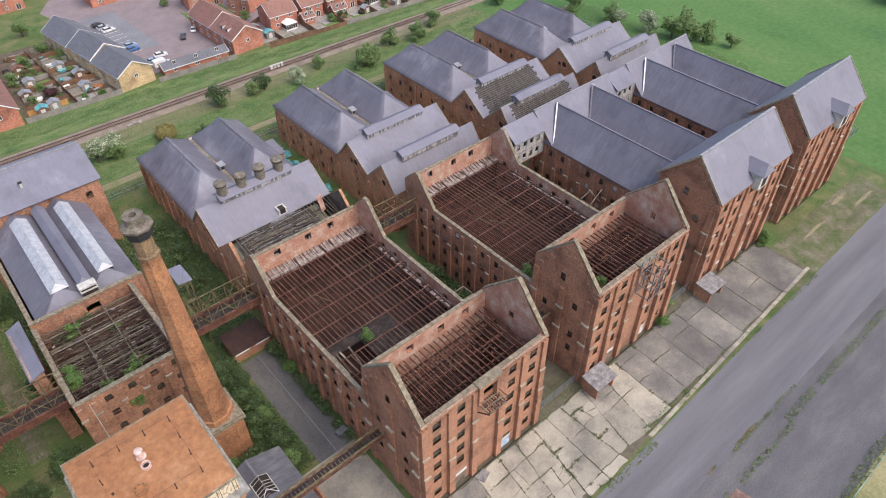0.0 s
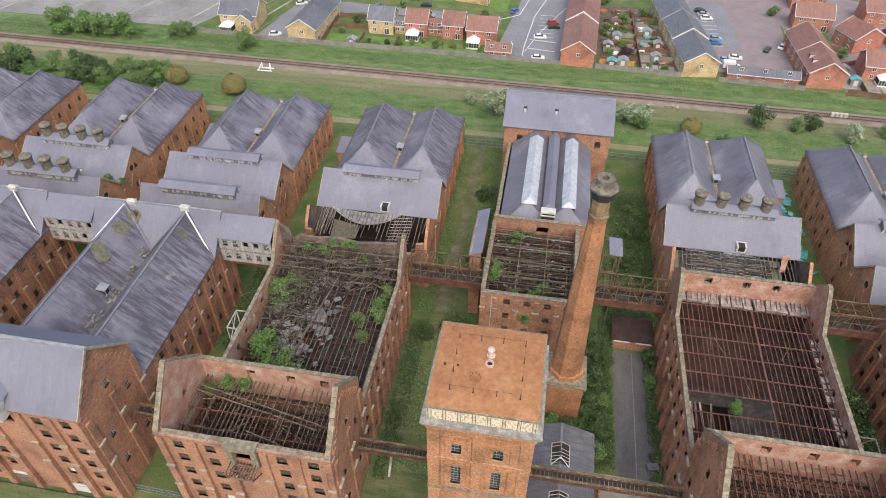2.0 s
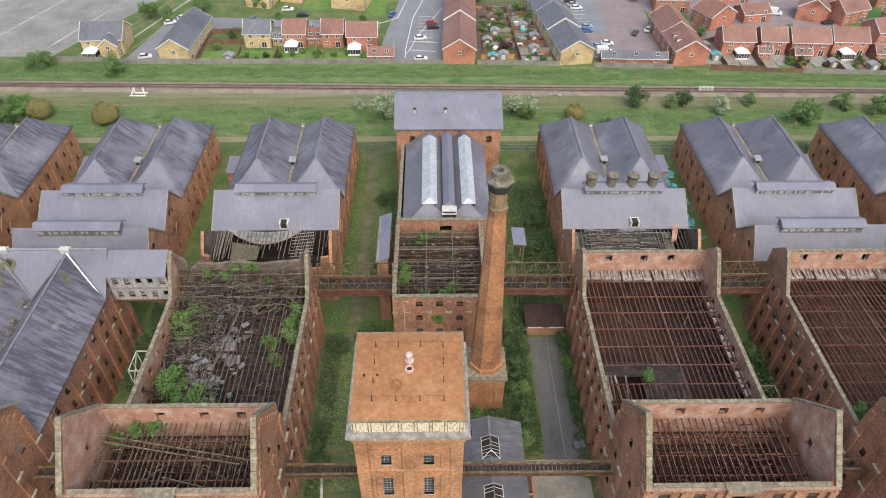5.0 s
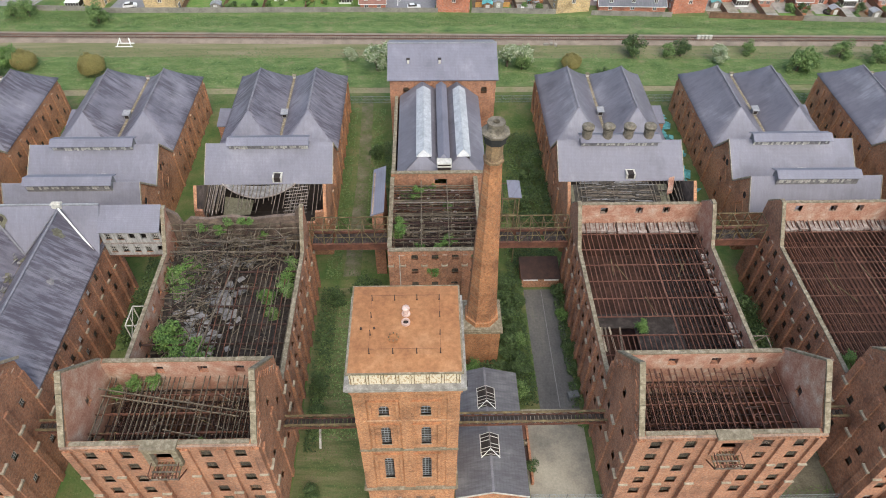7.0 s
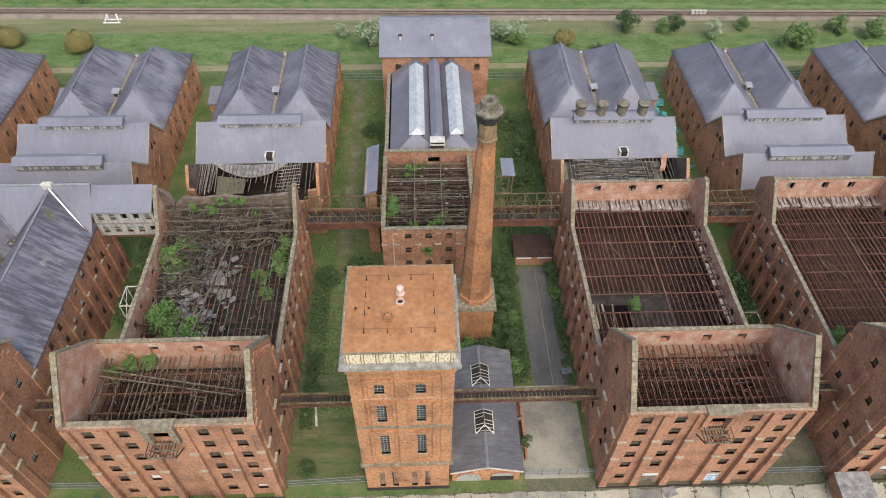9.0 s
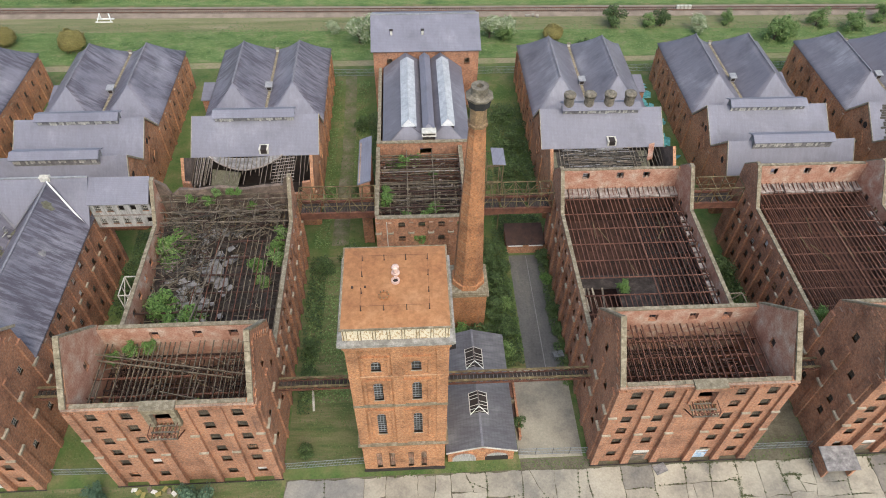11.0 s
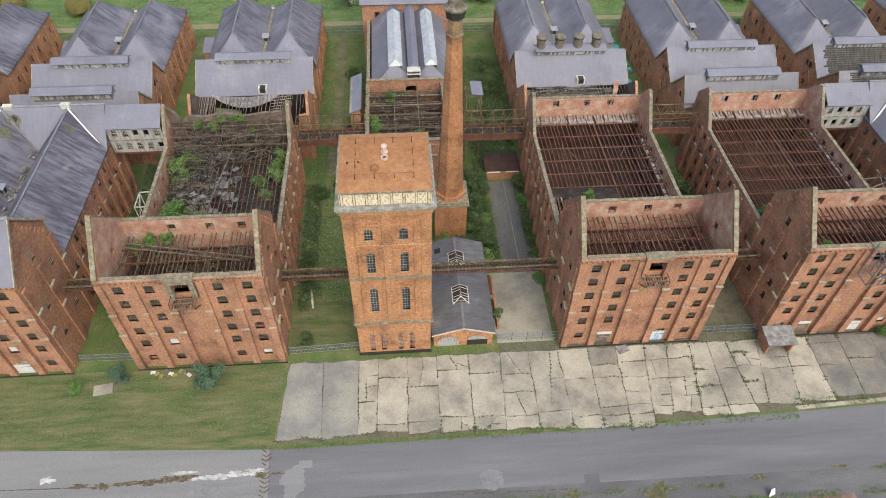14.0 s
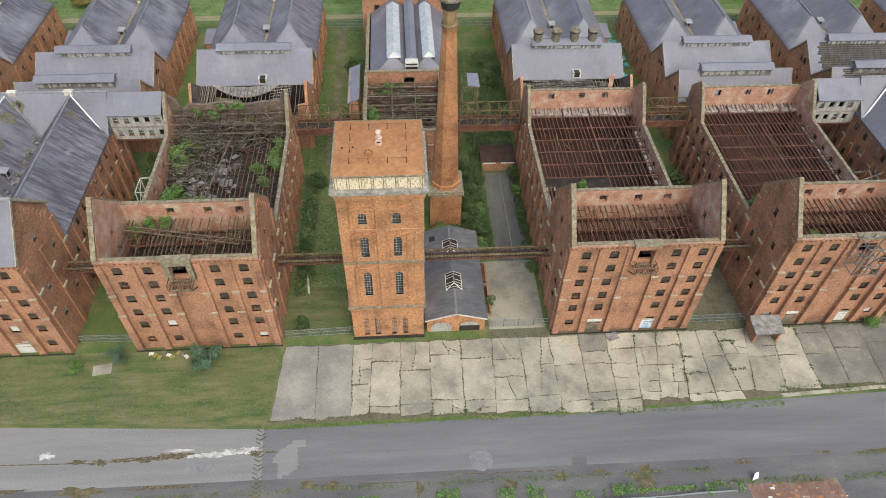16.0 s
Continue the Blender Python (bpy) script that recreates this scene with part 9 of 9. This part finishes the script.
PAINTS = {"white": paint("white_car_paint", (0.72, 0.72, 0.72)), "blue": paint("blue_car_paint", (0.04, 0.13, 0.34)), "black": paint("black_car_paint", (0.02, 0.022, 0.028)), "silver": paint("silver_car_paint", (0.36, 0.37, 0.39)), "red": paint("red_car_paint", (0.45, 0.03, 0.02)), "pale": paint("pale_blue_car_paint", (0.25, 0.36, 0.48))}
LAMP = paint("lamp_glass", (0.5, 0.5, 0.48))
WHEEL = Mesh(TYRE, LEAD)
WHEEL.ring(0, 0, 14, [(-0.1, 0.2), (-0.1, 0.31), (0.1, 0.31), (0.1, 0.2)], 0, False)
WHEEL.ring(0, 0, 10, [(-0.07, 0.01), (-0.08, 0.2), (0.08, 0.2)], 1)
WHEEL = WHEEL.data("wheel")
SHAPES = {
    "car": ([(-2.1, 0.3), (-2.1, 0.75), (-1.95, 0.95), (-1.6, 1.0), (1.0, 0.98), (1.9, 0.82), (2.1, 0.65), (2.1, 0.3)], [(-1.75, 0.98), (-1.35, 1.42), (0.25, 1.46), (1.05, 0.96)], 0.86),
    "van": ([(-2.7, 0.35), (-2.7, 2.2), (-2.6, 2.4), (0.9, 2.4), (1.5, 1.25), (2.5, 1.05), (2.7, 0.8), (2.7, 0.35)], [(0.85, 1.3), (0.95, 2.1), (1.15, 2.1), (1.55, 1.3)], 0.97),
}


def extrude(m, prof, half, mat, taper=0.0):
    n = len(prof)
    for sgn in (1, -1):
        f = [(x, sgn * (half - taper * max(0, z - 0.9)), z) for x, z in prof]
        m.face(f if sgn < 0 else f[::-1], mat)
    for i in range(n):
        (xa, za), (xb, zb) = prof[i], prof[(i + 1) % n]
        ha, hb = half - taper * max(0, za - 0.9), half - taper * max(0, zb - 0.9)
        m.face(((xa, -ha, za), (xa, ha, za), (xb, hb, zb), (xb, -hb, zb)), mat)


def vehicle(kind, x, y, turn, colour):
    body, cab, half = SHAPES[kind]
    ob = thing("car" if kind == "car" else "van", x, y, 0.02, f"parked {colour} {'car' if kind == 'car' else 'panel van'} on the tarmac", kind, "parked vehicles", turn)
    m = Mesh(PAINTS[colour])
    extrude(m, body, half, 0)
    part("body", m, ob)
    g = Mesh(PANE)
    extrude(g, cab, half - 0.04 if kind == "car" else half + 0.01, 0, 0.35 if kind == "car" else 0.0)
    part("window_band", g, ob, "dark glass")
    if kind == "car":
        r = Mesh(PAINTS[colour])
        r.box(-1.3, 0.2, -0.62, 0.62, 1.44, 1.49)
        part("roof", r, ob)
    xl = body[-1][0]
    for s in (-1, 1):
        part("headlight", Mesh(LAMP).box(xl - 0.1, xl + 0.02, s * (half - 0.2) - 0.13, s * (half - 0.2) + 0.13, 0.6, 0.74), ob)
        for wx in (xl * 0.62, -xl * 0.62):
            w = part("wheel", WHEEL, ob)
            w.matrix_basis = pose(wx, s * (half - 0.1), 0.31, 90, 0, 0)


for kind, x, y, a, c in (("car", -29.4, 158.4, 5, "white"), ("car", -29.7, 173.6, 8, "white"), ("car", -25.5, 182, 10, "black"), ("car", -26.0, 185.5, 10, "red"), ("car", -40, 193, 70, "blue"), ("van", 30.4, 163.0, 0, "white"), ("car", 29.2, 167.2, -8, "pale"), ("car", 32.6, 169.6, -8, "white"), ("car", 27.5, 179.5, 5, "blue"), ("car", 28.0, 182.6, 5, "pale"), ("car", 27.0, 199, 5, "white"), ("car", 26.3, 202, 5, "silver"), ("car", 25.6, 205.2, 5, "black"),
                         ("car", 43.8, 177.5, 65, "black"), ("car", 49.0, 180.5, 60, "white"), ("van", 98.2, 194.2, -20, "white"), ("car", 114.0, 186.0, 10, "black"), ("car", 122.0, 164.5, 20, "red"), ("car", -117.5, 160.0, 15, "white"), ("car", -117.0, 186.0, 25, "white"), ("car", -113.5, 190.0, 25, "white"), ("car", -88.5, 188, 10, "blue"), ("car", -72.0, 192.5, 5, "black"), ("car", -78.0, 197.5, 5, "white"), ("car", 112, 172, 80, "silver")):
    vehicle(kind, x, y, a, c)
ml = Mesh(WHITE)
for i in range(8):
    ml.beam((-30.5, 171.8 + i * 2.9, 0.03), (-25.5, 171.8 + i * 2.9 + 0.2, 0.03), 0.12, 0.01)
    ml.beam((25.0, 177.9 + i * 3.2, 0.036), (30.0, 178.2 + i * 3.2, 0.036), 0.12, 0.01)
ml.beam((-34, 163, 0.03), (-30, 178, 0.03), 0.15, 0.01)
ml.beam((-30, 178, 0.03), (-22, 200, 0.03), 0.15, 0.01)
plain("bay_marking", ml, "white painted bay lines", "road marking", "", "stuff")

# ---- odds and ends on the site ----
b = thing("buffer_stop", -112, 137.2, 0, "white-painted rail buffer stop", "buffer stop")
part("frame", Mesh(WHITE).beam((-2.4, 0, 0.25), (2.4, 0, 0.25), 0.3, 0.3).beam((-1.3, 0, 0.3), (-1.3, 0, 1.9), 0.3).beam((1.3, 0, 0.3), (1.3, 0, 1.9), 0.3).beam((-1.3, 0, 1.7), (-2.0, -1.6, 0.15), 0.2).beam((1.3, 0, 1.7), (2.0, -1.6, 0.15), 0.2).beam((-2.4, -1.6, 0.15), (2.4, -1.6, 0.15), 0.22), b)
for i in range(4):
    plain("relay_cabinet", Mesh(DIRTY_WHITE).box(-0.4, 0.4, -0.35, 0.35, 0, 1.7).box(-0.48, 0.48, -0.43, 0.43, 1.7, 1.82), "pale lineside equipment cabinet beside railway", "cabinet", "lineside cabinets", "", pose(53.9 + i * 1.15, 137.4 - 0.02 * i, 0))
for x, y in ((9.0, 135.6), (10.6, 135.9), (11.8, 135.3)):
    plain("concrete_block", Mesh(CONCRETE).box(-0.7, 0.7, -0.4, 0.4, 0, 0.5), "loose concrete block in grass", "block", "loose blocks", "", pose(x, y, 0, 0, 0, rnd.uniform(0, 90)))


def mesh_fence(x0, y0, x1, y1, label="grey steel security fence panels"):
    k = thing("security_fence", x0, y0, 0, label, "fence", "site fences", math.degrees(math.atan2(y1 - y0, x1 - x0)))
    l = math.hypot(x1 - x0, y1 - y0)
    n = max(1, round(l / 2.8))
    for i in range(n + 1):
        part("post", Mesh(IRON).box(l * i / n - 0.04, l * i / n + 0.04, -0.04, 0.04, 0, 2.2), k)
    for i in range(n):
        a, c = l * i / n, l * (i + 1) / n
        m = Mesh(GALV)
        for z in (0.2, 1.1, 2.05):
            m.beam((a, 0, z), (c, 0, z), 0.05, 0.05)
        m.beam((a, 0, 2.05), ((a + c) / 2, 0.9, 0.05), 0.05, 0.05)
        q = int((c - a) / 0.22)
        for j in range(1, q):
            x = a + (c - a) * j / q
            m.box(x - 0.012, x + 0.012, -0.01, 0.01, 0.1, 2.1)
        part("panel", m, k, kind="stuff")


for a in ((-81.4, 1.6, -71.6, 1.4), (-46.6, 0.9, -34.8, 1.3), (-11.0, 1.6, -0.4, 1.4), (24.4, 0.8, 35.0, 0.8), (60.0, 0.8, 70.0, 0.8), (94.6, 1.2, 104.4, 1.2), (-116.5, 1.6, -106.6, 1.6)):
    mesh_fence(*a)
mesh_fence(129.5, 5, 152, 4.5)
mesh_fence(152, 4.5, 149, 110, "grey steel boundary fence by the meadow")
mesh_fence(-60, 106.5, 140, 106.5, "grey steel boundary fence behind the kilns")
k = thing("wire_fence", 0, -41.4, 0, "green wire fence along the far verge", "fence")
for i in range(60):
    part("post", Mesh(DIRTY_WHITE).box(-60 + i * 3.2, -59.9 + i * 3.2, -0.05, 0.05, 0, 1.6), k)
for z in (0.4, 0.95, 1.5):
    part("wire", Mesh(TEAL).beam((-60, 0, z), (130, 0, z), 0.05, 0.05), k)

# teal sheeting between two kilns
ts = Mesh(TEAL)
d = random.Random(31)
for i in range(260):
    y = d.uniform(55, 100)
    x = 30.6 + 0.05 * (y - 56) + d.gauss(0, 1.3)
    if noise.noise((x * 0.5, y * 0.35, 4)) < -0.18:
        continue
    w, l, z, a = d.uniform(0.25, 0.9), d.uniform(0.4, 1.5), d.uniform(0.15, 0.8), d.gauss(0, 0.35)
    u, v = Vector((math.cos(a) * w, math.sin(a) * w, d.uniform(-0.2, 0.2))), Vector((-math.sin(a) * l, math.cos(a) * l, d.uniform(-0.2, 0.2)))
    p = Vector((x, y, z))
    ts.slab((p - u - v, p + u - v, p + u + v, p - u + v), 0.03)
plain("tarpaulin_sheets", ts, "torn teal tarpaulin strewn on the ground", "tarpaulin", "", "stuff")

sh = thing("tin_shed", -8.0, 43.6, 0, "low brown shed with white beam ends", "shed")
part("body", Mesh(BRICK).box(0, 7.2, 0, 5.0, 0, 2.6), sh)
part("roof", Mesh(RUST_DARK).slab(((-0.2, -0.3, 2.7), (7.4, -0.3, 2.7), (7.4, 5.3, 3.1), (-0.2, 5.3, 3.1)), 0.12), sh, "brown sheet roof")
part("fascia", Mesh(WHITE).box(0.2, 3.0, -0.36, -0.3, 2.3, 2.6).box(4.2, 7.0, -0.36, -0.3, 2.3, 2.6), sh, "broken white fascia")
pl = plain("timber_pole", Mesh(DIRTY_WHITE).beam((-44.0, 16.4, 0.12), (-43.3, 10.6, 0.12), 0.35, 0.2), "pale plank lying in the grass", "plank")
plain("concrete_slab", Mesh(CONCRETE).box(-1.5, 1.5, -0.9, 0.9, 0, 0.3), "lone concrete slab in the grass", "slab", "", "", pose(-76.3, -4.1, 0, 0, 0, 8))
for i in range(9):
    plain("rubbish", Mesh(BOARD if i % 4 == 0 else LEAF_GOLD if i % 4 < 3 else TIMBER).box(-0.4, 0.4, -0.28, 0.28, 0, 0.15 + 0.15 * (i % 2)), "dumped scrap by the wall", "rubbish", "dumped scrap", "", pose(-69 + i * 0.75, -1.3 - 0.4 * (i % 3), 0, 0, 0, 40 * i))
plain("pallet", Mesh(ASH).box(-1.0, 1.0, -0.7, 0.7, 0, 0.2), "pale board lying by the wall", "board", "", "", pose(10.6, -1.7, 0.07, 0, 0, 20))
plain("skip", Mesh(IRON).box(-0.9, 0.9, -0.6, 0.6, 0, 1.0), "grey metal box in the yard", "box", "", "", pose(-1.8, 19.2, 0, 0, 0, 10))
# hoist cage on the second malthouse
cg = thing("scaffold_cage", 35.5 + 10.0, -3.2, 16.6, "rusted steel hoist cage hanging on the wall", "scaffold")
for x in (0, 1.9, 3.8):
    for y in (0, 2.5):
        part("upright", Mesh(IRON).beam((x, y, 0), (x, y, 7.0 if y else 6.2), 0.14), cg)
for z in (0.1, 2.2, 4.2, 6.1):
    for y in (0, 2.5):
        part("rail", Mesh(IRON).beam((0, y, z), (3.8, y, z), 0.12), cg)
    for x in (0, 3.8):
        part("rail", Mesh(IRON).beam((x, 0, z), (x, 2.5, z), 0.12), cg)
part("brace", Mesh(RUST).beam((0, 0, 0), (3.8, 0, 6.1), 0.1), cg)
# slipped timbers and the white frame hung on a side wall
wf = thing("hanging_frame", -72.6, 28.5, 8.5, "white timber frame hanging off the wall", "frame")
part("frame", Mesh(DIRTY_WHITE).beam((-2.2, -2, 0), (-2.2, 2, 0), 0.15).beam((-2.2, -2, 3.4), (-2.2, 2, 3.4), 0.15).beam((-2.2, -2, 0), (-2.2, -2, 3.4), 0.15).beam((-2.2, 2, 0), (-2.2, 2, 3.4), 0.15).beam((-2.2, -2, 0), (-2.2, 2, 3.4), 0.12).beam((-2.2, 0, 0), (-2.2, 0, 3.4), 0.12).beam((-2.2, -2, 3.4), (1.3, -2, 3.4), 0.15).beam((-2.2, 2, 3.4), (1.3, 2, 3.4), 0.15).beam((-2.2, -2, 0), (1.0, -2, 0), 0.15), wf)
wf = thing("hanging_frame", 24.5, 20.0, 10.0, "pale timber platform leaning off the wall", "frame")
part("frame", Mesh(TIMBER).beam((0, -1, 3.6), (2.6, -1, 3.6), 0.15).beam((0, 1.4, 3.6), (2.6, 1.4, 3.6), 0.15).beam((2.6, -1, 3.6), (2.6, 1.4, 3.6), 0.15).beam((2.6, -1, 3.6), (0, -1, 0.6), 0.12).beam((2.6, 1.4, 3.6), (0, 1.4, 0.6), 0.12), wf)
wf = thing("hanging_frame", 60.0, 21.0, 12.0, "pale splintered timbers leaning off the wall", "frame")
part("frame", Mesh(TIMBER).beam((-1.5, -1, 3.2), (3.6, 0, 4.6), 0.18).beam((-1, 1.4, 3.6), (3.0, 2.4, 3.0), 0.18).beam((1.2, -1.5, 3.8), (2.6, 2.4, 3.6), 0.15).beam((-0.3, 0.6, 3.2), (2.2, 0.8, 0.9), 0.15), wf)
# floor of a vanished building beyond the road
old = sheet("floor", [(24.6, -29.1), (38.6, -28.9), (40.5, -40.0), (25.5, -40.0)], 0.03, PAVIORS_RED, "bare brick-red floor of a vanished building")
sheet("floor", [(38.8, -28.8), (90.5, -28.0), (110, -28.0), (110, -40.6), (40.8, -40.0)], 0.024, VERGE, "bare grey concrete floor of a vanished building")
hp = Mesh(DIRTY_WHITE, OCHRE, BRICK)
for i in range(60):
    x, y = d.uniform(27, 39), d.gauss(-32.5, 1.5)
    z, s = 0.03, d.uniform(0.1, 0.4)
    hp.box(x, x + s * 2, y, y + s, z, z + s * 0.5, d.choice((0, 1, 2, 2)))
plain("rubble_heap", hp, "scattered broken brick and pale scrap", "rubble", "", "stuff")
plain("signboard", Mesh(WHITE).slab(((-0.6, 0, 0.05), (0.6, 0, 0.05), (0.5, 0.5, 1.2), (-0.3, 0.5, 1.5)), 0.05), "broken white board stuck in weeds", "board", "", "", pose(26.2, -28.5, 0, 0, 0, 20))
bf = thing("barrier_fence", 2, -30.6, 0, "sagging blue plastic mesh barrier among weeds", "fence")
for i in range(8):
    a, c = i * 2.6, (i + 1) * 2.6
    za, zc = 0.6 + 0.2 * math.sin(i * 1.3), 0.6 + 0.2 * math.sin((i + 1) * 1.3)
    part("mesh_panel", Mesh(GALV).slab(((a, 0.06 * i, 0.1), (c, 0.06 * i + 0.06, 0.1), (c, 0.06 * i + 0.1, zc), (a, 0.06 * i + 0.04, za)), 0.03), bf)
